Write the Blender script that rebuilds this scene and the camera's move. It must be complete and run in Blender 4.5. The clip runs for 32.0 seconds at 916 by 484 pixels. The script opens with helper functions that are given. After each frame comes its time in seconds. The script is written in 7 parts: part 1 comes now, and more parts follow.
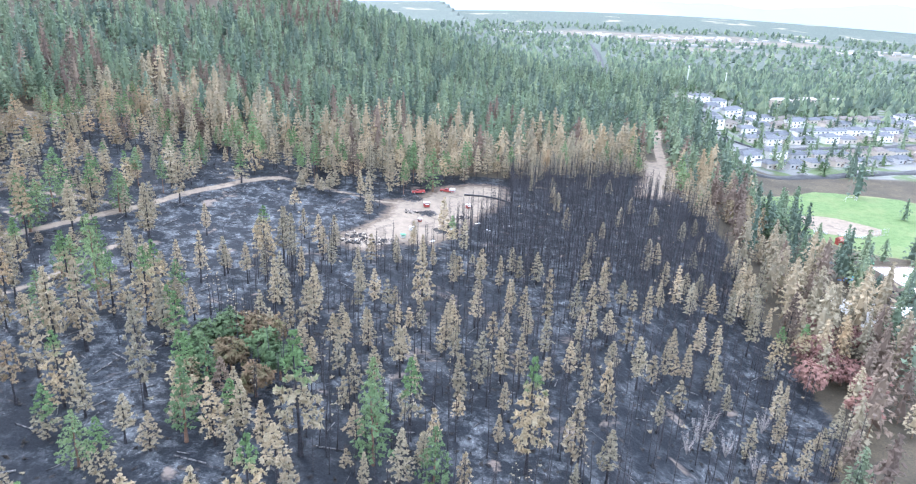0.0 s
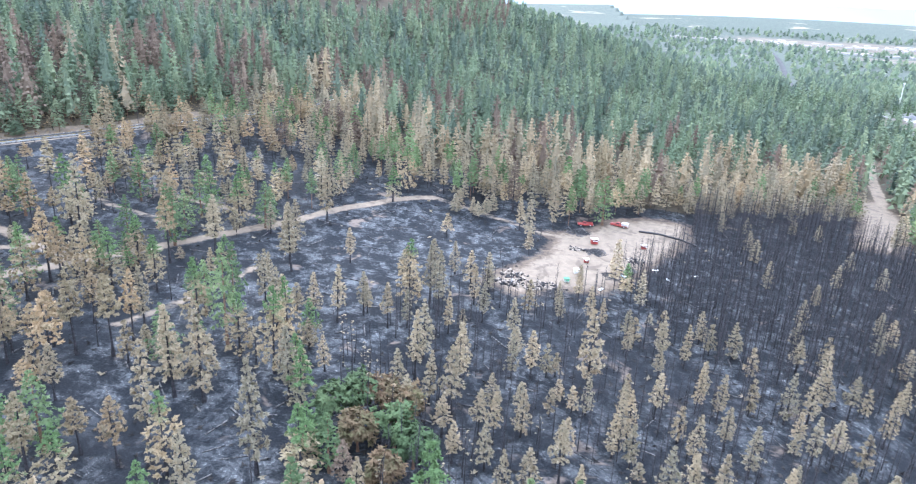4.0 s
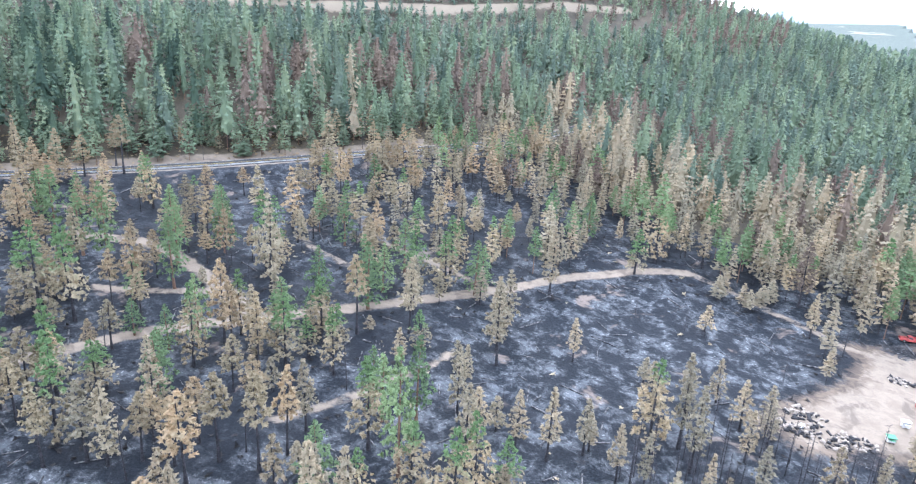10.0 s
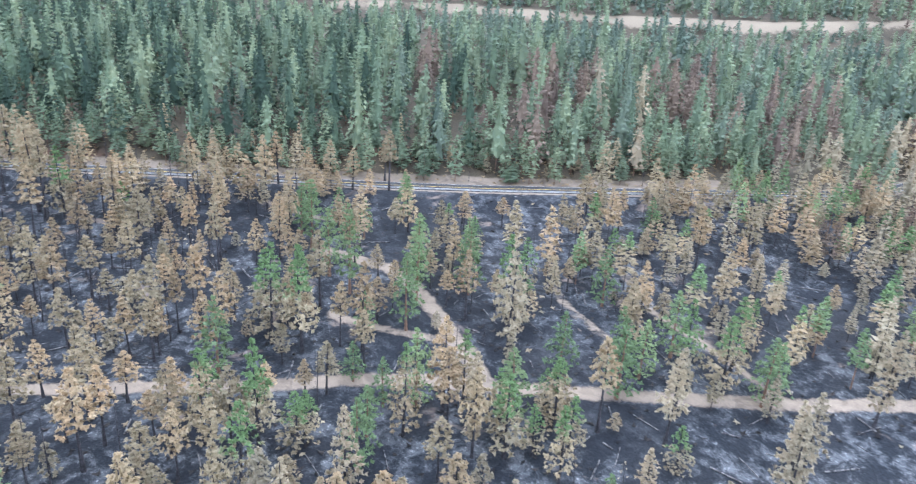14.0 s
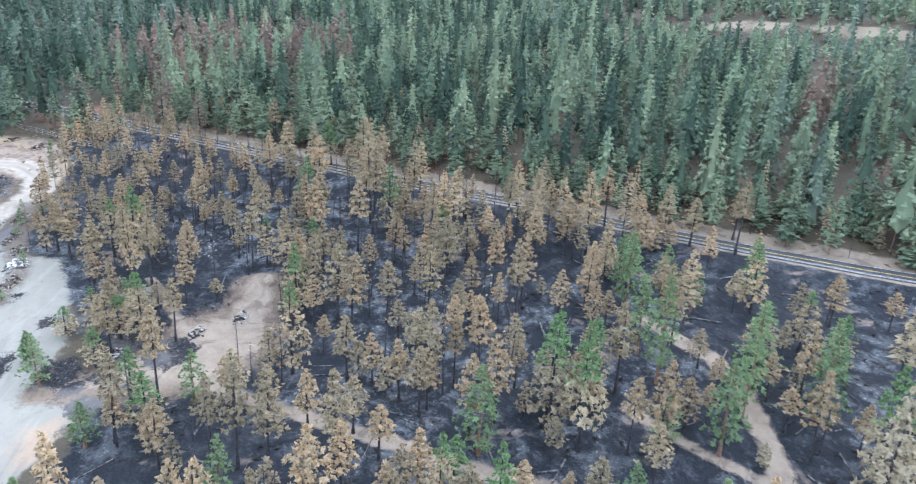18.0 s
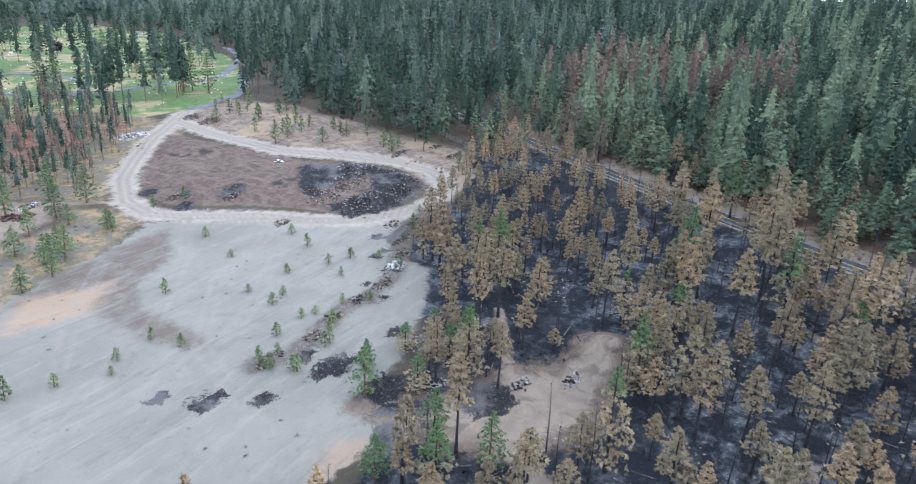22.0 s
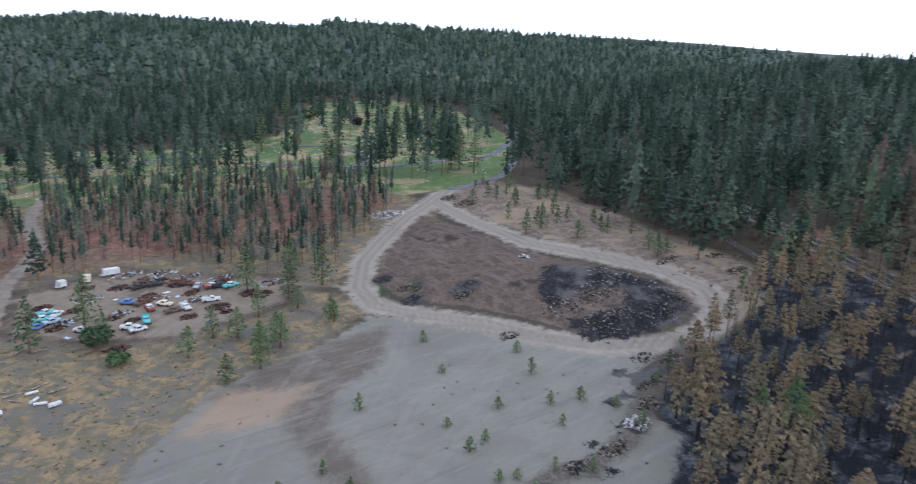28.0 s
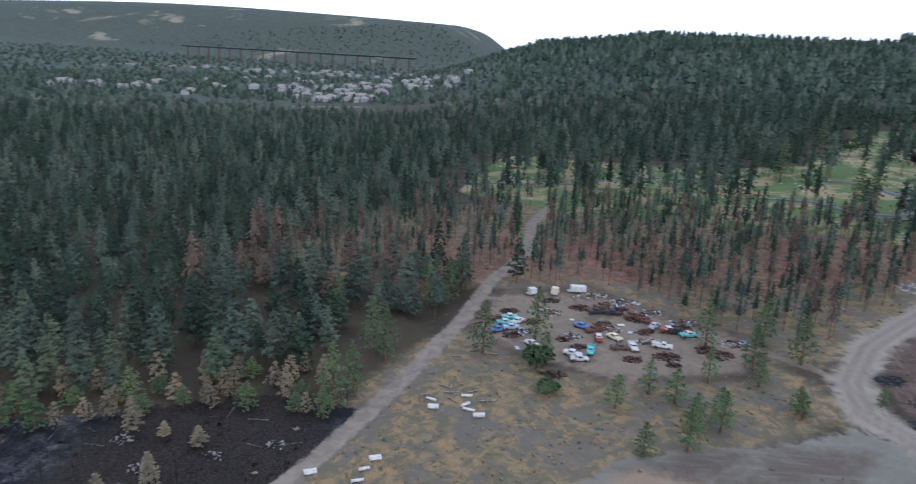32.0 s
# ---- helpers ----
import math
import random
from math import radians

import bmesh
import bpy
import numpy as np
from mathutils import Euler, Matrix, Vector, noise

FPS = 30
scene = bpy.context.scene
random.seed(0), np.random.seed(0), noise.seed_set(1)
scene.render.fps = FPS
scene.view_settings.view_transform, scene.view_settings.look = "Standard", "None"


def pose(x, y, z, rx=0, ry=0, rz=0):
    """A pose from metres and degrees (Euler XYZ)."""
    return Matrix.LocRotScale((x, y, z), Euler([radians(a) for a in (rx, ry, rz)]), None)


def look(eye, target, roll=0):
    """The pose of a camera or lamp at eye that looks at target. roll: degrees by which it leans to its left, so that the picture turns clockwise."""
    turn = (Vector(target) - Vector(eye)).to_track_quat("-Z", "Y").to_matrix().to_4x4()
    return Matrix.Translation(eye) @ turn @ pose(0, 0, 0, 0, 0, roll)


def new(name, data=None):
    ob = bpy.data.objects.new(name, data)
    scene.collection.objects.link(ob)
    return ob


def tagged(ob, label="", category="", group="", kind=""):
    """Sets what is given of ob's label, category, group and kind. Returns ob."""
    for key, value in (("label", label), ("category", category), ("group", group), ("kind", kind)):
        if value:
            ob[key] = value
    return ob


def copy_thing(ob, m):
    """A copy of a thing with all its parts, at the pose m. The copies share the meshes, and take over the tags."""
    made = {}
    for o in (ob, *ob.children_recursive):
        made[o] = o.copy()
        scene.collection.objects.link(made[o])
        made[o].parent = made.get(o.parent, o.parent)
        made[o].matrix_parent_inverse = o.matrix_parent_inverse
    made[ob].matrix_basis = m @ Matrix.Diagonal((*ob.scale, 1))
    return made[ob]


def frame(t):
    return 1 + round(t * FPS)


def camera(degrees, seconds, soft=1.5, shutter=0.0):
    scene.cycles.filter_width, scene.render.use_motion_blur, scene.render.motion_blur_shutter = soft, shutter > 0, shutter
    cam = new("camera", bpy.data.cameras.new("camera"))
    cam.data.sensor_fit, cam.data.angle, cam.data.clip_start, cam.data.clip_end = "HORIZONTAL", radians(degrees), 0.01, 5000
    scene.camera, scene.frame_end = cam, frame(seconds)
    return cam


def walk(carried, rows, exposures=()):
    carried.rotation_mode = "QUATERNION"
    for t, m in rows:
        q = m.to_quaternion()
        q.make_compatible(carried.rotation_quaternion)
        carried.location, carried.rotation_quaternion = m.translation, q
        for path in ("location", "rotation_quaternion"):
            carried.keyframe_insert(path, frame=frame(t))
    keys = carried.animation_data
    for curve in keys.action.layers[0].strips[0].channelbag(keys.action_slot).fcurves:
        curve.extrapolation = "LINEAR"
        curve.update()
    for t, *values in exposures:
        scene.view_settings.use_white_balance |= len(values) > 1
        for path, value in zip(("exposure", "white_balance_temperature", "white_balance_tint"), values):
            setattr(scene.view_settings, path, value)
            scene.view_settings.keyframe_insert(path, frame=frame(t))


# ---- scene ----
cam = camera(67.18, 32.0, soft=1.1, shutter=0.4)
METRES, EYE, TILT, LEAN, TURN = 1.0, 0.0, 0.0, 0.0, 0.0
# seconds, x, y, z, yaw, pitch, roll
ROWS = [
    (0.0, 0.00, 0.00, 74.58, 2.44, -19.33, -2.29),
    (0.5, -1.11, 4.20, 74.64, 2.82, -19.39, -2.34),
    (1.0, -2.23, 8.40, 74.70, 3.35, -19.44, -2.39),
    (1.5, -3.36, 12.58, 74.77, 4.62, -19.49, -2.44),
    (2.0, -4.53, 16.72, 74.82, 6.31, -19.53, -2.49),
    (2.5, -5.73, 20.81, 74.87, 8.45, -19.58, -2.54),
    (3.0, -6.99, 24.85, 74.89, 10.91, -19.62, -2.60),
    (3.5, -8.33, 28.83, 74.90, 13.23, -19.66, -2.66),
    (4.0, -9.74, 32.75, 74.88, 15.43, -19.70, -2.73),
    (4.5, -11.24, 36.61, 74.84, 17.66, -19.71, -2.79),
    (6.5, -17.65, 51.82, 74.69, 23.23, -19.55, -2.91),
    (7.0, -19.39, 55.58, 74.67, 24.41, -19.50, -2.90),
    (7.5, -21.25, 59.27, 74.67, 25.61, -19.44, -2.88),
    (8.0, -23.23, 62.91, 74.70, 26.80, -19.38, -2.85),
    (8.5, -25.30, 66.48, 74.73, 28.39, -19.34, -2.83),
    (9.0, -27.46, 69.97, 74.77, 30.81, -19.35, -2.81),
    (9.5, -29.67, 73.39, 74.82, 33.06, -19.34, -2.80),
    (10.0, -31.95, 76.73, 74.87, 34.93, -19.33, -2.79),
    (10.5, -34.28, 79.98, 74.93, 36.65, -19.31, -2.78),
    (11.0, -36.68, 83.15, 74.99, 38.39, -19.30, -2.78),
    (11.5, -39.14, 86.24, 75.04, 40.55, -19.32, -2.80),
    (12.0, -41.67, 89.26, 75.08, 43.85, -19.37, -2.83),
    (12.5, -44.27, 92.20, 75.11, 47.50, -19.42, -2.89),
    (13.0, -46.97, 95.05, 75.12, 51.17, -19.46, -2.96),
    (13.5, -49.77, 97.79, 75.13, 54.87, -19.48, -3.04),
    (14.0, -52.67, 100.40, 75.13, 58.60, -19.50, -3.10),
    (14.5, -55.68, 102.82, 75.12, 62.40, -19.52, -3.14),
    (15.0, -58.77, 105.02, 75.11, 66.32, -19.53, -3.15),
    (15.5, -61.92, 106.97, 75.09, 70.74, -19.53, -3.13),
    (17.5, -74.77, 113.66, 75.02, 85.02, -19.51, -2.94),
    (18.0, -78.01, 115.06, 75.00, 88.38, -19.51, -2.91),
    (18.5, -81.26, 116.19, 74.99, 91.86, -19.49, -2.89),
    (19.0, -84.53, 117.07, 74.98, 95.38, -19.46, -2.89),
    (19.5, -87.80, 117.70, 74.96, 99.05, -19.44, -2.91),
    (20.0, -91.07, 118.10, 74.93, 103.56, -19.46, -2.94),
    (20.5, -94.34, 118.27, 74.90, 108.42, -19.49, -2.97),
    (21.0, -97.59, 118.22, 74.88, 113.58, -19.54, -2.99),
    (21.5, -100.83, 117.95, 74.87, 118.84, -19.57, -3.01),
    (22.0, -104.01, 117.43, 74.88, 123.34, -19.52, -2.99),
    (22.5, -107.12, 116.67, 74.92, 124.11, -19.38, -2.93),
    (23.0, -110.13, 115.69, 74.96, 124.26, -19.13, -2.83),
    (23.5, -113.04, 114.49, 75.00, 124.38, -17.00, -2.73),
    (24.0, -115.85, 113.11, 75.03, 124.47, -14.86, -2.65),
    (24.5, -118.57, 111.54, 75.05, 127.57, -14.86, -2.60),
    (25.0, -121.23, 109.79, 75.06, 133.75, -14.86, -2.58),
    (25.5, -123.82, 107.86, 75.09, 133.91, -14.78, -2.56),
    (27.5, -133.84, 99.39, 75.18, 140.80, -14.59, -2.45),
    (28.0, -136.27, 97.13, 75.19, 146.73, -14.66, -2.48),
    (28.5, -138.60, 94.73, 75.21, 151.34, -14.74, -2.53),
    (29.0, -140.83, 92.17, 75.26, 154.63, -14.76, -2.58),
    (29.5, -142.95, 89.45, 75.32, 158.22, -14.81, -2.63),
    (30.0, -144.98, 86.60, 75.38, 165.47, -14.94, -2.70),
    (30.5, -146.93, 83.64, 75.45, 169.33, -15.02, -2.78),
    (31.0, -148.81, 80.58, 75.53, 175.20, -15.13, -2.83),
    (31.5, -150.63, 77.45, 75.61, 182.39, -15.27, -2.87),
    (32.0, -152.44, 74.30, 75.69, 189.30, -15.38, -2.90),
]
walk(cam, [(t, pose(METRES * x, METRES * y, EYE + METRES * z, 90 + pitch, roll, yaw)) for t, x, y, z, yaw, pitch, roll in ROWS],
     exposures=[(0.0, 2.4, 5520, 14), (6.0, 2.42, 5520, 14), (13.0, 2.47, 5580, 15), (16.0, 2.28, 5500, 13), (19.5, 1.97, 5480, 12), (22.0, 1.5, 5500, 13), (24.5, 1.1, 5600, 14), (28.0, 0.5, 5600, 15), (32.0, 0.25, 5500, 15)])



# ---- heights ----
def sstep(v, a, b):
    u = np.clip((v - a) / (b - a), 0.0, 1.0)
    return u * u * (3 - 2 * u)


# foot of the western hill, from south to north
FOOT = [(-500.0, -620.0), (-385.0, -260.0), (-318.0, -60.0), (-268.0, 120.0), (-243.0, 232.0), (-165.0, 400.0), (0.0, 640.0), (105.0, 850.0), (130.0, 1150.0), (60.0, 1700.0)]


def west_of(line, x, y):
    """Signed distance from a line, positive on its western side."""
    best = np.full(np.shape(x), 1e9)
    side = np.ones(np.shape(x))
    for (ax, ay), (bx, by) in zip(line, line[1:]):
        dx, dy = bx - ax, by - ay
        u = np.clip(((x - ax) * dx + (y - ay) * dy) / (dx * dx + dy * dy), 0, 1)
        ex, ey = x - ax - u * dx, y - ay - u * dy
        d = np.hypot(ex, ey)
        near = d < best
        best = np.where(near, d, best)
        side = np.where(near, np.sign(dx * ey - dy * ex), side)
    return best * side


def ground_z(x, y):
    x, y = np.asarray(x, float), np.asarray(y, float)
    u, v = np.clip(x, -300, 60) / 100, np.clip(y, -150, 290) / 100
    z = -5.94 - 4.39 * u - 3.53 * v + 1.47 * u * u - 0.67 * u * v + 1.99 * v * v
    # eastern bench with the school and the town
    edge = 35 + 0.33 * (y - 180)
    z = z + (-23 - z) * sstep(x, edge, edge + 70) * sstep(y, 20, 130)
    # valley to the north and north-east
    far = np.hypot(x - 100, y - 200)
    z = z + (-42 - z) * sstep(y, 380, 1300) * sstep(far, 300, 1300)
    # the forested hill on the west
    d = west_of(FOOT, x, y)
    rise = 50 * sstep(d, -60, 400) + 22 * sstep(d, 330, 900)
    rise = rise * (1 + 0.22 * sstep(y, 250, 520) + 0.2 * sstep(y, 480, 720)) * (1 - 0.5 * sstep(y, 760, 1500)) * (1 - 0.75 * sstep(-y, 180, 760))
    z = z + rise
    # the bare bank below the hill's top
    z = z + 5.0 * sstep(west_of(BAND, x, y), -12, 1) * sstep(y, 190, 300) * (1 - sstep(y, 560, 680))
    # the long rim on the south, lower towards the east
    south = -y - 0.12 * x
    z = z + sstep(south, 420, 1500) * (96 - 90 * sstep(x, -120, 260)) + sstep(south, 2300, 3200) * (20 + 150 * sstep(x, 180, 520))
    # distant hills all round the horizon
    r = np.hypot(x, y)
    z = z + sstep(r, 2600, 4300) * (45 + 35 * np.sin(np.arctan2(x, y) * 5 + 0.6))
    # small swells
    z = z + 0.5 * np.sin(x * 0.061 + 1.3) * np.sin(y * 0.053) + 0.25 * np.sin(x * 0.17 + y * 0.11)
    return z

# ---- light ----
SUN_YAW, SUN_UP = 38.0, 32.0
world = bpy.data.worlds.new("world")
scene.world = world
world.use_nodes = True
wn, wl = world.node_tree.nodes, world.node_tree.links
wn.clear()
sky = wn.new("ShaderNodeTexSky")
sky.sky_type, sky.sun_disc = "NISHITA", False
sky.sun_elevation, sky.sun_rotation = radians(SUN_UP), radians(-SUN_YAW)
sky.air_density, sky.dust_density, sky.ozone_density = 1.0, 2.0, 1.0
back = wn.new("ShaderNodeBackground")
back.inputs["Strength"].default_value = 0.15
cloud = wn.new("ShaderNodeMix")  # thin even cloud over the clear sky
cloud.data_type = "RGBA"
cloud.inputs["Factor"].default_value = 0.8
cloud.inputs["B"].default_value = (8.2, 8.6, 9.2, 1.0)
wl.new(sky.outputs["Color"], cloud.inputs["A"])
wl.new(cloud.outputs["Result"], back.inputs["Color"])
wl.new(back.outputs["Background"], wn.new("ShaderNodeOutputWorld").inputs["Surface"])
sun = new("sun", bpy.data.lights.new("sun", "SUN"))
sun.data.energy, sun.data.angle, sun.data.color = 0.7, radians(18), (1.0, 0.93, 0.84)
sun.matrix_world = look((0, 0, 0), (math.sin(radians(SUN_YAW)) * math.cos(radians(SUN_UP)), -math.cos(radians(SUN_YAW)) * math.cos(radians(SUN_UP)), -math.sin(radians(SUN_UP))))


# ---- materials ----
class Nodes:
    """A small writer of node materials."""

    def __init__(self, name, rough=0.9, metal=0.0, spec=0.2):
        self.mat = bpy.data.materials.new(name)
        self.mat.use_nodes = True
        self.t = self.mat.node_tree
        self.p = self.t.nodes["Principled BSDF"]
        self.p.inputs["Roughness"].default_value = rough
        self.p.inputs["Metallic"].default_value = metal
        self.p.inputs["Specular IOR Level"].default_value = spec

    def node(self, kind, **inputs):
        n = self.t.nodes.new("ShaderNode" + kind)
        for key, v in inputs.items():
            self.put(n.inputs[key.replace("_", " ")], v)
        return n

    def put(self, socket, v):
        if isinstance(v, bpy.types.NodeSocket):
            self.t.links.new(v, socket)
        elif isinstance(v, tuple):
            socket.default_value = (*v, 1.0) if len(v) == 3 and socket.type == "RGBA" else v
        else:
            socket.default_value = v

    def where(self, space="Object"):
        return self.node("TexCoord").outputs[space]

    def noise(self, scale, detail=4.0, rough=0.6, at=None, warp=0.0):
        n = self.node("TexNoise", Scale=scale, Detail=detail, Roughness=rough, Distortion=warp)
        self.put(n.inputs["Vector"], at if at is not None else self.where())
        return n.outputs["Fac"]

    def math(self, op, a, b=0.0, c=None):
        n = self.t.nodes.new("ShaderNodeMath")
        n.operation = op
        self.put(n.inputs[0], a)
        self.put(n.inputs[1], b)
        if c is not None:
            self.put(n.inputs[2], c)
        return n.outputs[0]

    def span(self, v, a, b, lo=0.0, hi=1.0):
        n = self.t.nodes.new("ShaderNodeMapRange")
        n.interpolation_type = "SMOOTHSTEP"
        for key, q in (("Value", v), ("From Min", a), ("From Max", b), ("To Min", lo), ("To Max", hi)):
            self.put(n.inputs[key], q)
        return n.outputs[0]

    def mix(self, f, a, b, op="MIX"):
        n = self.t.nodes.new("ShaderNodeMix")
        n.data_type, n.blend_type = "RGBA", op
        self.put(n.inputs["Factor"], f)
        self.put(n.inputs["A"], a)
        self.put(n.inputs["B"], b)
        return n.outputs["Result"]

    def attr(self, name):
        n = self.t.nodes.new("ShaderNodeAttribute")
        n.attribute_name = name
        return n.outputs["Fac"]

    def done(self, colour, bump=None, strength=0.4, distance=0.1):
        self.put(self.p.inputs["Base Color"], colour)
        if bump is not None:
            b = self.node("Bump", Strength=strength, Distance=distance, Height=bump)
            self.put(self.p.inputs["Normal"], b.outputs["Normal"])
        return self.mat


def paint(name, colour, rough=0.6, metal=0.0, vary=0.25, scale=1.5, spec=0.3):
    """Worn paint, plastic, stone or metal in one colour, with grime at two scales."""
    m = Nodes(name, rough, metal, spec)
    dark = tuple(c * (1 - vary) for c in colour)
    pale = tuple(min(1.0, c * (1 + 0.5 * vary)) for c in colour)
    a = m.mix(m.span(m.noise(scale), 0.35, 0.65), dark, pale)
    a = m.mix(m.span(m.noise(scale * 9), 0.55, 0.75, 0, 0.35), a, dark)
    return m.done(a, m.noise(scale * 14), 0.2, 0.02)


def needles(name, a, b, c, tips=None):
    """Needle clumps: three tones that vary by tree and by clump; tips: the colour of a crown's upper part where it stayed green."""
    m = Nodes(name, 0.85, 0, 0.15)
    tone = m.math("ADD", m.attr("tone"), m.node("ObjectInfo").outputs["Random"])
    tone = m.math("FRACT", m.math("MULTIPLY", tone, 0.999))
    isl = m.node("NewGeometry").outputs["Random Per Island"]
    col = m.mix(m.span(tone, 0.1, 0.9), a, b)
    col = m.mix(m.span(m.noise(0.35, 2), 0.4, 0.7, 0, 0.7), col, c)
    col = m.mix(m.math("MULTIPLY", isl, 0.4), col, tuple(v * 0.6 for v in a))
    other = m.math("FRACT", m.math("MULTIPLY", tone, 7.31))
    col = m.mix(1.0, col, m.mix(other, (0.74, 0.76, 0.78), (1.14, 1.13, 1.1)), "MULTIPLY")
    if tips is not None:
        h = m.attr("level")
        lim = m.math("ADD", m.math("MULTIPLY", tone, 0.45), 0.3)
        h = m.math("ADD", h, m.math("MULTIPLY", m.math("SUBTRACT", m.noise(0.5, 2), 0.5), 0.5))
        h = m.math("SUBTRACT", h, lim)
        col = m.mix(m.span(h, -0.06, 0.12), col, m.mix(isl, tips, tuple(v * 0.6 for v in tips)))
    m.put(m.p.inputs["Base Color"], col)
    thin = m.node("BsdfTranslucent", Color=col)
    both = m.node("MixShader", Fac=0.28)
    m.t.links.new(m.p.outputs[0], both.inputs[1])
    m.t.links.new(thin.outputs[0], both.inputs[2])
    m.t.links.new(both.outputs[0], m.t.nodes["Material Output"].inputs["Surface"])
    return m.mat


GREEN = (0.060, 0.125, 0.062)
NEEDLES = {
    # the woods' greens are greyed a little to paint in haze
    "green": needles("needles_hazy_green", (0.122, 0.165, 0.103), (0.195, 0.23, 0.14), (0.122, 0.168, 0.12)),
    "dark": needles("needles_dark_green", (0.084, 0.116, 0.087), (0.135, 0.168, 0.118), (0.094, 0.128, 0.106)),
    # darkest green; on the western slopes it stands in for dim light
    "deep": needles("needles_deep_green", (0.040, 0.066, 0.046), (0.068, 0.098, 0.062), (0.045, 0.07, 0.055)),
    "tan": needles("needles_scorched", (0.265, 0.228, 0.158), (0.335, 0.265, 0.172), (0.24, 0.22, 0.16)),
    "ochre": needles("needles_scorched_ochre", (0.245, 0.202, 0.128), (0.315, 0.225, 0.132), (0.24, 0.208, 0.14)),
    # green needles of single pines, without the greying for haze
    "near_green": needles("needles_near_green", (0.118, 0.172, 0.082), (0.18, 0.235, 0.11), (0.125, 0.18, 0.10)),
    "rust": needles("needles_rust", (0.148, 0.108, 0.086), (0.19, 0.148, 0.112), (0.132, 0.105, 0.088)),
    "mixed": needles("needles_half_scorched", (0.29, 0.245, 0.162), (0.345, 0.265, 0.16), (0.25, 0.225, 0.155), tips=(0.118, 0.185, 0.08)),
}


def bark(name, a, b):
    m = Nodes(name, 0.95, 0, 0.1)
    col = m.mix(m.span(m.noise(1.2), 0.35, 0.65), a, b)
    col = m.mix(m.span(m.noise(14), 0.5, 0.7), col, tuple(v * 0.5 for v in a))
    return m.done(col, m.noise(20), 0.6, 0.03)


BARK = bark("bark_pine", (0.115, 0.075, 0.055), (0.17, 0.105, 0.07))
CHAR = bark("bark_charred", (0.022, 0.022, 0.025), (0.046, 0.044, 0.048))


# ---- the lie of the land ----
PAVED = [(-420.0, -190.0), (-375.0, -90.0), (-343.0, -19.0), (-322.0, 24.0), (-302.0, 62.0), (-280.0, 110.0), (-266.0, 145.0), (-255.0, 167.0), (-242.0, 192.0), (-229.0, 220.0), (-215.0, 247.0), (-201.0, 272.0), (-190.0, 300.0), (-183.0, 326.0), (-176.0, 352.0), (-172.0, 420.0)]
TRAILS = [  # width, points
    (4.2, [(-168, 123), (-160, 146), (-154, 160), (-147, 169), (-139, 180), (-133, 191), (-124, 204), (-117, 217), (-110, 229), (-102, 242), (-93, 254), (-83, 263), (-79, 266)]),
    (2.6, [(-79, 266), (-71, 265), (-51, 259), (-34, 254)]),
    (3.8, [(-194, 64), (-188, 76), (-183, 89), (-175, 106), (-168, 123)]),
    (4.6, [(-147, 169), (-157, 171), (-166, 172), (-178, 173), (-189, 174), (-198, 172), (-202, 168), (-212, 160)]),
    (2.6, [(-183, 151), (-171, 161), (-165, 168), (-159, 173)]),
    (2.4, [(-173, 205), (-161, 201), (-148, 201), (-140, 196)]),
    (2.6, [(-168, 225), (-152, 219), (-136, 219), (-118, 218)]),
    (2.2, [(-244, 155), (-234, 162), (-225, 172)]),
    (2.4, [(-118, 146), (-114, 156), (-111, 168), (-108, 177), (-107, 188)]),
    (2.6, [(-200, 70), (-212, 62), (-226, 52)]),
    (6.0, [(88, 345), (96, 364), (99, 382), (105, 415), (118, 470)]),
    (4.4, [(-95, 8), (-109, -26), (-113, -36), (-118, -54), (-123, -72), (-128, -93), (-133, -122), (-137, -135), (-143, -151), (-142, -199), (-150, -240)]),
    (3.0, [(-133, -112), (-150, -110), (-170, -98), (-184, -88), (-200, -84), (-213, -72)]),
    (2.4, [(-184, -88), (-174, -74), (-168, -62)]),
]
LOOP = [(-274, -127), (-274, -102), (-275, -69), (-285, -44), (-290, -26), (-287, -9), (-280, 0), (-271, 4), (-259, 3), (-247, -4), (-238, -16), (-231, -32), (-221, -45), (-214, -57), (-216, -70), (-225, -86), (-239, -101), (-258, -117), (-274, -127), (-290, -138)]
MOUND = [(-263, -117), (-268, -93), (-271, -64), (-279, -39), (-284, -21), (-279, -7), (-270, -2), (-256, -3), (-246, -11), (-242, -26), (-233, -43), (-222, -58), (-223, -72), (-236, -93)]
PILE = [(-262, -46), (-277, -40), (-284, -22), (-277, -7), (-268, -2), (-252, -4), (-244, -9), (-246, -18), (-253, -17), (-262, -14), (-268, -20), (-261, -27), (-248, -25), (-250, -33)]
YARD = [(-46, 210), (-42, 220), (-33, 238), (-32, 251), (-36, 255), (-20, 266), (-16, 276), (-3, 285), (10, 284), (10, 270), (-3, 242), (-15, 220), (-28, 215), (-37, 208)]
PAD = [(86, 366), (97, 366), (98, 336), (92, 316), (81, 293), (70, 293), (80, 330)]
LOT = [(-90, 30), (-118, -2), (-145, -14), (-151, -22), (-161, -31), (-167, -39), (-180, -42), (-196, -46), (-210, -52), (-222, -44), (-238, -16), (-246, -3), (-257, 4), (-242, 8), (-235, 16), (-233, 28), (-219, 37), (-200, 46), (-192, 47), (-184, 60), (-174, 57), (-166, 56), (-145, 45), (-120, 42)]
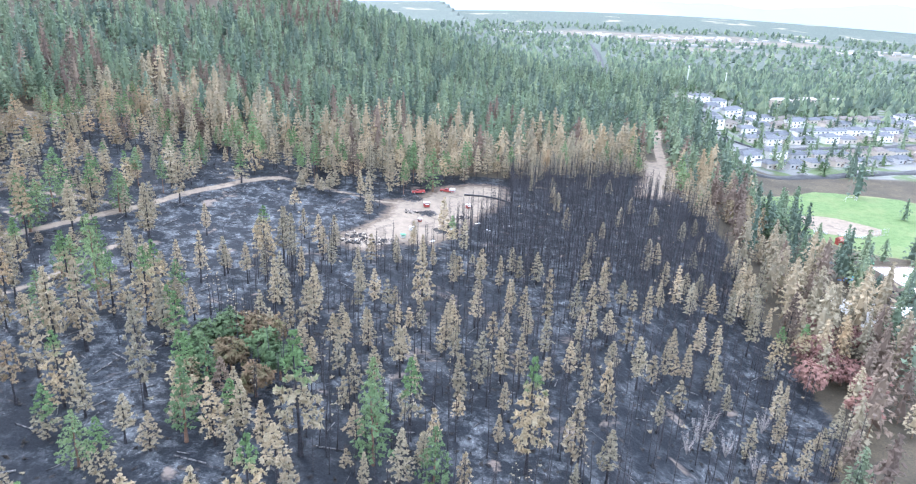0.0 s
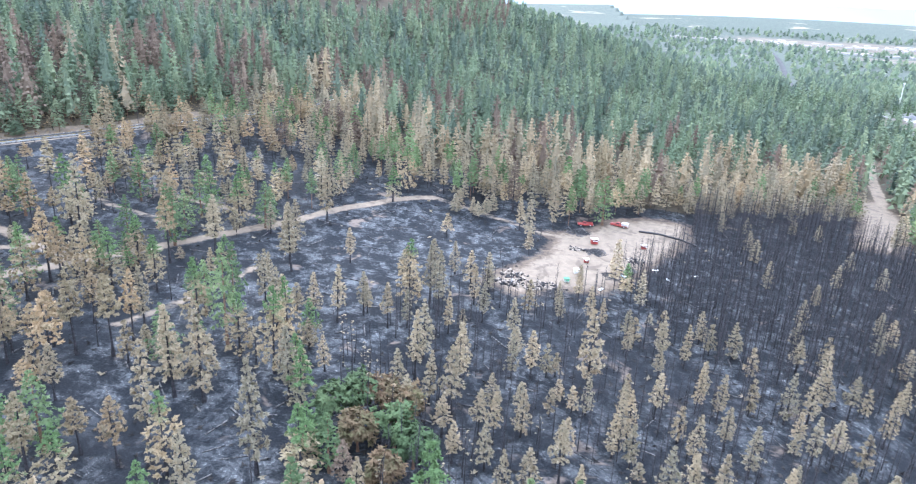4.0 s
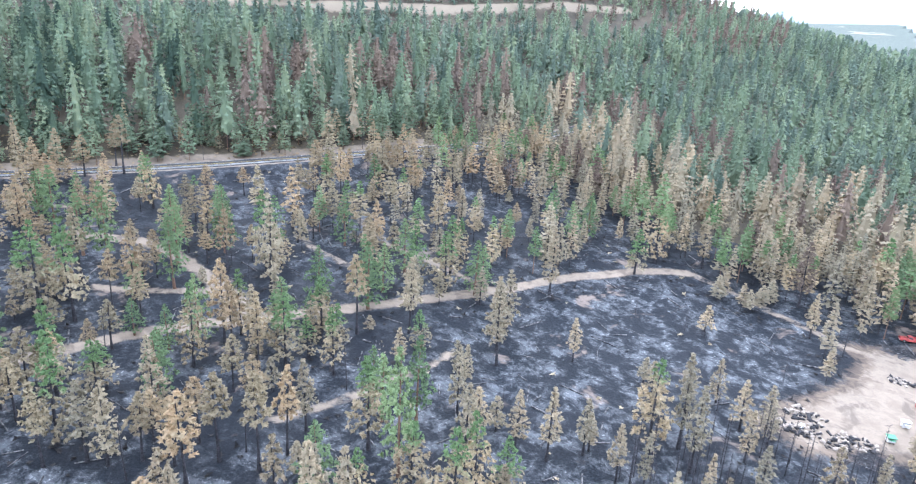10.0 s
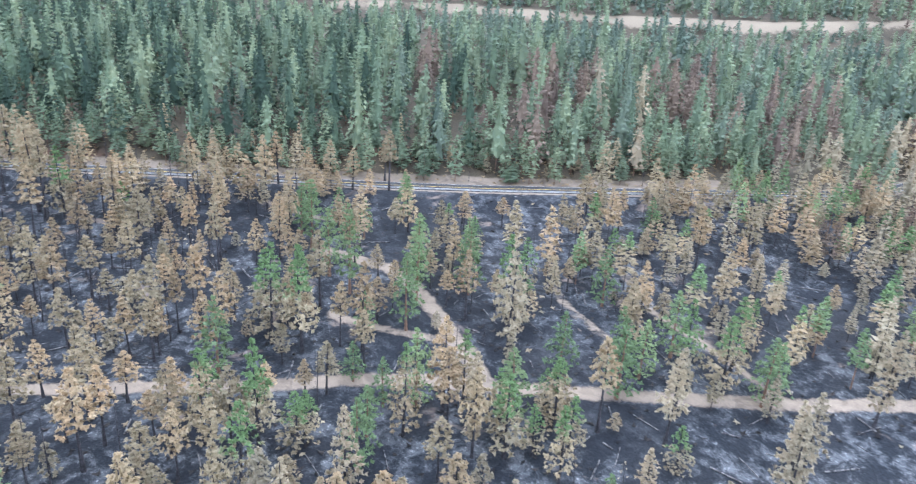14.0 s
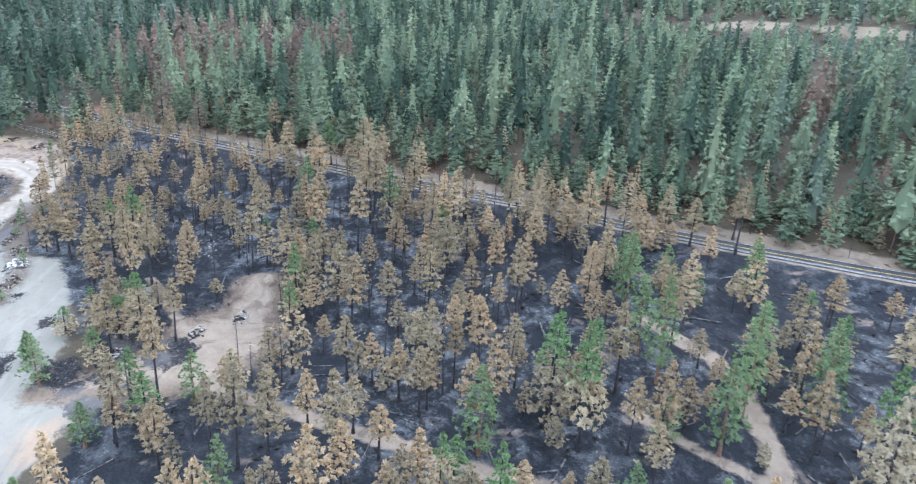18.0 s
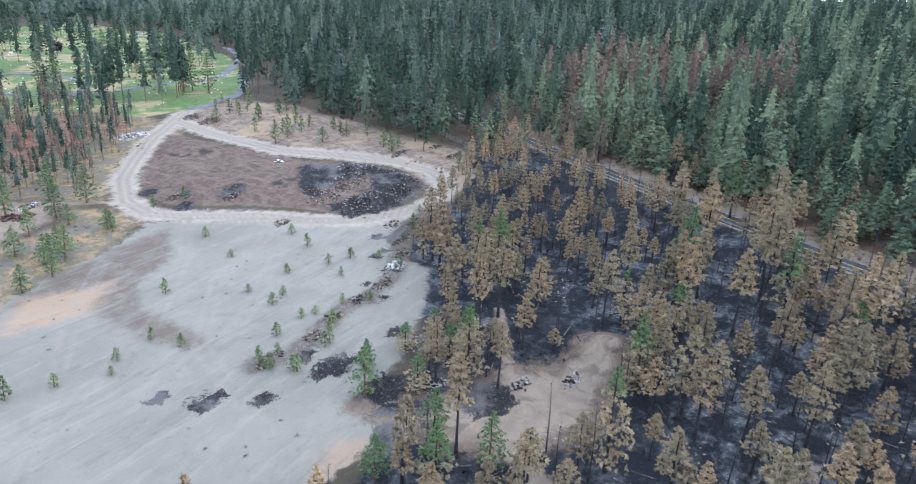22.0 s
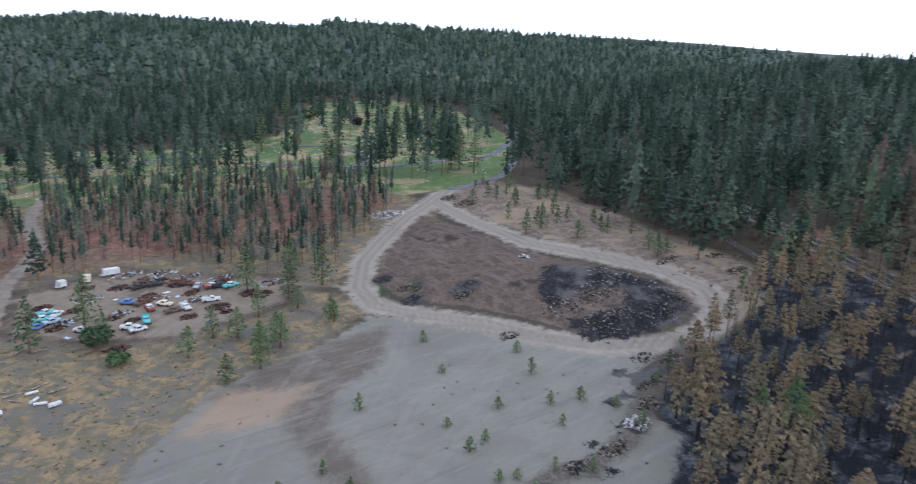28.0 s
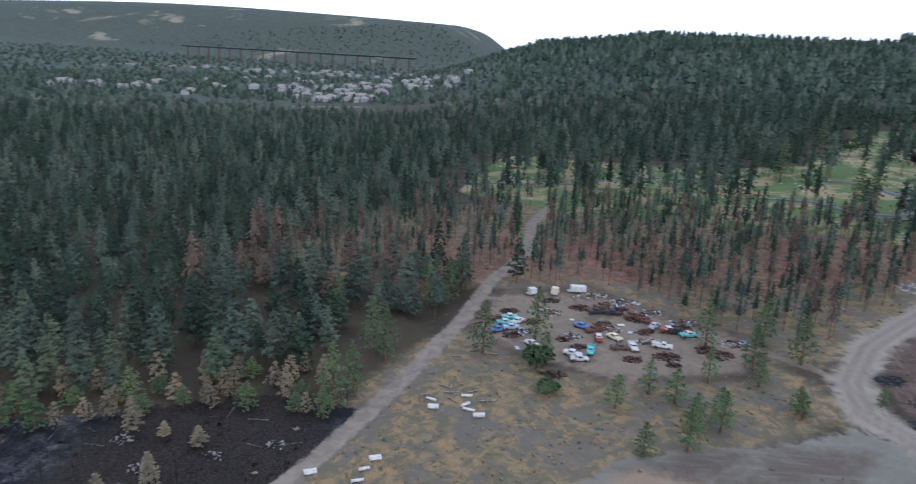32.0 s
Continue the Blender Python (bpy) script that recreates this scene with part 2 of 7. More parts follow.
DIG = [(-184, 48), (-190, 56), (-197, 60), (-208, 66), (-214, 73), (-224, 74), (-225, 81), (-212, 82), (-201, 84), (-189, 78), (-184, 66)]
GRASSY = [(-123, -72), (-112, -34), (-100, -4), (-118, -6), (-148, -22), (-166, -44), (-185, -48), (-205, -60), (-196, -74), (-167, -66), (-150, -80), (-134, -86)]
JUNK = [(-136, -114), (-161, -122), (-185, -98), (-202, -88), (-196, -72), (-167, -68), (-147, -80), (-133, -92)]
SHRUBS = [(-300, -150), (-318, -110), (-312, -50), (-305, -8), (-290, 8), (-278, 2), (-292, -28), (-284, -70), (-280, -128)]
BURN = [(40, 60), (90, 150), (92, 220), (98, 265), (88, 322), (72, 335), (40, 318), (12, 300), (-30, 290), (-70, 296), (-120, 300), (-166, 330), (-181, 322), (-194, 284), (-207, 259), (-220, 237), (-231, 213), (-243, 187), (-257, 160), (-279, 110), (-308, 46), (-330, 18), (-306, -4), (-290, 8), (-262, 14), (-240, 18), (-234, 28), (-220, 37), (-204, 52), (-186, 62), (-165, 62), (-140, 50), (-110, 48), (-80, 20), (-100, -10), (-112, -34), (-116, -48), (-92, -52), (-68, -42), (-40, -32), (0, 0)]
RED = [(-90, -178), (-134, -172), (-170, -166), (-262, -176), (-262, -132), (-205, -118), (-165, -128), (-138, -128), (-120, -112), (-90, -120)]
DRY = [(-80, -215), (-150, -230), (-262, -190), (-262, -118), (-208, -82), (-190, -90), (-165, -122), (-125, -128), (-60, -130)]
PARK = [(-100, -262), (-112, -400), (-180, -362), (-215, -330), (-285, -330), (-380, -520), (-470, -540), (-485, -435), (-410, -260), (-380, -215), (-330, -150), (-296, -136), (-268, -138), (-254, -172), (-198, -196), (-152, -216)]
FIELD = [(152, 376), (196, 398), (236, 392), (262, 372), (215, 286), (189, 284), (174, 290), (158, 304), (152, 330)]
DIAMOND = [(163, 346), (180, 348), (198, 330), (192, 318), (166, 314), (159, 324)]
BANK = [(-352, -10), (-330, 27), (-309, 66), (-287, 113), (-273, 148), (-262, 170), (-249, 195), (-236, 223), (-222, 250), (-208, 275), (-200, 300)]
BAND = [(-470, 260), (-424, 332), (-386, 377), (-359, 415), (-330, 475), (-299, 560), (-266, 668)]
RUTS = [LOOP, [(-150, 38), (-185, 30), (-215, 20), (-236, 8), (-252, 4)], [(-148, 10), (-180, -5), (-205, -28), (-218, -46)], [(-140, 20), (-160, -5), (-175, -25), (-190, -40)], [(-165, 50), (-198, 38), (-222, 28), (-234, 22)], [(-170, 40), (-180, 10), (-200, -10), (-225, -20)], [(-205, -50), (-228, -30), (-243, -8), (-262, 2)], [(-130, 5), (-160, 15), (-190, 10), (-220, -10)]]
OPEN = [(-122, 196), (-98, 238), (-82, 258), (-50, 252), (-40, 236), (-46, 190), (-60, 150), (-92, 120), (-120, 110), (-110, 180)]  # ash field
TOWN = [(168, 440), (300, 440), (430, 540), (560, 820), (440, 880), (180, 730), (158, 560)]
STRIP = [(-212, -45), (-201, -29), (-189, -24), (-183, -15), (-183, -3), (-182, 14), (-178, 10), (-175, -3), (-176, -19), (-166, -36), (-180, -42), (-196, -46)]
TANS = [[(-170, -37), (-186, -29), (-174, -20), (-158, -24)], [(-166, 54), (-174, 51), (-178, 56), (-170, 59)], [(-192, 52), (-196, 60), (-188, 62), (-186, 56)]]
FAR_FIELDS = [[(259, 3107), (675, 3023), (1020, 2985), (1261, 2737), (1418, 2429), (1184, 2564), (922, 2686), (602, 2680), (241, 2870)], [(533, 2365), (815, 2366), (874, 2079), (743, 2150), (499, 2210)], [(1301, 2379), (1382, 2368), (1127, 1921), (1147, 2053)]]
CUT = [(360, -750), (190, -715), (30, -680)]
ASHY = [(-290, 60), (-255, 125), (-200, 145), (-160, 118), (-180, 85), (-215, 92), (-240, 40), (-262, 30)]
# ash under the charred stand, part of it painted in for haze
ASH_HAZE = [(-20, 215), (10, 280), (45, 285), (70, 250), (60, 215), (30, 190), (-20, 195)]
HIGHWAY = [(150, 840), (165, 930), (190, 1090), (235, 1450), (286, 1847), (330, 2300)]
FENCE = [(-335, -51), (-324, -31), (-312, -10), (-300, 11)]
BERM = [(-262, 6), (-248, 10), (-237, 16), (-225, 23), (-214, 25), (-209, 23), (-197, 26), (-188, 28), (-182, 24)]  # ridge of pushed-up soil along the lot's lane
SPOTS = [(-19, 247, 3.4), (-26, 262, 4.0), (-27, 212, 3.6), (-12, 232, 3.5), (-8, 238, 2.5), (-170, 25, 3.2), (-176, 33, 2.2), (-190, 37, 4.2), (-190, 49, 4.6), (-186, 53, 3.0), (-200, 57, 4.5), (-198, 66, 5.5), (-181, 58, 3.4), (-166, 17, 1.8), (-190, 30, 1.6), (-232, 12, 2.2), (-228, 20, 2.0), (-243, 10, 3.0), (-224, -72, 3.4), (-224, -54, 3.6), (-238, -50, 4.0), (-229, -60, 1.8), (-206, 40, 2.6), (-241, 5, 2.0), (-246, 9, 2.6), (-236, 12, 2.0), (-227, 21, 2.2), (-218, 21, 1.8), (-212, 23, 1.8), (-216, 28, 1.6), (-191, 49, 2.6), (-206, 47, 4.2), (-190, 57, 2.6), (-186, 62, 2.4)]


def inside_by(x, y, pts):
    """Signed distance to a polygon's edge, positive inside."""
    x, y = np.asarray(x, float), np.asarray(y, float)
    best, odd = np.full(x.shape, 1e9), np.zeros(x.shape, bool)
    for (ax, ay), (bx, by) in zip(pts, pts[1:] + pts[:1]):
        dx, dy = bx - ax, by - ay
        u = np.clip(((x - ax) * dx + (y - ay) * dy) / (dx * dx + dy * dy), 0, 1)
        best = np.minimum(best, np.hypot(x - ax - u * dx, y - ay - u * dy))
        if dy:
            odd ^= ((ay > y) != (by > y)) & (x < ax + (y - ay) * dx / dy)
    return np.where(odd, best, -best)


def line_dist(x, y, pts):
    best = np.full(np.shape(x), 1e9)
    for (ax, ay), (bx, by) in zip(pts, pts[1:]):
        dx, dy = bx - ax, by - ay
        u = np.clip(((x - ax) * dx + (y - ay) * dy) / (dx * dx + dy * dy), 0, 1)
        best = np.minimum(best, np.hypot(x - ax - u * dx, y - ay - u * dy))
    return best


PAVED_Z = [float(ground_z(px, py)) for px, py in PAVED]


def road_bed(x, y):
    """Distance from the paved road's middle, and the road's height there."""
    best, z = np.full(np.shape(x), 1e9), np.zeros(np.shape(x))
    for (ax, ay), (bx, by), za, zb in zip(PAVED, PAVED[1:], PAVED_Z, PAVED_Z[1:]):
        dx, dy = bx - ax, by - ay
        u = np.clip(((x - ax) * dx + (y - ay) * dy) / (dx * dx + dy * dy), 0, 1)
        d = np.hypot(x - ax - u * dx, y - ay - u * dy)
        z = np.where(d < best, za + (zb - za) * u, z)
        best = np.minimum(best, d)
    return best, z


def land(x, y):
    """Height of the finished ground: the lie of the land with its mounds, banks and cuttings."""
    x, y = np.asarray(x, float), np.asarray(y, float)
    z = ground_z(x, y)
    d, bed = road_bed(x, y)
    z = bed + (z - bed) * sstep(d, 6, 16)
    z = z + 2.6 * sstep(inside_by(x, y, MOUND), 0, 12) * (0.8 + 0.25 * np.sin(x * 0.3) * np.sin(y * 0.23))
    z = z + 1.8 * sstep(inside_by(x, y, PILE), 0, 7) * (0.7 + 0.4 * np.sin(x * 0.7 + 1) * np.sin(y * 0.6))
    z = z + (0.7 + 0.4 * np.sin(x * 0.9) * np.sin(y * 1.1)) * sstep(2.6 - line_dist(x, y, BERM), 0, 2.2)
    z = z + 3.2 * np.exp(-(((x + 223) / 4.5) ** 2 + ((y - 79) / 6.5) ** 2)) - 1.0 * np.exp(-(((x + 212) / 6) ** 2 + ((y - 74) / 6) ** 2))
    return z


def ground_masks(x, y):
    dirt = np.full(np.shape(x), -30.0)
    for w, pts in TRAILS:
        dirt = np.maximum(dirt, w * 0.43 - line_dist(x, y, pts))
    yard = np.maximum.reduce([inside_by(x, y, q) for q in (YARD, PAD, JUNK, DIG)])
    dirt = np.maximum(dirt, inside_by(x, y, DIAMOND))
    dirt = np.maximum(dirt, 5.4 - line_dist(x, y, PAVED))
    dirt = np.maximum(dirt, 3.2 - line_dist(x, y, BANK))
    rut = np.full(np.shape(x), -9.0)
    for pts in RUTS:
        d = line_dist(x, y, pts)
        rut = np.maximum(rut, 0.7 - np.abs(d - 1.2))
    loop = 4.2 - line_dist(x, y, LOOP)
    black = inside_by(x, y, PILE)
    for px, py, r in SPOTS:
        black = np.maximum(black, r - np.hypot(x - px, (y - py) * 1.2))
    return {
        "field": inside_by(x, y, FIELD), "soot": 25.0 - np.hypot(x + 88, (y + 30) * 0.8), "ash": np.maximum.reduce([inside_by(x, y, OPEN), inside_by(x, y, ASH_HAZE), inside_by(x, y, ASHY)]), "rut": rut, "town": inside_by(x, y, TOWN), "dirt": np.maximum(dirt, yard), "trail": dirt, "lane": 2.3 - line_dist(x, y, TRAILS[11][1]), "yard": yard, "loop": loop, "gravel": inside_by(x, y, LOT), "burn": inside_by(x, y, BURN) + 2.5, "mound": inside_by(x, y, MOUND), "black": black,
        "far": np.hypot(x + 95, y - 90), "pale": 6.0 * (0.8 + 0.5 * np.sin(x * 0.09) * np.sin(y * 0.07)) - np.minimum(line_dist(x, y, BAND) - 1.0, line_dist(x, y, CUT) - 5.0),
        "worked": inside_by(x, y, SHRUBS) + 4.0, "berm": 2.4 - line_dist(x, y, BERM), "dry": np.maximum(inside_by(x, y, DRY), inside_by(x, y, GRASSY)), "red": np.maximum(inside_by(x, y, RED), 12.0 - line_dist(x, y, PAVED[2:6])), "strip": inside_by(x, y, STRIP), "tan": np.maximum.reduce([inside_by(x, y, q) for q in TANS]), "fields": np.maximum.reduce([inside_by(x, y, q) for q in FAR_FIELDS]),
        "grass": np.maximum(inside_by(x, y, PARK), inside_by(x, y, FIELD)),
    }


def link_mesh(name, verts, faces, mats, attrs=None, parent=None, smooth=False):
    me = bpy.data.meshes.new(name)
    verts, faces = np.asarray(verts, np.float32), np.asarray(faces, np.int32)
    n, k = faces.shape
    me.vertices.add(len(verts))
    me.vertices.foreach_set("co", verts.ravel())
    me.loops.add(n * k)
    me.loops.foreach_set("vertex_index", faces.ravel())
    me.polygons.add(n)
    me.polygons.foreach_set("loop_start", np.arange(0, n * k, k, dtype=np.int32))
    me.polygons.foreach_set("loop_total", np.full(n, k, np.int32))
    if smooth:
        me.polygons.foreach_set("use_smooth", np.ones(n, bool))
    for m in mats:
        me.materials.append(m)
    for key, v in (attrs or {}).items():
        me.attributes.new(key, "FLOAT", "POINT").data.foreach_set("value", np.asarray(v, np.float32))
    me.update(calc_edges=True)
    ob = new(name, me)
    ob.parent = parent
    return ob


def ground_material():
    m = Nodes("ground", 0.95, 0, 0.12)
    at = m.where()
    n1, n2, n3 = m.noise(0.05, 5, 0.65, at), m.noise(0.35, 5, 0.65, at, 0.6), m.noise(2.4, 4, 0.7, at)
    wob = m.math("ADD", m.math("MULTIPLY", m.math("SUBTRACT", n2, 0.5), 5.0), m.math("MULTIPLY", m.math("SUBTRACT", n3, 0.5), 2.2))

    def mask(name, soft=0.5, amp=1.0, shift=0.0):
        v = m.math("ADD", m.attr(name), m.math("MULTIPLY", wob, amp))
        return m.span(m.math("ADD", v, shift), -soft, soft)

    speck = m.noise(1.3, 6, 0.8, at, 0.2)
    # forest floor: duff, dry grass and bare earth
    base = m.mix(m.span(n1, 0.35, 0.65), (0.042, 0.036, 0.026), (0.075, 0.06, 0.04))
    base = m.mix(m.span(n3, 0.4, 0.7), base, (0.034, 0.032, 0.024))
    base = m.mix(m.span(n2, 0.62, 0.74, 0, 0.6), base, (0.17, 0.135, 0.085))
    # closed canopy of the far woods, with clearings
    canopy = m.mix(m.span(m.noise(0.08, 6, 0.75, at), 0.35, 0.65), (0.040, 0.052, 0.044), (0.070, 0.084, 0.068))
    canopy = m.mix(m.span(m.noise(0.004, 5, 0.6, at, 0.6), 0.60, 0.68, 0, 0.8), canopy, (0.23, 0.20, 0.14))
    canopy = m.mix(m.span(m.math("ADD", m.attr("fields"), m.math("MULTIPLY", m.math("SUBTRACT", m.noise(0.01, 5, 0.7, at), 0.5), 260.0)), -30, 30), canopy, m.mix(m.span(m.noise(0.02, 4, 0.6, at), 0.4, 0.6), (0.085, 0.075, 0.06), (0.115, 0.1, 0.08)))
    base = m.mix(m.span(m.attr("far"), 650, 1000), base, canopy)
    base = m.mix(mask("pale", 1.5, 1.5), base, m.mix(n3, (0.11, 0.092, 0.068), (0.19, 0.155, 0.112)))
    # dry grass with sage
    dry = m.mix(m.span(n2, 0.42, 0.6), (0.105, 0.095, 0.062), (0.225, 0.158, 0.084))
    dry = m.mix(m.span(m.noise(0.12, 5, 0.7, at, 0.5), 0.46, 0.62, 0, 0.9), dry, (0.105, 0.098, 0.086))
    dry = m.mix(m.span(n3, 0.45, 0.7), dry, (0.11, 0.098, 0.072))
    col = m.mix(mask("dry", 3.0, 1.0, 7.0), base, dry)
    worked = m.mix(m.span(n2, 0.35, 0.65), (0.105, 0.08, 0.062), (0.185, 0.148, 0.115))
    worked = m.mix(m.span(n1, 0.52, 0.62, 0, 0.8), worked, (0.225, 0.175, 0.112))
    worked = m.mix(m.span(speck, 0.55, 0.68, 0, 0.6), worked, (0.06, 0.05, 0.042))
    col = m.mix(mask("worked", 3.0, 1.2), col, worked)
    red = m.mix(m.span(n2, 0.35, 0.65), (0.115, 0.052, 0.042), (0.19, 0.108, 0.078))
    col = m.mix(m.math("MULTIPLY", mask("red", 6.0, 2.0), m.span(n1, 0.4, 0.6, 0.35, 0.9)), col, red)
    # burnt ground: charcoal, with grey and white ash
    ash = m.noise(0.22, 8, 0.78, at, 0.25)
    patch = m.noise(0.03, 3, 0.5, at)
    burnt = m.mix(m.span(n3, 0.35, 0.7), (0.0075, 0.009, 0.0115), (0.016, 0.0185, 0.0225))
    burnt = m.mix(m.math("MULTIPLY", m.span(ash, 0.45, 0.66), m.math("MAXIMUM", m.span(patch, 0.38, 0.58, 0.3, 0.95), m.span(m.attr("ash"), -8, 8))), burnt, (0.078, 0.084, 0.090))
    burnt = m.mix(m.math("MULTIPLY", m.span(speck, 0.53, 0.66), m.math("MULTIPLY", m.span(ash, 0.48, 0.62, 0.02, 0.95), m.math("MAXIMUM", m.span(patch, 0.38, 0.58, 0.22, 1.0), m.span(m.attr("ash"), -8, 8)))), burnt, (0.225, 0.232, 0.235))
    earth = m.noise(0.09, 4, 0.6, at, 0.5)
    burnt = m.mix(m.span(earth, 0.62, 0.72, 0, 0.75), burnt, (0.17, 0.135, 0.11))
    litter = m.mix(m.span(n3, 0.4, 0.65), (0.012, 0.011, 0.0105), (0.042, 0.034, 0.028))
    burnt = m.mix(mask("soot", 6.0, 2.0), burnt, litter)
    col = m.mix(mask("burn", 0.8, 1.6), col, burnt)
    # the levelled lot: grey crushed stone with wheel tracks and tan patches
    gravel = m.mix(m.span(n1, 0.3, 0.7), (0.140, 0.134, 0.113), (0.170, 0.163, 0.137))
    gravel = m.mix(m.span(m.noise(0.06, 6, 0.65, at, 0.6), 0.50, 0.64, 0, 0.6), gravel, (0.138, 0.127, 0.108))
    gravel = m.mix(m.span(n3, 0.55, 0.72, 0, 0.3), gravel, (0.1, 0.096, 0.09))
    gravel = m.mix(m.math("MULTIPLY", mask("strip", 2.0, 1.2), m.span(m.noise(0.25, 5, 0.7, at), 0.35, 0.6, 0.6, 1.0)), gravel, m.mix(n3, (0.075, 0.061, 0.048), (0.115, 0.094, 0.075)))
    gravel = m.mix(m.math("MULTIPLY", mask("tan", 2.5, 1.2), 0.85), gravel, m.mix(n3, (0.20, 0.145, 0.10), (0.265, 0.195, 0.135)))
    scrape = m.node("Mapping", Vector=at, Scale=(0.10, 0.9, 1.0), Rotation=(0, 0, 0.45))
    gravel = m.mix(m.span(m.noise(0.5, 5, 0.7, scrape.outputs["Vector"]), 0.5, 0.66, 0, 0.32), gravel, (0.215, 0.206, 0.178))
    gravel = m.mix(m.span(m.noise(0.32, 4, 0.7, scrape.outputs["Vector"]), 0.56, 0.66, 0, 0.35), gravel, (0.10, 0.094, 0.082))
    gravel = m.mix(m.math("MULTIPLY", m.span(m.attr("rut"), -0.6, 0.8), m.span(n2, 0.4, 0.6, 0.1, 0.5)), gravel, (0.19, 0.175, 0.148))
    gravel = m.mix(m.span(m.noise(0.6, 6, 0.75, at, 0.3), 0.58, 0.7, 0, 0.6), gravel, (0.10, 0.092, 0.08))
    col = m.mix(mask("gravel", 0.9, 1.1), col, gravel)
    mound = m.mix(m.span(n2, 0.35, 0.65), (0.066, 0.048, 0.038), (0.112, 0.084, 0.066))
    mound = m.mix(m.span(n3, 0.5, 0.7), mound, (0.042, 0.036, 0.032))
    streak = m.node("Mapping", Vector=at, Scale=(0.9, 0.16, 1.0), Rotation=(0, 0, 0.5))
    mound = m.mix(m.span(m.noise(0.55, 5, 0.7, streak.outputs["Vector"]), 0.52, 0.66, 0, 0.7), mound, (0.13, 0.103, 0.085))
    mound = m.mix(m.span(m.noise(0.11, 5, 0.7, at), 0.56, 0.66, 0, 0.8), mound, (0.022, 0.02, 0.019))
    col = m.mix(mask("mound", 0.8, 0.8), col, mound)
    dirt = m.mix(m.span(n2, 0.3, 0.7), (0.145, 0.117, 0.089), (0.19, 0.155, 0.119))
    dirt = m.mix(m.span(n3, 0.5, 0.75, 0, 0.5), dirt, (0.10, 0.084, 0.072))
    dirt = m.mix(m.span(m.noise(0.16, 4, 0.6, at, 0.8), 0.54, 0.66, 0, 0.8), dirt, (0.095, 0.078, 0.062))
    soil = m.mix(m.span(m.noise(0.22, 5, 0.7, at, 0.6), 0.42, 0.62), (0.068, 0.053, 0.042), (0.12, 0.094, 0.07))
    col = m.mix(mask("yard", 1.5, 1.7, 2.5), col, soil)
    col = m.mix(mask("yard", 1.5, 1.4, -1.0), col, dirt)
    col = m.mix(mask("trail", 0.5, 0.5), col, dirt)
    col = m.mix(mask("lane", 0.6, 0.5), col, m.mix(m.span(n2, 0.35, 0.65), (0.155, 0.13, 0.105), (0.215, 0.185, 0.15)))
    track = m.mix(m.span(n2, 0.3, 0.7), (0.195, 0.172, 0.142), (0.245, 0.214, 0.175))
    track = m.mix(m.span(n3, 0.5, 0.75, 0, 0.4), track, (0.17, 0.15, 0.125))
    track = m.mix(m.math("MULTIPLY", m.span(m.attr("rut"), -0.5, 0.5), m.span(n2, 0.35, 0.6, 0.2, 0.8)), track, (0.145, 0.124, 0.1))
    col = m.mix(mask("loop", 1.6, 1.3), col, track)
    coal = m.mix(m.span(n3, 0.4, 0.7), (0.009, 0.009, 0.010), (0.026, 0.026, 0.028))
    coal = m.mix(m.span(n2, 0.58, 0.7, 0, 0.7), coal, (0.06, 0.046, 0.038))
    coal = m.mix(m.span(speck, 0.54, 0.68, 0, 0.9), coal, (0.135, 0.135, 0.135))
    coal = m.mix(m.span(earth, 0.46, 0.62, 0, 0.8), coal, m.mix(n3, (0.05, 0.047, 0.045), (0.12, 0.115, 0.112)))
    col = m.mix(m.math("MULTIPLY", mask("berm", 1.2, 1.0), m.span(speck, 0.36, 0.56, 0.25, 1.0)), col, m.mix(n3, (0.045, 0.038, 0.031), (0.115, 0.098, 0.08)))
    col = m.mix(mask("black", 0.5, 2.0), col, coal)
    turf = m.mix(m.span(n2, 0.3, 0.7), (0.066, 0.102, 0.037), (0.092, 0.132, 0.052))
    turf = m.mix(m.math("MULTIPLY", m.span(m.noise(0.06, 4, 0.6, at, 0.4), 0.47, 0.6, 0, 0.9), m.span(m.attr("field"), -4, 4, 1.0, 0.12)), turf, (0.235, 0.19, 0.11))
    col = m.mix(m.math("MULTIPLY", mask("grass", 1.0, 0.5), m.math("SUBTRACT", 1.0, mask("dirt", 0.4, 0.2))), col, turf)
    town = m.mix(m.span(m.noise(0.045, 3, 0.5, at), 0.45, 0.55), (0.13, 0.13, 0.125), (0.065, 0.09, 0.04))
    col = m.mix(mask("town", 4.0), col, m.mix(m.span(n2, 0.5, 0.7, 0, 0.6), town, (0.10, 0.095, 0.09)))
    return m.done(col, m.math("ADD", m.math("MULTIPLY", n3, 0.4), n2), 0.5, 0.35)


def spread(lo, hi, step, reach, grow):
    a = list(np.arange(lo, hi + 0.1, step))
    d, q = step, hi
    while q < reach:
        d *= grow
        q += d
        a.append(q)
    d, q = step, lo
    while q > -reach:
        d *= grow
        q -= d
        a.insert(0, q)
    return np.array(a)


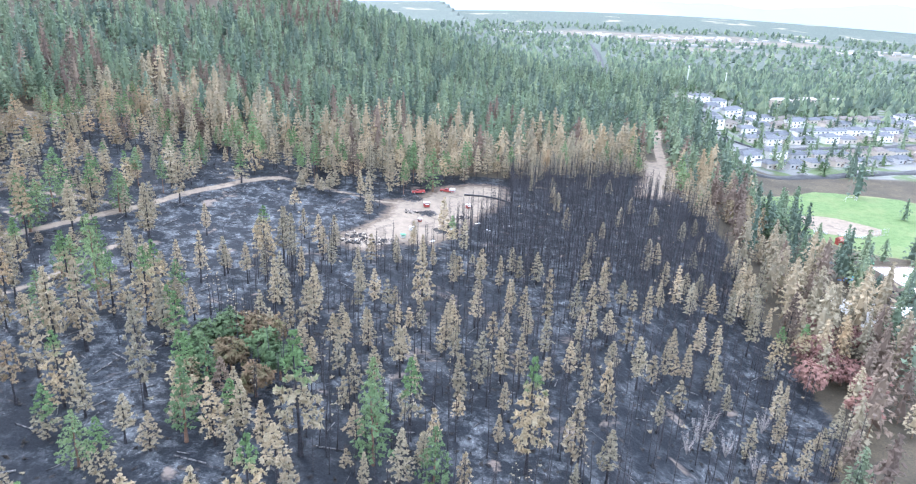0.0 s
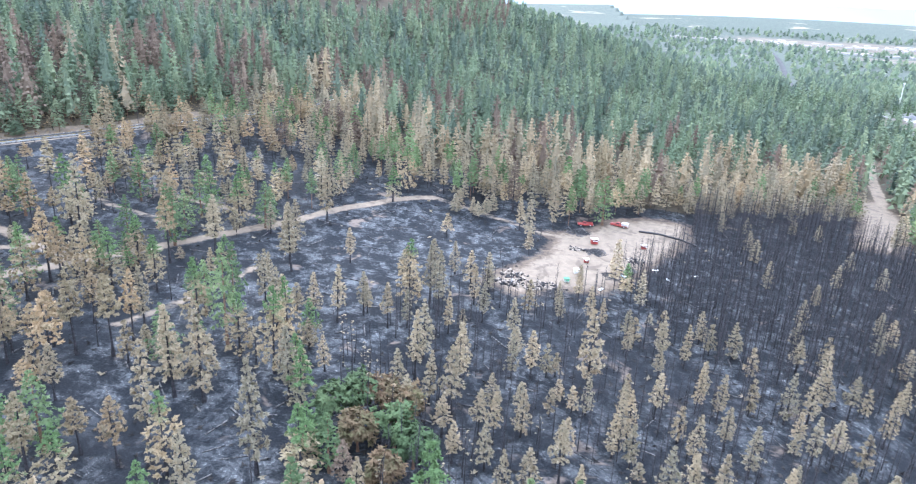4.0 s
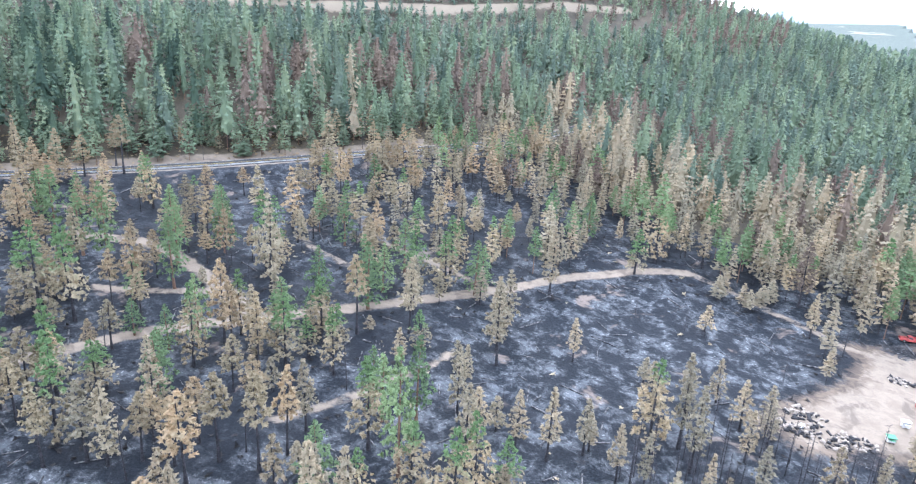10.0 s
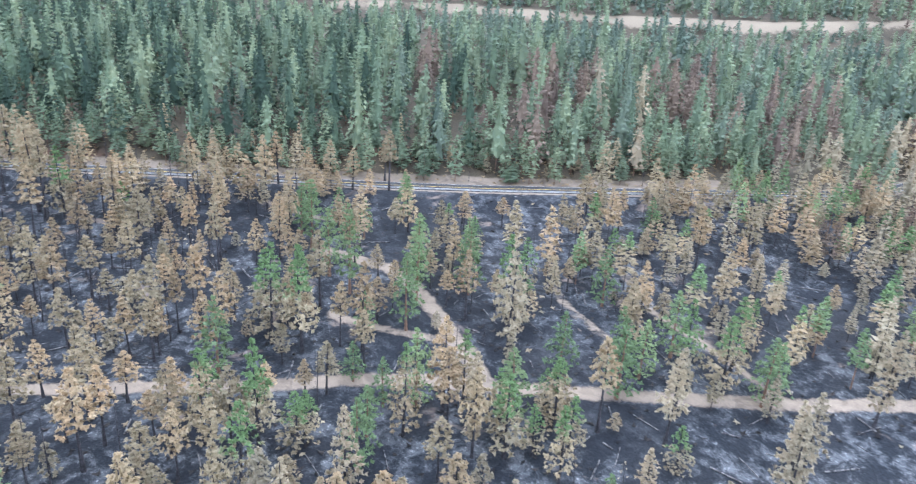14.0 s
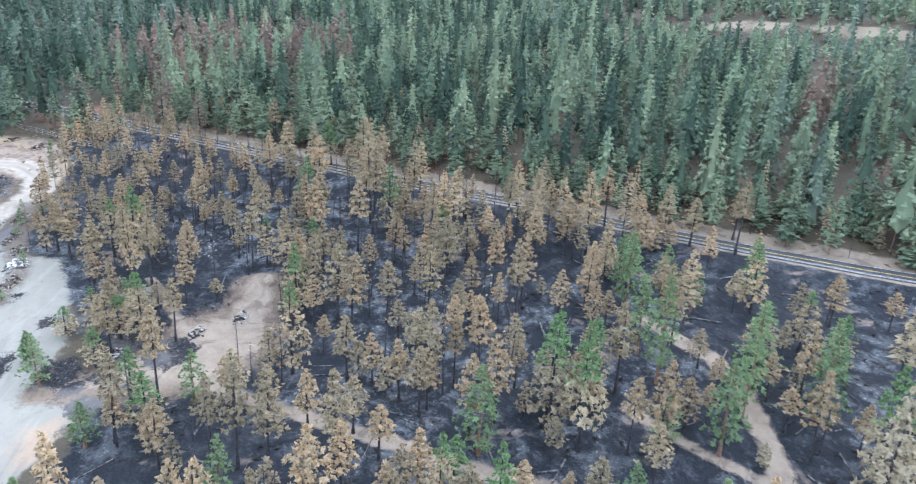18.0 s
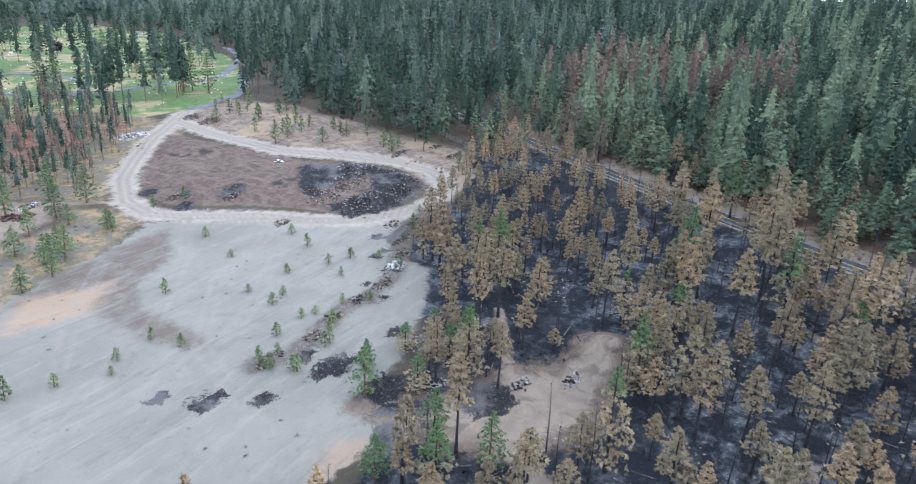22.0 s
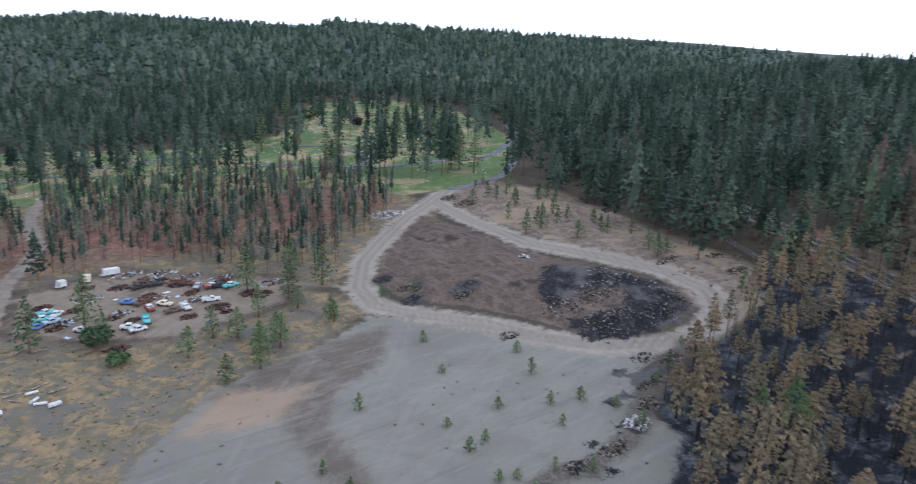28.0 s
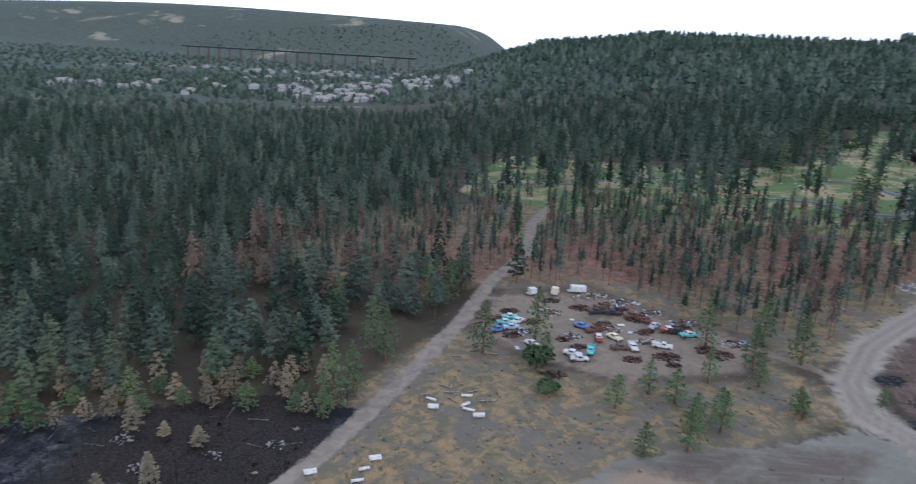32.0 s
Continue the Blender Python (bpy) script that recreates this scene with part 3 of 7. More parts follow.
gx, gy = spread(-330, 120, 2.4, 4400, 1.1), spread(-170, 400, 2.4, 4400, 1.1)
gx = np.sort(np.concatenate([gx, (gx[:-1] + gx[1:])[(gx[:-1] > -300) & (gx[:-1] < -135)] / 2]))
gy = np.sort(np.concatenate([gy, (gy[:-1] + gy[1:])[(gy[:-1] > -135) & (gy[:-1] < 60)] / 2]))
GX, GY = np.meshgrid(gx, gy)
fx, fy = GX.ravel(), GY.ravel()
idx = np.arange(len(fx)).reshape(GX.shape)
quads = np.stack([idx[:-1, :-1], idx[:-1, 1:], idx[1:, 1:], idx[1:, :-1]], -1).reshape(-1, 4)
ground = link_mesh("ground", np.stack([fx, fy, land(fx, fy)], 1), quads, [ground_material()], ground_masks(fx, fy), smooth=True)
tagged(ground, "burnt forest ground with grey ash, tan dirt trails and a gravel lot", "ground", kind="structure")


def ribbon(name, pts, width, lift, mat, label="", off=0.0, dash=None, parent=None):
    """A strip laid along a line on the ground."""
    p = [np.array(q, float) for q in pts]
    fine = []
    for k in range(len(p) - 1):
        a, b, c, d = p[max(k - 1, 0)], p[k], p[k + 1], p[min(k + 2, len(p) - 1)]
        n = max(2, int(np.linalg.norm(c - b) / 2.0))
        for i in range(n):
            u = i / n
            fine.append(0.5 * (2 * b + (c - a) * u + (2 * a - 5 * b + 4 * c - d) * u * u + (3 * b - a - 3 * c + d) * u ** 3))
    fine.append(p[-1])
    q = np.array(fine)
    t = np.gradient(q, axis=0)
    t /= np.linalg.norm(t, axis=1)[:, None]
    nrm = np.stack([-t[:, 1], t[:, 0]], 1)
    zc = land(q[:, 0], q[:, 1])
    vs = []
    for s, dz in ((-1, -1.2), (-1, 0), (1, 0), (1, -1.2)):
        w = off + s * (width / 2 + (0.5 if dz else 0.0) * (width > 2))
        vs.append(np.stack([q[:, 0] + w * nrm[:, 0], q[:, 1] + w * nrm[:, 1], zc + lift + (dz if width > 2 else dz * 0.01)], 1))
    n = len(q)
    v = np.concatenate(vs)
    f = []
    for i in range(n - 1):
        if dash and (i // dash) % 2:
            continue
        for s in range(3):
            f.append((s * n + i, s * n + i + 1, (s + 1) * n + i + 1, (s + 1) * n + i))
    return link_mesh(name, v, np.array(f)[:, ::-1], [mat], parent=parent)


def asphalt():
    m = Nodes("asphalt", 0.9, 0, 0.1)
    col = m.mix(m.span(m.noise(0.3, 4), 0.35, 0.65), (0.034, 0.035, 0.037), (0.055, 0.056, 0.058))
    col = m.mix(m.span(m.noise(3.0), 0.5, 0.7, 0, 0.5), col, (0.028, 0.028, 0.032))
    return m.done(col, m.noise(30), 0.3, 0.02)


ASPHALT, LINE = asphalt(), paint("road_paint", (0.4, 0.4, 0.37), 0.7, vary=0.3, scale=0.8)
YELLOW = paint("road_paint_yellow", (0.5, 0.36, 0.08), 0.7, vary=0.3, scale=0.8)
road = tagged(ribbon("road", PAVED, 7.4, 0.22, ASPHALT), "grey two-lane asphalt road along the foot of the hill", "road", kind="structure")
for off, mat in ((-3.3, LINE), (3.3, LINE), (-0.15, YELLOW), (0.15, YELLOW)):
    ribbon("road_line", PAVED, 0.16 if mat is LINE else 0.12, 0.245, mat, off=off, parent=road)


# ---- trees ----
def tri_tufts(rng, centres, out, size, k, flat=0.25, narrow=0.36, loose=0.55, stray=1.0):
    """Needle clumps: k narrow triangles spring from each centre."""
    n = len(centres)
    face = out[:, None, :] * 0.75 + rng.normal(size=(n, k, 3)) * loose
    face[..., 2] += 0.55 + flat
    face /= np.linalg.norm(face, axis=2, keepdims=True)
    d = rng.normal(size=(n, k, 3)) * stray + out[:, None, :] * 0.7
    d[..., 2] -= 0.25
    d -= face * (d * face).sum(2, keepdims=True)
    d /= np.linalg.norm(d, axis=2, keepdims=True)
    side = np.cross(face, d)
    s = (size * rng.uniform(0.7, 1.25, n) * np.clip(0.55 + 0.2 * np.hypot(centres[:, 0], centres[:, 1]), 0.55, 1.05))[:, None, None]
    c = centres[:, None, :]
    v = np.stack([c + d * s, c - d * s * 0.12 + side * s * narrow, c - d * s * 0.12 - side * s * narrow], 2).reshape(-1, 3)
    return v, np.arange(len(v)).reshape(-1, 3)


def crown_points(rng, height, low, radius, branches, per, ragged=0.35, full=1.0):
    """Clump centres on boughs in loose layers, with their outward direction."""
    c, o = [], []
    layers = max(5, int((height - low) / 1.25))
    heavy = rng.uniform(0, 6.28)
    for i in range(branches):
        u = (i + rng.uniform(0, 1)) / branches
        u = 0.65 * (math.floor(u * layers) + 0.5) / layers + 0.35 * u
        z = low + (height - low) * u ** 0.92
        w = (z - low) / (height - low)
        az = i * 2.4 + rng.uniform(-0.5, 0.5)
        r = radius * min(1.0, 0.55 + 2.4 * w) * (1 - w ** 1.4) ** 0.95 * rng.uniform(1 - ragged, 1.1) * (1 + 0.12 * math.cos(az - heavy)) + 0.12
        dz = (0.22 - 0.42 * (1 - w)) * r
        for j in range(per):
            f = 1.0 if j == 0 else rng.uniform(0.3, 0.97)
            a = az + rng.uniform(-0.4, 0.4) / (f + 0.3)
            c.append((r * f * math.cos(a), r * f * math.sin(a), z + dz * f + rng.uniform(-0.22, 0.22) * full))
            o.append((math.cos(a), math.sin(a), 0.1))
    c.append((0, 0, height - 0.4))
    o.append((0, 0, 1.5))
    return np.array(c), np.array(o)


def pole(rng, height, r0, r1, sides=6, rings=5, bend=0.25):
    """A tapered trunk with a slight sway, sunk a little into the ground."""
    v, f = [], []
    ph = rng.uniform(0, 6.28)
    for i in range(rings + 1):
        u = i / rings
        flare = 1 + 0.5 * max(0.0, 1 - u * rings)
        r = (r0 + (r1 - r0) * u) * flare
        ox, oy = bend * math.sin(u * 3 + ph) * u, bend * math.cos(u * 2.5 + ph) * u
        for s in range(sides):
            a = 6.2832 * s / sides
            v.append((ox + r * math.cos(a), oy + r * math.sin(a), -0.5 + (height + 0.5) * u))
    for i in range(rings):
        for s in range(sides):
            a, b = i * sides + s, i * sides + (s + 1) % sides
            f.append((a, b, b + sides, a + sides))
    return np.array(v), np.array(f)


def sticks(rng, n, z0, z1, reach, thick, droop=0.0):
    """Bare limbs: thin three-sided spikes from the trunk."""
    v, f = [], []
    for i in range(n):
        z = z0 + (z1 - z0) * (i + rng.uniform(0, 1)) / n
        a = i * 2.4 + rng.uniform(-0.6, 0.6)
        L = reach * rng.uniform(0.4, 1.0) * (1 - 0.6 * (z - z0) / max(z1 - z0, 0.1))
        tip = np.array((L * math.cos(a), L * math.sin(a), z + L * rng.uniform(0.0, 0.5) - droop * L))
        b = len(v)
        for s in range(3):
            q = 2.094 * s
            v.append((thick * math.cos(q) * math.sin(a), -thick * math.cos(q) * math.cos(a), z + thick * math.sin(q)))
        v.append(tuple(tip))
        f += [(b, b + 1, b + 3), (b + 1, b + 2, b + 3), (b + 2, b, b + 3)]
    return np.array(v), np.array(f)


def pine_template(name, kind, seed, height=18.0, low=0.28, radius=2.7, branches=66, per=5, size=0.62, k=6, charred=True):
    """One standing pine, trunk and crown, kept far below the ground as a pattern for its copies."""
    rng = np.random.default_rng(seed)
    top = new(name)
    v, f = pole(rng, height * 0.96, height * 0.0135 + 0.06, 0.05)
    link_mesh("trunk", v, f, [CHAR if charred else BARK], parent=top, smooth=True)
    v, f = sticks(rng, 12, height * low * 0.55, height * 0.8, radius * 0.85, 0.05)
    tagged(link_mesh("limb", v, f, [CHAR if charred else BARK], parent=top), kind="stuff")
    c, o = crown_points(rng, height, height * low, radius, branches, per)
    v, f = tri_tufts(rng, c, o, size, k, 0.2, 0.44, 0.7)
    link_mesh("crown", v, f, [NEEDLES[kind]], {"tone": np.zeros(len(v)), "level": np.clip((v[:, 2] / height - low) / (1 - low), 0, 1)}, parent=top)
    return top


def snag_template(name, seed, height=15.0, twigs=30, reach=1.6, tufts=0):
    rng = np.random.default_rng(seed)
    top = new(name)
    v, f = pole(rng, height, height * 0.008 + 0.04, 0.03, 5, 5, 0.45)
    link_mesh("trunk", v, f, [CHAR], parent=top, smooth=True)
    v, f = sticks(rng, twigs, height * 0.25, height * 0.98, reach, 0.045, 0.1)
    tagged(link_mesh("limb", v, f, [CHAR], parent=top), kind="stuff")
    if tufts:
        c, o = crown_points(rng, height, height * 0.55, 1.3, tufts, 1)
        v, f = tri_tufts(rng, c, o, 0.6, 4)
        link_mesh("crown", v, f, [NEEDLES["tan"]], {"tone": np.zeros(len(v)), "level": np.zeros(len(v))}, parent=top)
    return top


KINDS = {
    "tan": [pine_template("scorched_pine", "tan", 10 + i, 18.0, lo, ra) for i, (lo, ra) in enumerate(((0.2, 2.8), (0.28, 2.6), (0.14, 3.2), (0.34, 2.9), (0.22, 2.3)))],
    "mixed": [pine_template("half_scorched_pine", "mixed", 30 + i, 19.0, lo, ra) for i, (lo, ra) in enumerate(((0.15, 4.1), (0.22, 3.7), (0.12, 4.5)))],
    "green": [pine_template("green_pine", "near_green", 50 + i, 19.0, lo, ra, charred=False) for i, (lo, ra) in enumerate(((0.13, 4.2), (0.2, 3.8), (0.1, 4.7)))],
    "ochre": [pine_template("ochre_scorched_pine", "ochre", 140 + i, 18.0, lo, ra, 58) for i, (lo, ra) in enumerate(((0.46, 3.1), (0.4, 3.4), (0.52, 2.9), (0.34, 3.7), (0.44, 2.6)))],
    "rust": [pine_template("rust_red_pine", "rust", 70 + i, 17.0, lo, ra) for i, (lo, ra) in enumerate(((0.2, 3.6), (0.28, 3.1)))],
    "snag": [snag_template("charred_pine", 90 + i, 15.0, 46, re, tu) for i, (re, tu) in enumerate(((1.9, 0), (1.5, 0), (1.8, 8), (1.2, 0)))],
    "sapling": [pine_template("young_pine", "near_green", 110 + i, 5.0, 0.12, 1.35, 20, 3, 0.6, 6, False) for i in range(3)],
    "small": [pine_template("small_scorched_pine", "tan", 120 + i, 9.0, 0.18, 2.2, 34, 4, 0.7, 6) for i in range(3)],
}
LABELS = {
    "ochre": ("tall pine with scorched orange-brown needles above a black trunk", "pine tree", "ochre scorched pines in the burn"),
    "tan": ("tall pine with scorched tan needles and a blackened trunk", "pine tree", "scorched pines in the burn"),
    "mixed": ("tall pine with green top and scorched tan lower boughs", "pine tree", "half-scorched pines in the burn"),
    "green": ("tall green pine with brown bark", "pine tree", "green pines"),
    "rust": ("dead pine with rust-red needles", "pine tree", "rust-red pines"),
    "snag": ("burnt bare black pine trunk with thin twigs on ash", "dead tree", "charred pines in the burn"),
    "sapling": ("young green pine standing on bare ground", "young pine", "young pines on bare ground"),
    "small": ("small pine with scorched tan needles on ash", "pine tree", "small scorched pines"),
}
HEIGHT = {"ochre": 18.0, "tan": 18.0, "mixed": 19.0, "green": 19.0, "rust": 17.0, "snag": 15.0, "sapling": 5.0, "small": 9.0}
PLACED = []  # kind, x, y, height, spread


def bough_pattern(seed, whorls, per, radius, low, kite=True, tufts=0, k=3, size=1.0, tall=18.0):
    """Corners of a conifer's crown, 1 m high and radius wide: drooping boughs in loose whorls, with needle clumps on them."""
    g = np.random.default_rng(seed)
    v = []
    lean = g.uniform(0, 6.28)
    full = g.uniform(0.75, 1.0)
    for i in range(whorls):
        u = (i + g.uniform(0.0, 0.6)) / whorls
        z = (low + (1 - low) * u) * tall
        r = radius * min(1.0, 0.62 + 1.9 * u) * (1 - u) ** (0.72 * full) + 0.3
        for j in range(per):
            a = 6.28318 * (j + g.uniform(-0.3, 0.3)) / per + i * 2.4
            rr = r * g.uniform(0.62, 1.22) * (1 + 0.12 * math.cos(a - lean))
            ca, sa = math.cos(a), math.sin(a)
            w = rr * g.uniform(0.26, 0.42) + 0.15
            drop = rr * g.uniform(0.05, 0.65)
            top = np.array((0.0, 0.0, z + rr * 0.3))
            tip = np.array((rr * ca, rr * sa, z + rr * 0.3 - drop))
            f = 0.55 if kite else 0.3
            mid = top + (tip - top) * f - np.array((0, 0, 0.5 * w))
            left = mid + np.array((-sa, ca, 0)) * w
            right = mid - np.array((-sa, ca, 0)) * w
            v += [top, left, tip, top, tip, right] if kite else [left, tip, right]
    if kite:
        for a in (0.3, 1.9, 3.6):
            c = np.array((math.cos(a), math.sin(a), 0.0)) * 0.5
            v += [np.array((0, 0, tall * 1.0)), c + (0, 0, tall * 0.9), -c * 0.4 + (0, 0, tall * 0.89)]
    v = np.array(v)
    if tufts:
        c, o = crown_points(g, tall, tall * low, radius * 0.98, tufts, 2, 0.3)
        t, f = tri_tufts(g, c, o, size, k, 0.2, 0.46, 0.6)
        v = np.concatenate([v, t])
    return v / np.array((1.0, 1.0, tall))


def tier_pattern(seed, tiers, points, radius, low, tufts=0, k=2, size=0.8, tall=18.0, ragged=0.28):
    """Corners of a dense conifer 1 m high and radius wide: a slim dark core of skirts under boughs of needle clumps."""
    g = np.random.default_rng(seed)
    v = []
    core = 0.5 if tufts else 0.95
    blunt, swell = g.uniform(0.6, 1.0), g.uniform(1.1, 1.7)
    for i in range(tiers):
        u = min(0.95, (i + g.uniform(0.0, 0.4)) / tiers)
        r = radius * core * min(1.0, 0.7 + 1.8 * u) * (1 - u ** swell) ** blunt * g.uniform(0.9, 1.1) + 0.12
        z = low + (1 - low) * u
        top = min(1.0, z + (1 - low) * 1.4 / tiers)
        a = (np.arange(points) + g.uniform(-0.35, 0.35, points)) * 6.28318 / points + g.uniform(0, 6.28)
        rr = r * g.uniform(0.75, 1.2, points)
        zz = z + g.uniform(-0.3, 0.3, points) * (top - z)
        ox, oy = g.normal(0, 0.05 * radius, 2) * (1 - u)
        for q in range(points):
            j = (q + 1) % points
            v += [(ox, oy, top), (rr[q] * math.cos(a[q]), rr[q] * math.sin(a[q]), zz[q]), (rr[j] * math.cos(a[j]), rr[j] * math.sin(a[j]), zz[j])]
    v = np.array(v)
    if tufts:
        c, o = crown_points(g, tall, tall * low, radius, tufts, 2, ragged)
        t, f = tri_tufts(g, c, o, size, k, 0.3, 0.5, 0.45, 0.75)
        v = np.concatenate([v, t / np.array((1.0, 1.0, tall))])
    return v


def twig_pattern(seed, twigs, reach, low=0.18, tall=15.0):
    """Corners of a burnt crown's fine twigs, one thin blade each."""
    g = np.random.default_rng(seed)
    v = []
    for i in range(twigs):
        u = (i + g.uniform()) / twigs
        z = tall * (low + (0.99 - low) * u)
        a = i * 2.4 + g.uniform(-0.7, 0.7)
        L = reach * g.uniform(0.35, 1.0) * (1 - 0.65 * u)
        d = np.array((math.cos(a), math.sin(a), g.uniform(-0.25, 0.5)))
        s = np.array((-math.sin(a), math.cos(a), g.uniform(-1, 1))) * 0.05
        p = np.array((0, 0, z))
        v += [p + s, p - s, p + d * L]
        if i % 2:
            q = p + d * L * 0.5
            e = d + g.normal(size=3) * 0.6
            v += [q + s * 0.6, q - s * 0.6, q + e * L * 0.5]
    return np.array(v) / np.array((1.0, 1.0, tall))


def forest(name, spots, patterns, mat, label, trunk=None, category="trees"):
    """Many trees joined: spots are x, y, height, spread, tone; patterns are clump corners of a tree 1 m high."""
    spots = np.asarray(spots, float)
    if not len(spots):
        return
    rng = np.random.default_rng(len(spots))
    z = land(spots[:, 0], spots[:, 1])
    pick = rng.integers(0, len(patterns), len(spots))
    turn = rng.uniform(0, 6.28, len(spots))
    vs, tone, level = [], [], []
    for p, pat in enumerate(patterns):
        s = np.where(pick == p)[0]
        if not len(s):
            continue
        cs, sn = np.cos(turn[s])[:, None], np.sin(turn[s])[:, None]
        w, h = spots[s, 3][:, None], spots[s, 2][:, None]
        x = (pat[:, 0] * cs - pat[:, 1] * sn) * w + spots[s, 0][:, None]
        y = (pat[:, 0] * sn + pat[:, 1] * cs) * w + spots[s, 1][:, None]
        zz = pat[:, 2] * h + z[s][:, None]
        vs.append(np.stack([x, y, zz], -1).reshape(-1, 3))
        tone.append(np.repeat(spots[s, 4], len(pat)))
        level.append(np.tile(np.clip((pat[:, 2] - 0.2) / 0.8, 0, 1), len(s)))
    v = np.concatenate(vs)
    ob = link_mesh(name, v, np.arange(len(v)).reshape(-1, 3), [mat], {"tone": np.concatenate(tone), "level": np.concatenate(level)})
    tagged(ob, label, category, kind="stuff")
    if trunk is not None:
        a = np.arange(3) * 2.094
        ring = np.stack([np.cos(a), np.sin(a)], 1)
        r = (0.009 * spots[:, 2] + 0.03)[:, None, None]
        base = spots[:, None, :2] + ring[None] * r
        low = np.concatenate([base, np.repeat(z[:, None, None] - 0.4, 3, 1)], 2)
        hi = np.concatenate([spots[:, None, :2] + ring[None] * r * 0.3, np.repeat((z + spots[:, 2] * 0.9)[:, None, None], 3, 1)], 2)
        tv = np.concatenate([low, hi], 1).reshape(-1, 3)
        b = (np.arange(len(spots)) * 6)[:, None]
        tf = np.concatenate([b + np.array([[0, 1, 4, 3]]), b + np.array([[1, 2, 5, 4]]), b + np.array([[2, 0, 3, 5]])], 0)
        tagged(link_mesh(name + "_trunks", tv, tf, [trunk]), "trunks of " + label, category, kind="stuff")
    return ob


def scatter(rng, x0, x1, y0, y1, step):
    nx, ny = int((x1 - x0) / step), int((y1 - y0) / step)
    X, Y = np.meshgrid(np.arange(nx), np.arange(ny))
    X = x0 + (X.ravel() + rng.uniform(0.05, 0.95, nx * ny)) * step
    Y = y0 + (Y.ravel() + rng.uniform(0.05, 0.95, nx * ny)) * step
    return X, Y


def clump_noise(x, y, f, seed=0.0):
    return 0.5 + 0.25 * (np.sin(x * f + seed) * np.cos(y * f * 1.13 + seed * 2) + np.sin(x * f * 2.3 + y * f * 1.7 + seed) * 0.7 + np.cos(x * f * 0.7 - y * f * 2.1) * 0.6)

# landmark trees: x, y, height
MIXED_PINES_1 = [(-201.4, 45, 6.3), (-207.1, 47.9, 7.6), (-192.3, 54.7, 8.3), (-206, 57, 12), (-199.1, 61.2, 16), (-175.9, 70.2, 10.6), (-292.8, 83.6, 14.7), (-192.2, 90.7, 18.8), (-92.9, 96.8, 13.8), (-30.3, 105.6, 25.8), (11.3, 107.3, 25.2), (-153.7, 117.9, 17.9), (-11.6, 119.2, 15.9), (-161, 120, 12), (-145.3, 130.8, 11.7), (-177.4, 136.6, 22.3), (-186, 138, 16), (-90.5, 139.8, 13.2), (-172.6, 141.1, 23.2), (-185, 145, 16), (-77.2, 146, 20), (-77, 152, 20), (-99.6, 152.7, 18.3), (-129.1, 160.5, 16.3), (-144.8, 162.1, 15.3), (-134.2, 162.9, 13.4), (-119.7, 164.7, 15.2), (-125.2, 171, 11.6), (-137, 175, 8), (86.3, 175.7, 13.9)]
MIXED_PINES_2 = [(-196.2, 180.3, 13.5), (-162.4, 184.3, 21.9), (-213.1, 186, 16.1), (-199.1, 190, 13.9), (-173.6, 197.3, 13.9), (-127.9, 216.3, 17), (-167.6, 219, 14.1), (-130.4, 224.8, 12.9), (-174.5, 241.1, 12.3), (-91.3, 253.8, 13.4), (-89.4, 264.3, 17.3)]
TAN_PINES_1 = [(-284, 32.6, 10.9), (-242.9, 35.3, 14.2), (-264, 36, 12), (-290.9, 39.1, 10.9), (-227.2, 39.7, 14.3), (-241.9, 39.9, 11.2), (-218.6, 42.8, 10), (-285, 44, 13), (-243.7, 48.6, 9.7), (-231, 51, 12), (-223.1, 53.4, 15.9), (-232, 59, 12), (-277, 61, 13), (-223.7, 61.8, 15.3), (-311.7, 62, 16.1), (-246.9, 64.5, 9.8), (-201.9, 65.9, 13.8), (-278.8, 68.1, 15.4), (-216.8, 69.5, 5.6), (-255, 70, 12), (-244.5, 73.2, 17.3), (-229.4, 74.4, 17.6), (-271, 75, 13), (-265.3, 79.8, 14.6), (-236.8, 80.2, 12.9), (-184.6, 80.7, 8.6), (-240.2, 82.9, 16.9), (-264.7, 84.4, 20.1), (-221.9, 87.9, 9.6), (-181.7, 88.7, 9.1)]
TAN_PINES_2 = [(-208.5, 92, 11.8), (-231.9, 92.7, 10.4), (-297, 94, 15), (-290, 94, 17), (-198.3, 95.6, 8.7), (-177.2, 96.2, 11.3), (-239.1, 97.8, 18.9), (-272, 99, 16), (-11.2, 99.2, 13), (-220.1, 99.5, 11.3), (-255.6, 99.5, 25.1), (-285, 100, 16), (-206.5, 100.1, 16.6), (-249.7, 100.6, 23), (-345.9, 101.5, 13.6), (-166.6, 102.5, 17.9), (-96.8, 103.3, 16.2), (-36.7, 103.7, 12.4), (-175.6, 103.9, 10.9), (-46.2, 105.8, 14.6), (-259.5, 106.6, 11.9), (-209.1, 107, 14.3), (-234.6, 107.1, 13.5), (-41.5, 107.9, 13.3), (-150.1, 107.9, 10.2), (-169.2, 108.6, 10.2), (-72.3, 109.5, 12.9), (-21.1, 110.6, 9), (-93.8, 111, 11.2), (20.5, 112.2, 15.9)]
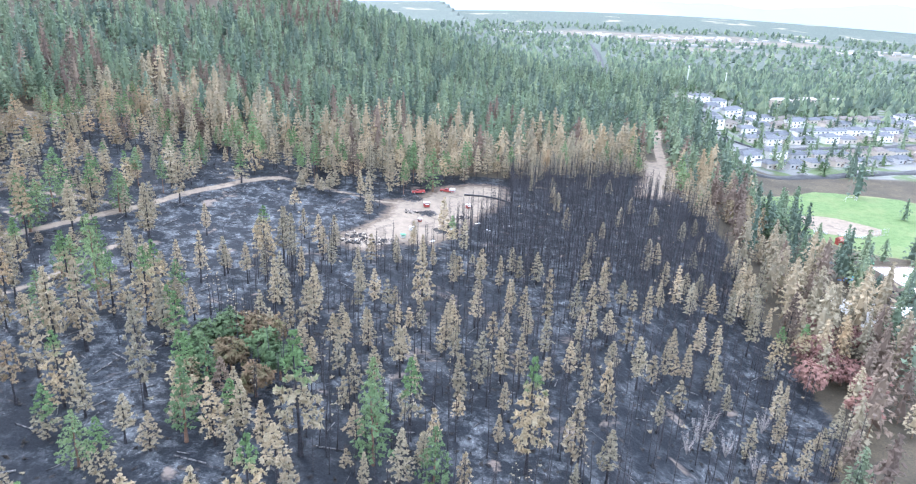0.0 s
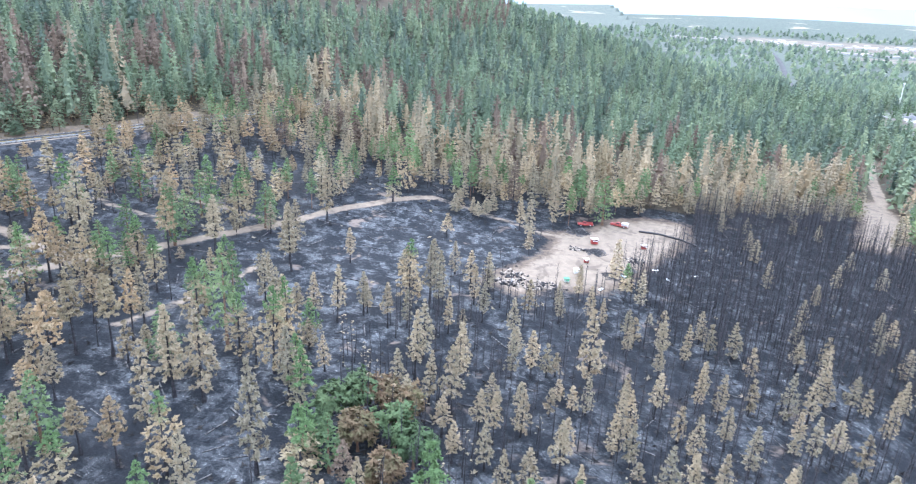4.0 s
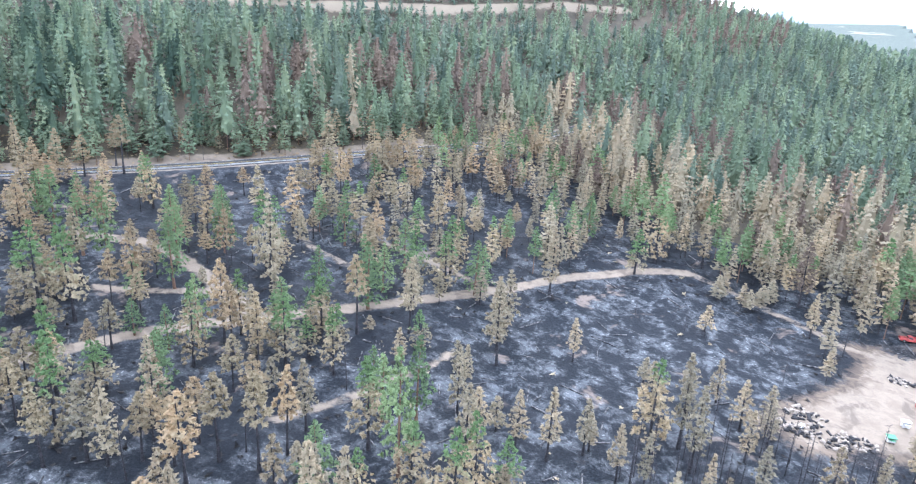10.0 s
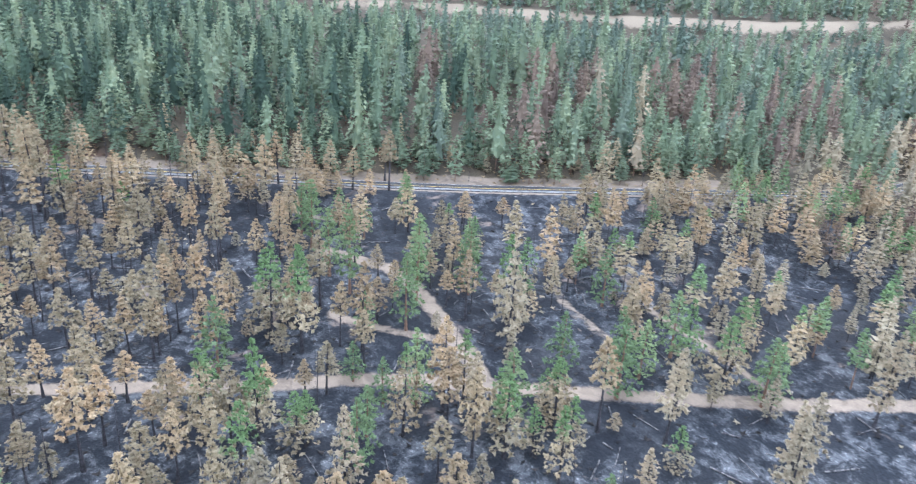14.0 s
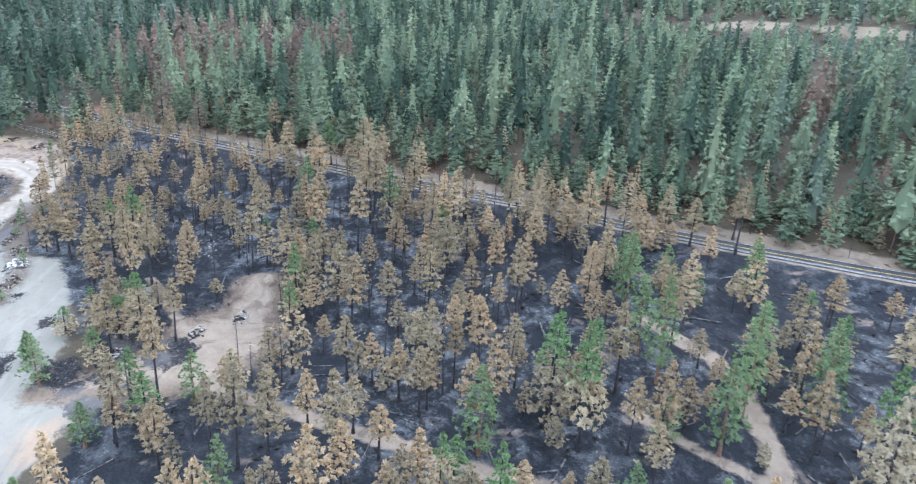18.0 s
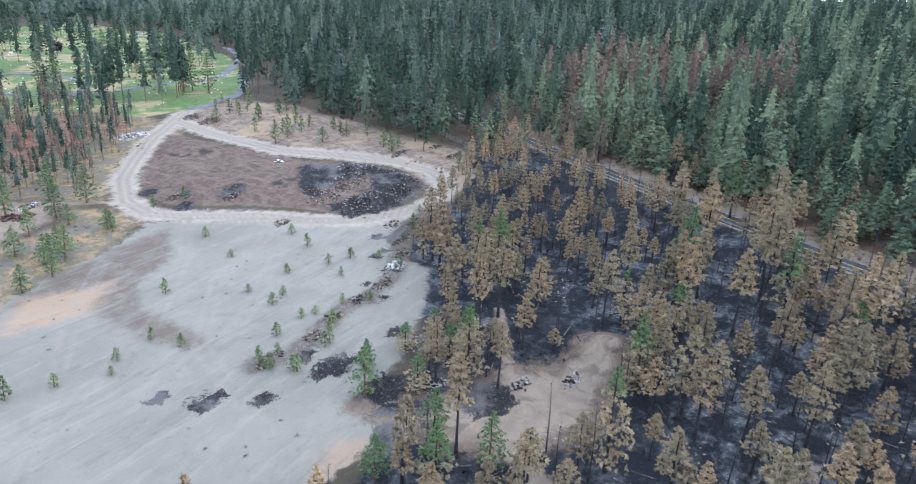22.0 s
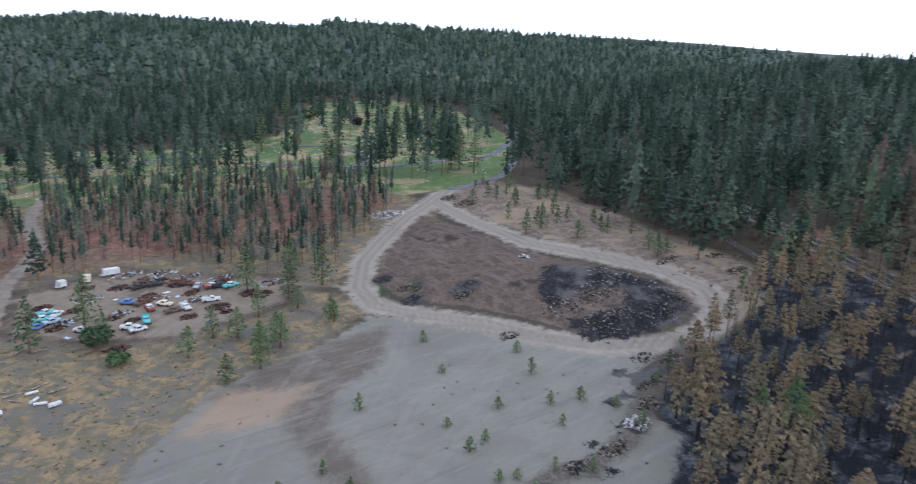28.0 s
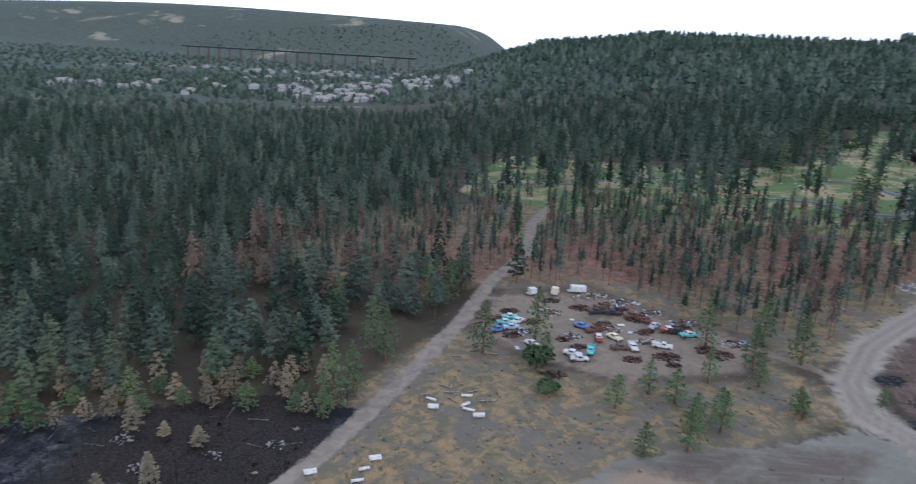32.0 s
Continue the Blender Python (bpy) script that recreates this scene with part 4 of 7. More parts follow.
TAN_PINES_3 = [(-153.7, 113, 16.6), (-196, 114, 12), (-247, 114, 15), (-180, 114.7, 13.5), (-162, 115, 12), (-134.5, 115.7, 15.6), (-238.8, 115.8, 20), (-181.7, 116, 12.2), (-256.4, 117.4, 10.9), (-64.7, 117.8, 22.7), (-230, 120, 15), (-88, 120.6, 18.7), (-131.3, 120.9, 14.9), (-201.7, 120.9, 11.3), (-128.2, 122.5, 15.7), (-217, 125, 12), (-125.3, 126.7, 13), (-178.2, 127.5, 17.2), (-120.3, 129.2, 13), (-221, 130, 15), (-90.2, 130.9, 19.9), (-84.2, 131.6, 21.6), (-187.5, 131.8, 11.4), (2.2, 134.2, 14.3), (-237.4, 134.2, 11.8), (-115.8, 134.3, 16.3), (-29, 134.6, 10.8), (-122, 135, 13), (-94.6, 135.4, 14.6), (-215.7, 135.8, 16.5)]
TAN_PINES_4 = [(-251.7, 135.9, 16.9), (-15.7, 136, 13.2), (11.1, 136.3, 14), (-109.2, 137, 18.3), (7, 137.9, 11.6), (-259, 139, 15), (-232.5, 140.1, 15.9), (-38.9, 140.7, 9.1), (23, 142, 10), (-15.7, 142.1, 9.8), (-108.8, 142.7, 17.5), (-46.8, 142.7, 10.5), (-210.8, 143.3, 11.7), (39.6, 144.8, 14.3), (-38.5, 146.3, 17.1), (-24.6, 146.7, 11.1), (33.8, 147.3, 9.6), (25.6, 148.8, 6.5), (-111, 149, 15), (-204.1, 149.2, 12.4), (17.7, 150.2, 11.6), (8, 151, 11), (-32, 153, 9), (-137.7, 154.4, 18), (-238.8, 154.6, 21.6), (-49.9, 157, 16.7), (14, 157, 10), (-40, 157, 17), (-84.6, 160.5, 16.5), (-252, 162, 16)]
TAN_PINES_5 = [(35.5, 163.9, 9.6), (-51, 166, 15), (-13.9, 170.4, 18.5), (-93.9, 171.4, 14.7), (-74.7, 171.6, 15.2), (-31, 173, 9), (47.3, 173.6, 14.1), (32.3, 173.9, 12.1), (-175.3, 176.3, 8.8), (78.5, 178.7, 15.3), (-154.2, 178.7, 24.9), (-97.2, 178.7, 10.5), (1.3, 179.1, 8.2), (41.6, 179.8, 10.9), (-240, 181, 13), (-53.5, 186, 17.9), (54, 186, 11), (-118.7, 187.6, 18.4), (-57.4, 190.8, 17.9), (-235.7, 191, 18.4), (-97.6, 191.5, 19.7), (66, 192, 10), (-205, 192, 12), (71, 193, 12), (-123.1, 194.7, 14.8), (-65, 195, 13), (-247, 195, 14), (33.4, 195.3, 8.7), (18.8, 195.7, 10.8), (-100.5, 196.3, 18.1)]
TAN_PINES_6 = [(-208, 201, 12), (-169.4, 201.4, 9.7), (11.4, 201.6, 9.5), (-104, 202, 15), (-60, 203, 13), (-212, 203, 10), (-49.4, 203.1, 11.2), (-85.4, 203.6, 10.7), (-104, 206, 15), (-70.1, 206.2, 6.8), (-168.3, 206.2, 9), (-45.3, 206.5, 10.4), (-55.7, 209.5, 10.3), (93.1, 211.6, 19.7), (-205, 212, 9), (-103.7, 226.8, 18.4), (-192.7, 230.7, 17.4), (-107, 238, 15), (-201, 240, 13), (123.4, 240.8, 16), (-188, 241, 13), (-162.3, 244.6, 18.1), (-144, 244.6, 12), (-169, 251, 16), (-45.2, 252.8, 11.9), (-159.3, 261.3, 16.9), (-36, 268.9, 15.3), (-163.8, 269.7, 13.4), (-77.9, 272, 15.6), (-102, 291, 13)]
TAN_PINES_7 = [(-103, 345, 15)]
GREEN_PINES_1 = [(-300, -362, 24), (-256, -278, 22), (-161, -257, 14), (-344, -237, 24), (-309, -221, 24), (-300, -216, 24), (-267, -214, 20), (-322, -210, 24), (-265, -196, 20), (-308, -167, 20), (-312, -166, 20), (-314, -157, 18), (-284, -114, 6), (-125, -114, 14), (-123, -108, 14), (-119, -103, 14), (-96, -92, 14), (-202, -86, 12), (-149, -86, 15), (-189, -84, 13), (-137, -79, 14), (-208, -77, 12), (-287, -77, 9), (-152, -76, 8), (-279, -75, 9), (-111, -75, 15), (-197, -73, 11), (-115, -71, 15), (-94, -70, 12), (-187, -68, 9)]
GREEN_PINES_2 = [(-197, -67, 6), (-174, -62, 9), (-290, -62, 6), (-179, -59, 8), (-202, -57, 6), (-167, -56, 8), (-112, -56, 13), (-187, -54, 7), (-109, -51, 15), (-186, -49, 9), (-181, -49, 8), (-179, -42, 11), (-171, -40, 7), (-296, -34, 6), (-192, 43, 7), (-186.4, 47.5, 10.4), (-209, 54, 9), (-171.2, 62.4, 8.4), (-182.5, 75.6, 10.7), (-5.4, 99.2, 14.4), (-16.8, 105.3, 16.6), (-17.6, 114.5, 17.4), (-138, 137.9, 13.6), (-144.7, 142.7, 10.1), (-159.4, 146.5, 8.5), (-150.6, 148.6, 10.4), (-91.4, 150.9, 23.9), (-173.3, 155.6, 10.4), (-198, 157, 17), (-213.7, 158.3, 18.4)]
GREEN_PINES_3 = [(-189.3, 158.5, 22), (-223, 159, 14), (-103, 160, 14), (-229, 163.1, 11.9), (-170.3, 163.4, 17.9), (-108.3, 163.6, 12.1), (-98, 164, 18), (-138.3, 168.6, 13.3), (-221, 169, 12), (-180, 171, 16), (-213.3, 172.8, 11.5), (-188.4, 175.7, 17.3), (-177.6, 183.5, 18), (-220, 188, 14), (-132.6, 189.2, 17), (-188, 190, 14), (-137.3, 193.5, 16), (-135.2, 197.6, 13.1), (-159, 209, 15.2), (-117.9, 213.2, 14.9), (-119.6, 219.4, 11.1), (-180, 245, 13), (-115, 261, 12), (-111, 264, 14), (-18.9, 271.3, 17.9), (-114.6, 274.5, 11.5), (-107.6, 293.8, 14.9), (-29.2, 298.8, 13.4)]
RUST_PINES_1 = [(-349, -5, 14), (-357, 4, 17), (-325.3, 19.8, 23.3), (-323.1, 33.2, 15.2), (-50, 120.9, 10), (94.1, 189.9, 19.6)]
YOUNG_PINES = [(-226, -6, 4.0), (-229, -15, 3.0), (-215, -33, 3.0), (-190, -15, 4.0), (-204, 8, 2.5), (-212, 1, 2.5), (-221, 6, 3.0), (-200, 27, 4.0), (-195, 31, 4.0), (-200, 9, 3.0), (-211, -18, 2.0), (-199, 19, 2.5), (-176, 0, 3.0), (-178, 7, 3.0), (-168, 1, 3.0), (-182, 25, 4.0), (-185, 32, 4.0), (-157, -1, 3.0), (-146, -6, 5.0), (-150, -4, 5.0), (-193, 42, 5.0), (-227, 8, 3.0), (-249, 11, 5.0), (-202, -55, 6.0), (-191, 20, 3.0), (-202, 20, 2.0), (-201, 0, 2.0), (-218, 13, 2.5), (-165, 4, 2.0), (-227, -58, 4.0), (-218, -60, 4.0)]

for kind, rows in (("mixed", MIXED_PINES_1 + MIXED_PINES_2), ("tan", TAN_PINES_1 + TAN_PINES_2 + TAN_PINES_3 + TAN_PINES_4 + TAN_PINES_5 + TAN_PINES_6 + TAN_PINES_7), ("green", GREEN_PINES_1 + GREEN_PINES_2 + GREEN_PINES_3), ("rust", RUST_PINES_1), ("sapling", YOUNG_PINES)):
    PLACED += [(kind, x, y, h, 1.0) for x, y, h in rows]

rng = np.random.default_rng(7)
X, Y = scatter(rng, -325, -270, -150, 10, 7.5)
ok = (inside_by(X, Y, SHRUBS) > 2.0) & (line_dist(X, Y, LOOP) > 6.5) & (rng.uniform(size=len(X)) < 0.55)
PLACED += [("sapling", x, y, rng.uniform(3, 7.5), 1.0) for x, y in zip(X[ok], Y[ok])]
X, Y = scatter(rng, -262, -180, 4, 34, 4.0)
ok = (line_dist(X, Y, BERM) < 5.0) & (rng.uniform(size=len(X)) < 0.15)
PLACED += [("sapling", x, y, rng.uniform(2.0, 4.2), 0.9) for x, y in zip(X[ok], Y[ok])]
STAND = [(-8, 268), (12, 290), (60, 312), (92, 268), (92, 220), (72, 196), (28, 188), (2, 205), (-12, 225)]       # dense blackened trunks
BARE_ASH = [(-122, 196), (-98, 238), (-82, 258), (-50, 252), (-40, 236), (-52, 200), (-78, 176), (-100, 180)]
LAWN = [(-225, 215), (-236, 196), (-214, 188), (-196, 200), (-196, 232), (-212, 250), (-222, 240)]                 # burnt clearing below the road
MIDDLE = [(-60, 196), (-10, 214), (10, 200), (60, 190), (88, 200), (92, 120), (40, 70), (-20, 84), (-70, 150)]
SCRUB = [(-42, 252), (-52, 228), (-60, 232), (-72, 262), (-62, 270), (-44, 262)]


def clear_of(x, y):
    """True where no road, trail, yard or lot keeps trees away."""
    g = ground_masks(x, y)
    return (g["dirt"] < -0.8) & (g["loop"] < -1) & (g["gravel"] < -1) & (g["mound"] < 0) & (line_dist(x, y, PAVED) > 7)


def keep_apart(x, y, taken, gap):
    ok = np.ones(len(x), bool)
    if len(taken):
        t = np.array(taken)
        for i in range(0, len(x), 2000):
            d = np.hypot(x[i:i + 2000, None] - t[None, :, 0], y[i:i + 2000, None] - t[None, :, 1])
            ok[i:i + 2000] = d.min(1) > gap
    return ok


X, Y = scatter(rng, -20, 100, 180, 320, 2.8)
ok = clear_of(X, Y) & (inside_by(X, Y, STAND) > 0)
PLACED += [("snag", x, y, rng.uniform(10, 17), 1.0) for x, y in zip(X[ok], Y[ok])]
X, Y = scatter(rng, -80, 100, 60, 220, 3.6)
ok = clear_of(X, Y) & (inside_by(X, Y, MIDDLE) > 0) & (inside_by(X, Y, STAND) < 0) & (clump_noise(X, Y, 0.16, 1.0) + rng.uniform(-0.25, 0.25, len(X)) > 0.5)
PLACED += [("snag", x, y, rng.uniform(8, 15), 1.0) for x, y in zip(X[ok], Y[ok])]
X, Y = scatter(rng, -320, -185, 25, 135, 4.2)
ok = clear_of(X, Y) & (inside_by(X, Y, BURN) > 1) & (rng.uniform(size=len(X)) < 0.3)
PLACED += [("snag", x, y, rng.uniform(8, 14), 1.0) for x, y in zip(X[ok], Y[ok])]
X, Y = scatter(rng, -112, -30, -75, -25, 4.5)
d = inside_by(X, Y, BURN)
ok = clear_of(X, Y) & (d > -13) & (d < 3) & (rng.uniform(size=len(X)) < 0.7)
PLACED += [("small" if w < 0.6 else "snag" if w < 0.75 else "green", x, y, rng.uniform(4, 9), 1.1) for x, y, w in zip(X[ok], Y[ok], rng.uniform(size=ok.sum()))]
MARKS = [(p[1], p[2]) for p in PLACED if p[0] != "snag"]
# the burn
X, Y = scatter(rng, -335, 100, -60, 340, 4.4)
ok = clear_of(X, Y) & (inside_by(X, Y, BURN) > -4) & keep_apart(X, Y, MARKS, 4.0)
X, Y = X[ok], Y[ok]
stand, bare, lawn, mid, scrub = (inside_by(X, Y, q) for q in (STAND, BARE_ASH, LAWN, MIDDLE, SCRUB))
north = Y - 262 + 0.12 * X
cn = clump_noise(X, Y, 0.09)
for x, y, s, b, la, mi, sc, c, no in zip(X, Y, stand, bare, lawn, mid, scrub, cn, north):
    u, w = rng.uniform(), rng.uniform()
    if s > 0:
        if u < 0.06:
            PLACED.append(("small", x, y, rng.uniform(7, 10), 1.0))
    elif s > -13 and x > -5 and (y > 215 or x > 60):
        if u < 0.62:
            PLACED.append(("tan" if w < 0.72 else "mixed" if w < 0.8 else "snag", x, y, rng.uniform(11, 16), 1.0))
    elif b > 0 or la > 0:
        if u < 0.05:
            PLACED.append(("snag" if w < 0.6 else "small", x, y, rng.uniform(4, 9), 1.0))
    elif sc > 0:
        if u < 0.6:
            PLACED.append(("small", x, y, rng.uniform(5, 9), 1.1))
    elif mi > 0:
        if u < 0.1 + 0.24 * c:
            k = "snag" if w < 0.2 else "small" if w < 0.55 else "tan"
            PLACED.append((k, x, y, {"snag": rng.uniform(8, 15), "small": rng.uniform(3.5, 10), "tan": rng.uniform(8, 13)}[k], 0.85))
    elif no > 0:
        if u < 0.6:
            k = "tan" if w < 0.62 else "green" if w < 0.8 else "rust" if w < 0.88 else "mixed"
            PLACED.append((k, x, y, 9 + 11 * rng.uniform() ** 1.3, 1.0))
    elif y < -2 and x > -130:
        if u < 0.4:
            PLACED.append(("small" if w < 0.12 else "snag", x, y, rng.uniform(4, 9), 1.0))
    elif x < -250 and y < 70:
        if u < 0.8:
            PLACED.append(("snag" if w < 0.42 else "tan", x, y, rng.uniform(7, 14), 0.8))
    else:
        dens = (0.14 + 0.6 * max(0.0, c - 0.12)) * (0.62 if x > -110 else 1.0) + (0.2 if x < -235 and 90 < y < 200 else 0.04 if x < -195 and y < 90 else 0.0)
        if u < dens:
            if x < -185:
                k = "tan" if w < 0.68 else "mixed" if w < 0.74 else "small" if w < 0.88 else "snag"
            else:
                k = "tan" if w < 0.50 else "mixed" if w < 0.62 else "green" if w < 0.68 else "small" if w < 0.86 else "snag"
            h = {"snag": rng.uniform(8, 14), "small": rng.uniform(3, 10), "tan": 8 + 12 * rng.uniform() ** 1.5, "mixed": rng.uniform(9, 20), "green": rng.uniform(10, 17)}[k]
            PLACED.append((k, x, y, h, 1.0))

PLACED = [("ochre" if p[0] == "tan" and p[1] + 0.3 * (p[2] - 150) < -118 + 30 * math.sin(p[1] * 1.7 + p[2]) else p[0], *p[1:]) for p in PLACED]
# the nearest of each kind stand as trees of their own, the rest are joined
LOW = {}
for kind in ("tan", "ochre", "mixed", "green", "rust", "small"):
    LOW[kind] = [bough_pattern(300 + i, 9, 4, (3.3, 3.8, 3.0, 4.0, 3.4)[i] * 0.8, (0.34, 0.3, 0.44, 0.3, 0.4)[i], False, 62, 4, 0.85) for i in range(5)]
LOW["tan"] = [bough_pattern(320 + i, 9, 4, (2.9, 3.3, 2.7, 3.4, 3.0)[i] * 0.8, (0.2, 0.16, 0.28, 0.18, 0.24)[i], False, 62, 4, 0.85) for i in range(5)]
LOW["snag"] = [twig_pattern(400 + i, 62, 2.0) for i in range(4)]
LIMIT = {"tan": 220, "ochre": 250, "mixed": 90, "green": 120, "rust": 20, "snag": 240, "sapling": 140, "small": 160}
RESTS = {}
named = set(MARKS)
SPINE = [(0, 110), (-95, 150), (-160, 140), (-205, 95), (-235, 50)]  # the middle of the burn
for kind in LIMIT:
    rows = [p for p in PLACED if p[0] == kind]
    key = [float(line_dist(p[1], p[2], SPINE)) if (p[1], p[2]) not in named else 0.0 for p in rows]
    order = [rows[i] for i in np.argsort(key, kind="stable")]
    lab, cat, grp = LABELS[kind]
    feet = land(np.array([p[1] for p in order], float), np.array([p[2] for p in order], float))
    for i, (_, x, y, h, w) in enumerate(order[:LIMIT[kind]]):
        pat = KINDS[kind][rng.integers(len(KINDS[kind]))]
        s = h / HEIGHT[kind]
        wide = w * (0.45 + 0.55 * s) * rng.uniform(0.85, 1.15)
        m = Matrix.LocRotScale((x, y, float(feet[i])), Euler((rng.uniform(-0.03, 0.03), rng.uniform(-0.03, 0.03), rng.uniform(0, 6.28))), (wide, wide, s))
        tagged(copy_thing(pat, m), lab, cat, grp)
    RESTS[kind] = [(x, y, h, w * (0.45 + 0.55 * h / HEIGHT[kind]) * rng.uniform(0.85, 1.15), rng.uniform()) for _, x, y, h, w in order[LIMIT[kind]:]]
for pats in KINDS.values():
    for top in pats:
        for o in (*top.children_recursive, top):
            bpy.data.objects.remove(o)

forest("ochre_trees", RESTS["ochre"], LOW["ochre"], NEEDLES["ochre"], "pines with scorched orange-brown needles", CHAR)
rest_tan = RESTS["tan"] + [(x, y, h, w * 0.8, t) for x, y, h, w, t in RESTS["small"]]
forest("scorched_trees", rest_tan, LOW["tan"], NEEDLES["tan"], "pines with scorched tan needles at the edges of the burn", CHAR)
forest("green_trees", RESTS["green"], LOW["green"], NEEDLES["near_green"], "green pines at the edges of the burn", BARK)
forest("rust_trees", RESTS["rust"], LOW["rust"], NEEDLES["rust"], "rust-brown pines at the edges of the burn", CHAR)
forest("half_scorched_trees", RESTS["mixed"], LOW["mixed"], NEEDLES["mixed"], "pines with green tops and tan lower boughs", CHAR)
forest("charred_trees", RESTS["snag"], LOW["snag"], CHAR, "dense stand of blackened bare pine trunks", CHAR)

LUSH = [bough_pattern(600 + i, 10, 5, (3.2, 3.6, 2.9, 3.9, 3.4)[i], (0.16, 0.2, 0.26, 0.14, 0.22)[i], False, 50, 4, 1.05) for i in range(5)]
X, Y = scatter(rng, -350, -190, -10, 330, 4.6)
d = line_dist(X, Y, PAVED)
ok = (d > 6.5) & (d < 24) & (inside_by(X, Y, BURN) < 0) & (rng.uniform(size=len(X)) < 0.75)
VERGE = np.stack([X, Y, rng.uniform(6, 17, len(X)), rng.uniform(0.6, 1.0, len(X)), rng.uniform(size=len(X))], 1)[ok]
forest("verge_pines", np.concatenate([VERGE[::2], VERGE[1::4]]), LUSH, NEEDLES["green"], "small green pines on the bank above the road", BARK)
forest("verge_scorched_pines", VERGE[3::8], LOW["tan"], NEEDLES["ochre"], "small scorched pines on the bank above the road", CHAR)
forest("verge_charred_pines", VERGE[7::8], LOW["snag"], CHAR, "bare charred pines on the bank above the road", CHAR)

X, Y = scatter(rng, -270, -55, -232, -75, 4.4)
ok = (inside_by(X, Y, DRY) > 0) & (ground_masks(X, Y)["dirt"] < -1.5) & (ground_masks(X, Y)["loop"] < -3) & (rng.uniform(size=len(X)) < 0.3 + 0.55 * clump_noise(X, Y, 0.06, 3.0))
YOUNG = np.stack([X, Y, rng.uniform(7, 15, len(X)), rng.uniform(0.7, 1.1, len(X)), rng.uniform(size=len(X))], 1)[ok]
SLIM = [tier_pattern(580 + i, 2, 4, 1.8, 0.40, 32, 2, 0.85) for i in range(8)]
forest("young_wood", YOUNG[::3], SLIM, NEEDLES["dark"], "thin young pines with green crowns over dry ground", BARK)
forest("browned_wood", YOUNG[1::3], SLIM, NEEDLES["rust"], "thin pines with browned crowns over reddish ground", BARK)
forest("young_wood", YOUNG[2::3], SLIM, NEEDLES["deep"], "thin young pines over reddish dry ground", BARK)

# green woods round the burn, thinner pieces farther off
rng = np.random.default_rng(21)
ROUND = {}


def wood_ok(x, y):
    g = ground_masks(x, y)
    ok = (g["burn"] < -2) & (g["dirt"] < -1.5) & (g["loop"] < -7) & (g["gravel"] < -3) & (g["mound"] < 0) & (line_dist(x, y, PAVED) > 6.5) & (line_dist(x, y, HIGHWAY) > 15) & (g["fields"] < -20)
    ok &= (g["grass"] < -3) | (rng.uniform(size=x.shape) < np.where(clump_noise(x, y, 0.045, 1.5) > np.where(x > -230, 0.5, 0.66), 0.65, np.where(x > -230, 0.14, 0.06)))
    open_ground = np.maximum(np.maximum(inside_by(x, y, GRASSY), inside_by(x, y, SHRUBS)), -1e9)
    ok &= (open_ground < 0) | ((x < -270) & (rng.uniform(size=x.shape) < 0.05))
    rim = inside_by(x, y, PARK)
    ok &= (rim < -22) | (rim > -3) | (rng.uniform(size=x.shape) < 0.5)
    ok &= (line_dist(x, y, CUT) > 30) & ((np.hypot((x - 230) / 130, (y + 1040) / 170) > 1) | (rng.uniform(size=x.shape) < 0.35))
    bank = west_of(BAND, x, y)
    ok &= (bank < -60) | (bank > 0) | (y < 200) | (rng.uniform(size=x.shape) < 0.8)
    ok &= (g["pale"] < 0) | (rng.uniform(size=x.shape) < 0.3)
    ok &= ~((x > -215) & (x < -100) & (y > -95) & (y < 0))
    ok &= ~((x > 45) & (y > 50) & (y < 165)) | (rng.uniform(size=x.shape) < 0.35)
    # town and school stay open
    town = (x > 150 + 0.02 * (y - 260)) & (y > 230) & (y < 720) & (x < 900)
    ok &= ~town | (rng.uniform(size=x.shape) < 0.07)
    # behind the hill's crest and to the east nothing shows
    ok &= west_of(FOOT, x, y) < np.where(y < -150, 1500, 620)
    az = np.degrees(np.arctan2(-x, y))
    az2 = np.degrees(np.arctan2(-(x + 152), y - 74))
    ok &= ~((az < -37) & (az2 < 0) & (az2 > -131) & (x > -70))
    return ok


def woods(r0, r1, step, dens, limit=None):
    R = int(r1) + 10
    X, Y = scatter(rng, -95 - R, -95 + R, 90 - R, 90 + R, step)
    r = np.hypot(X + 95, Y - 90)
    s = (r >= r0) & (r < r1)
    X, Y = X[s], Y[s]
    s = wood_ok(X, Y) & (rng.uniform(size=len(X)) < dens)
    return X[s], Y[s]


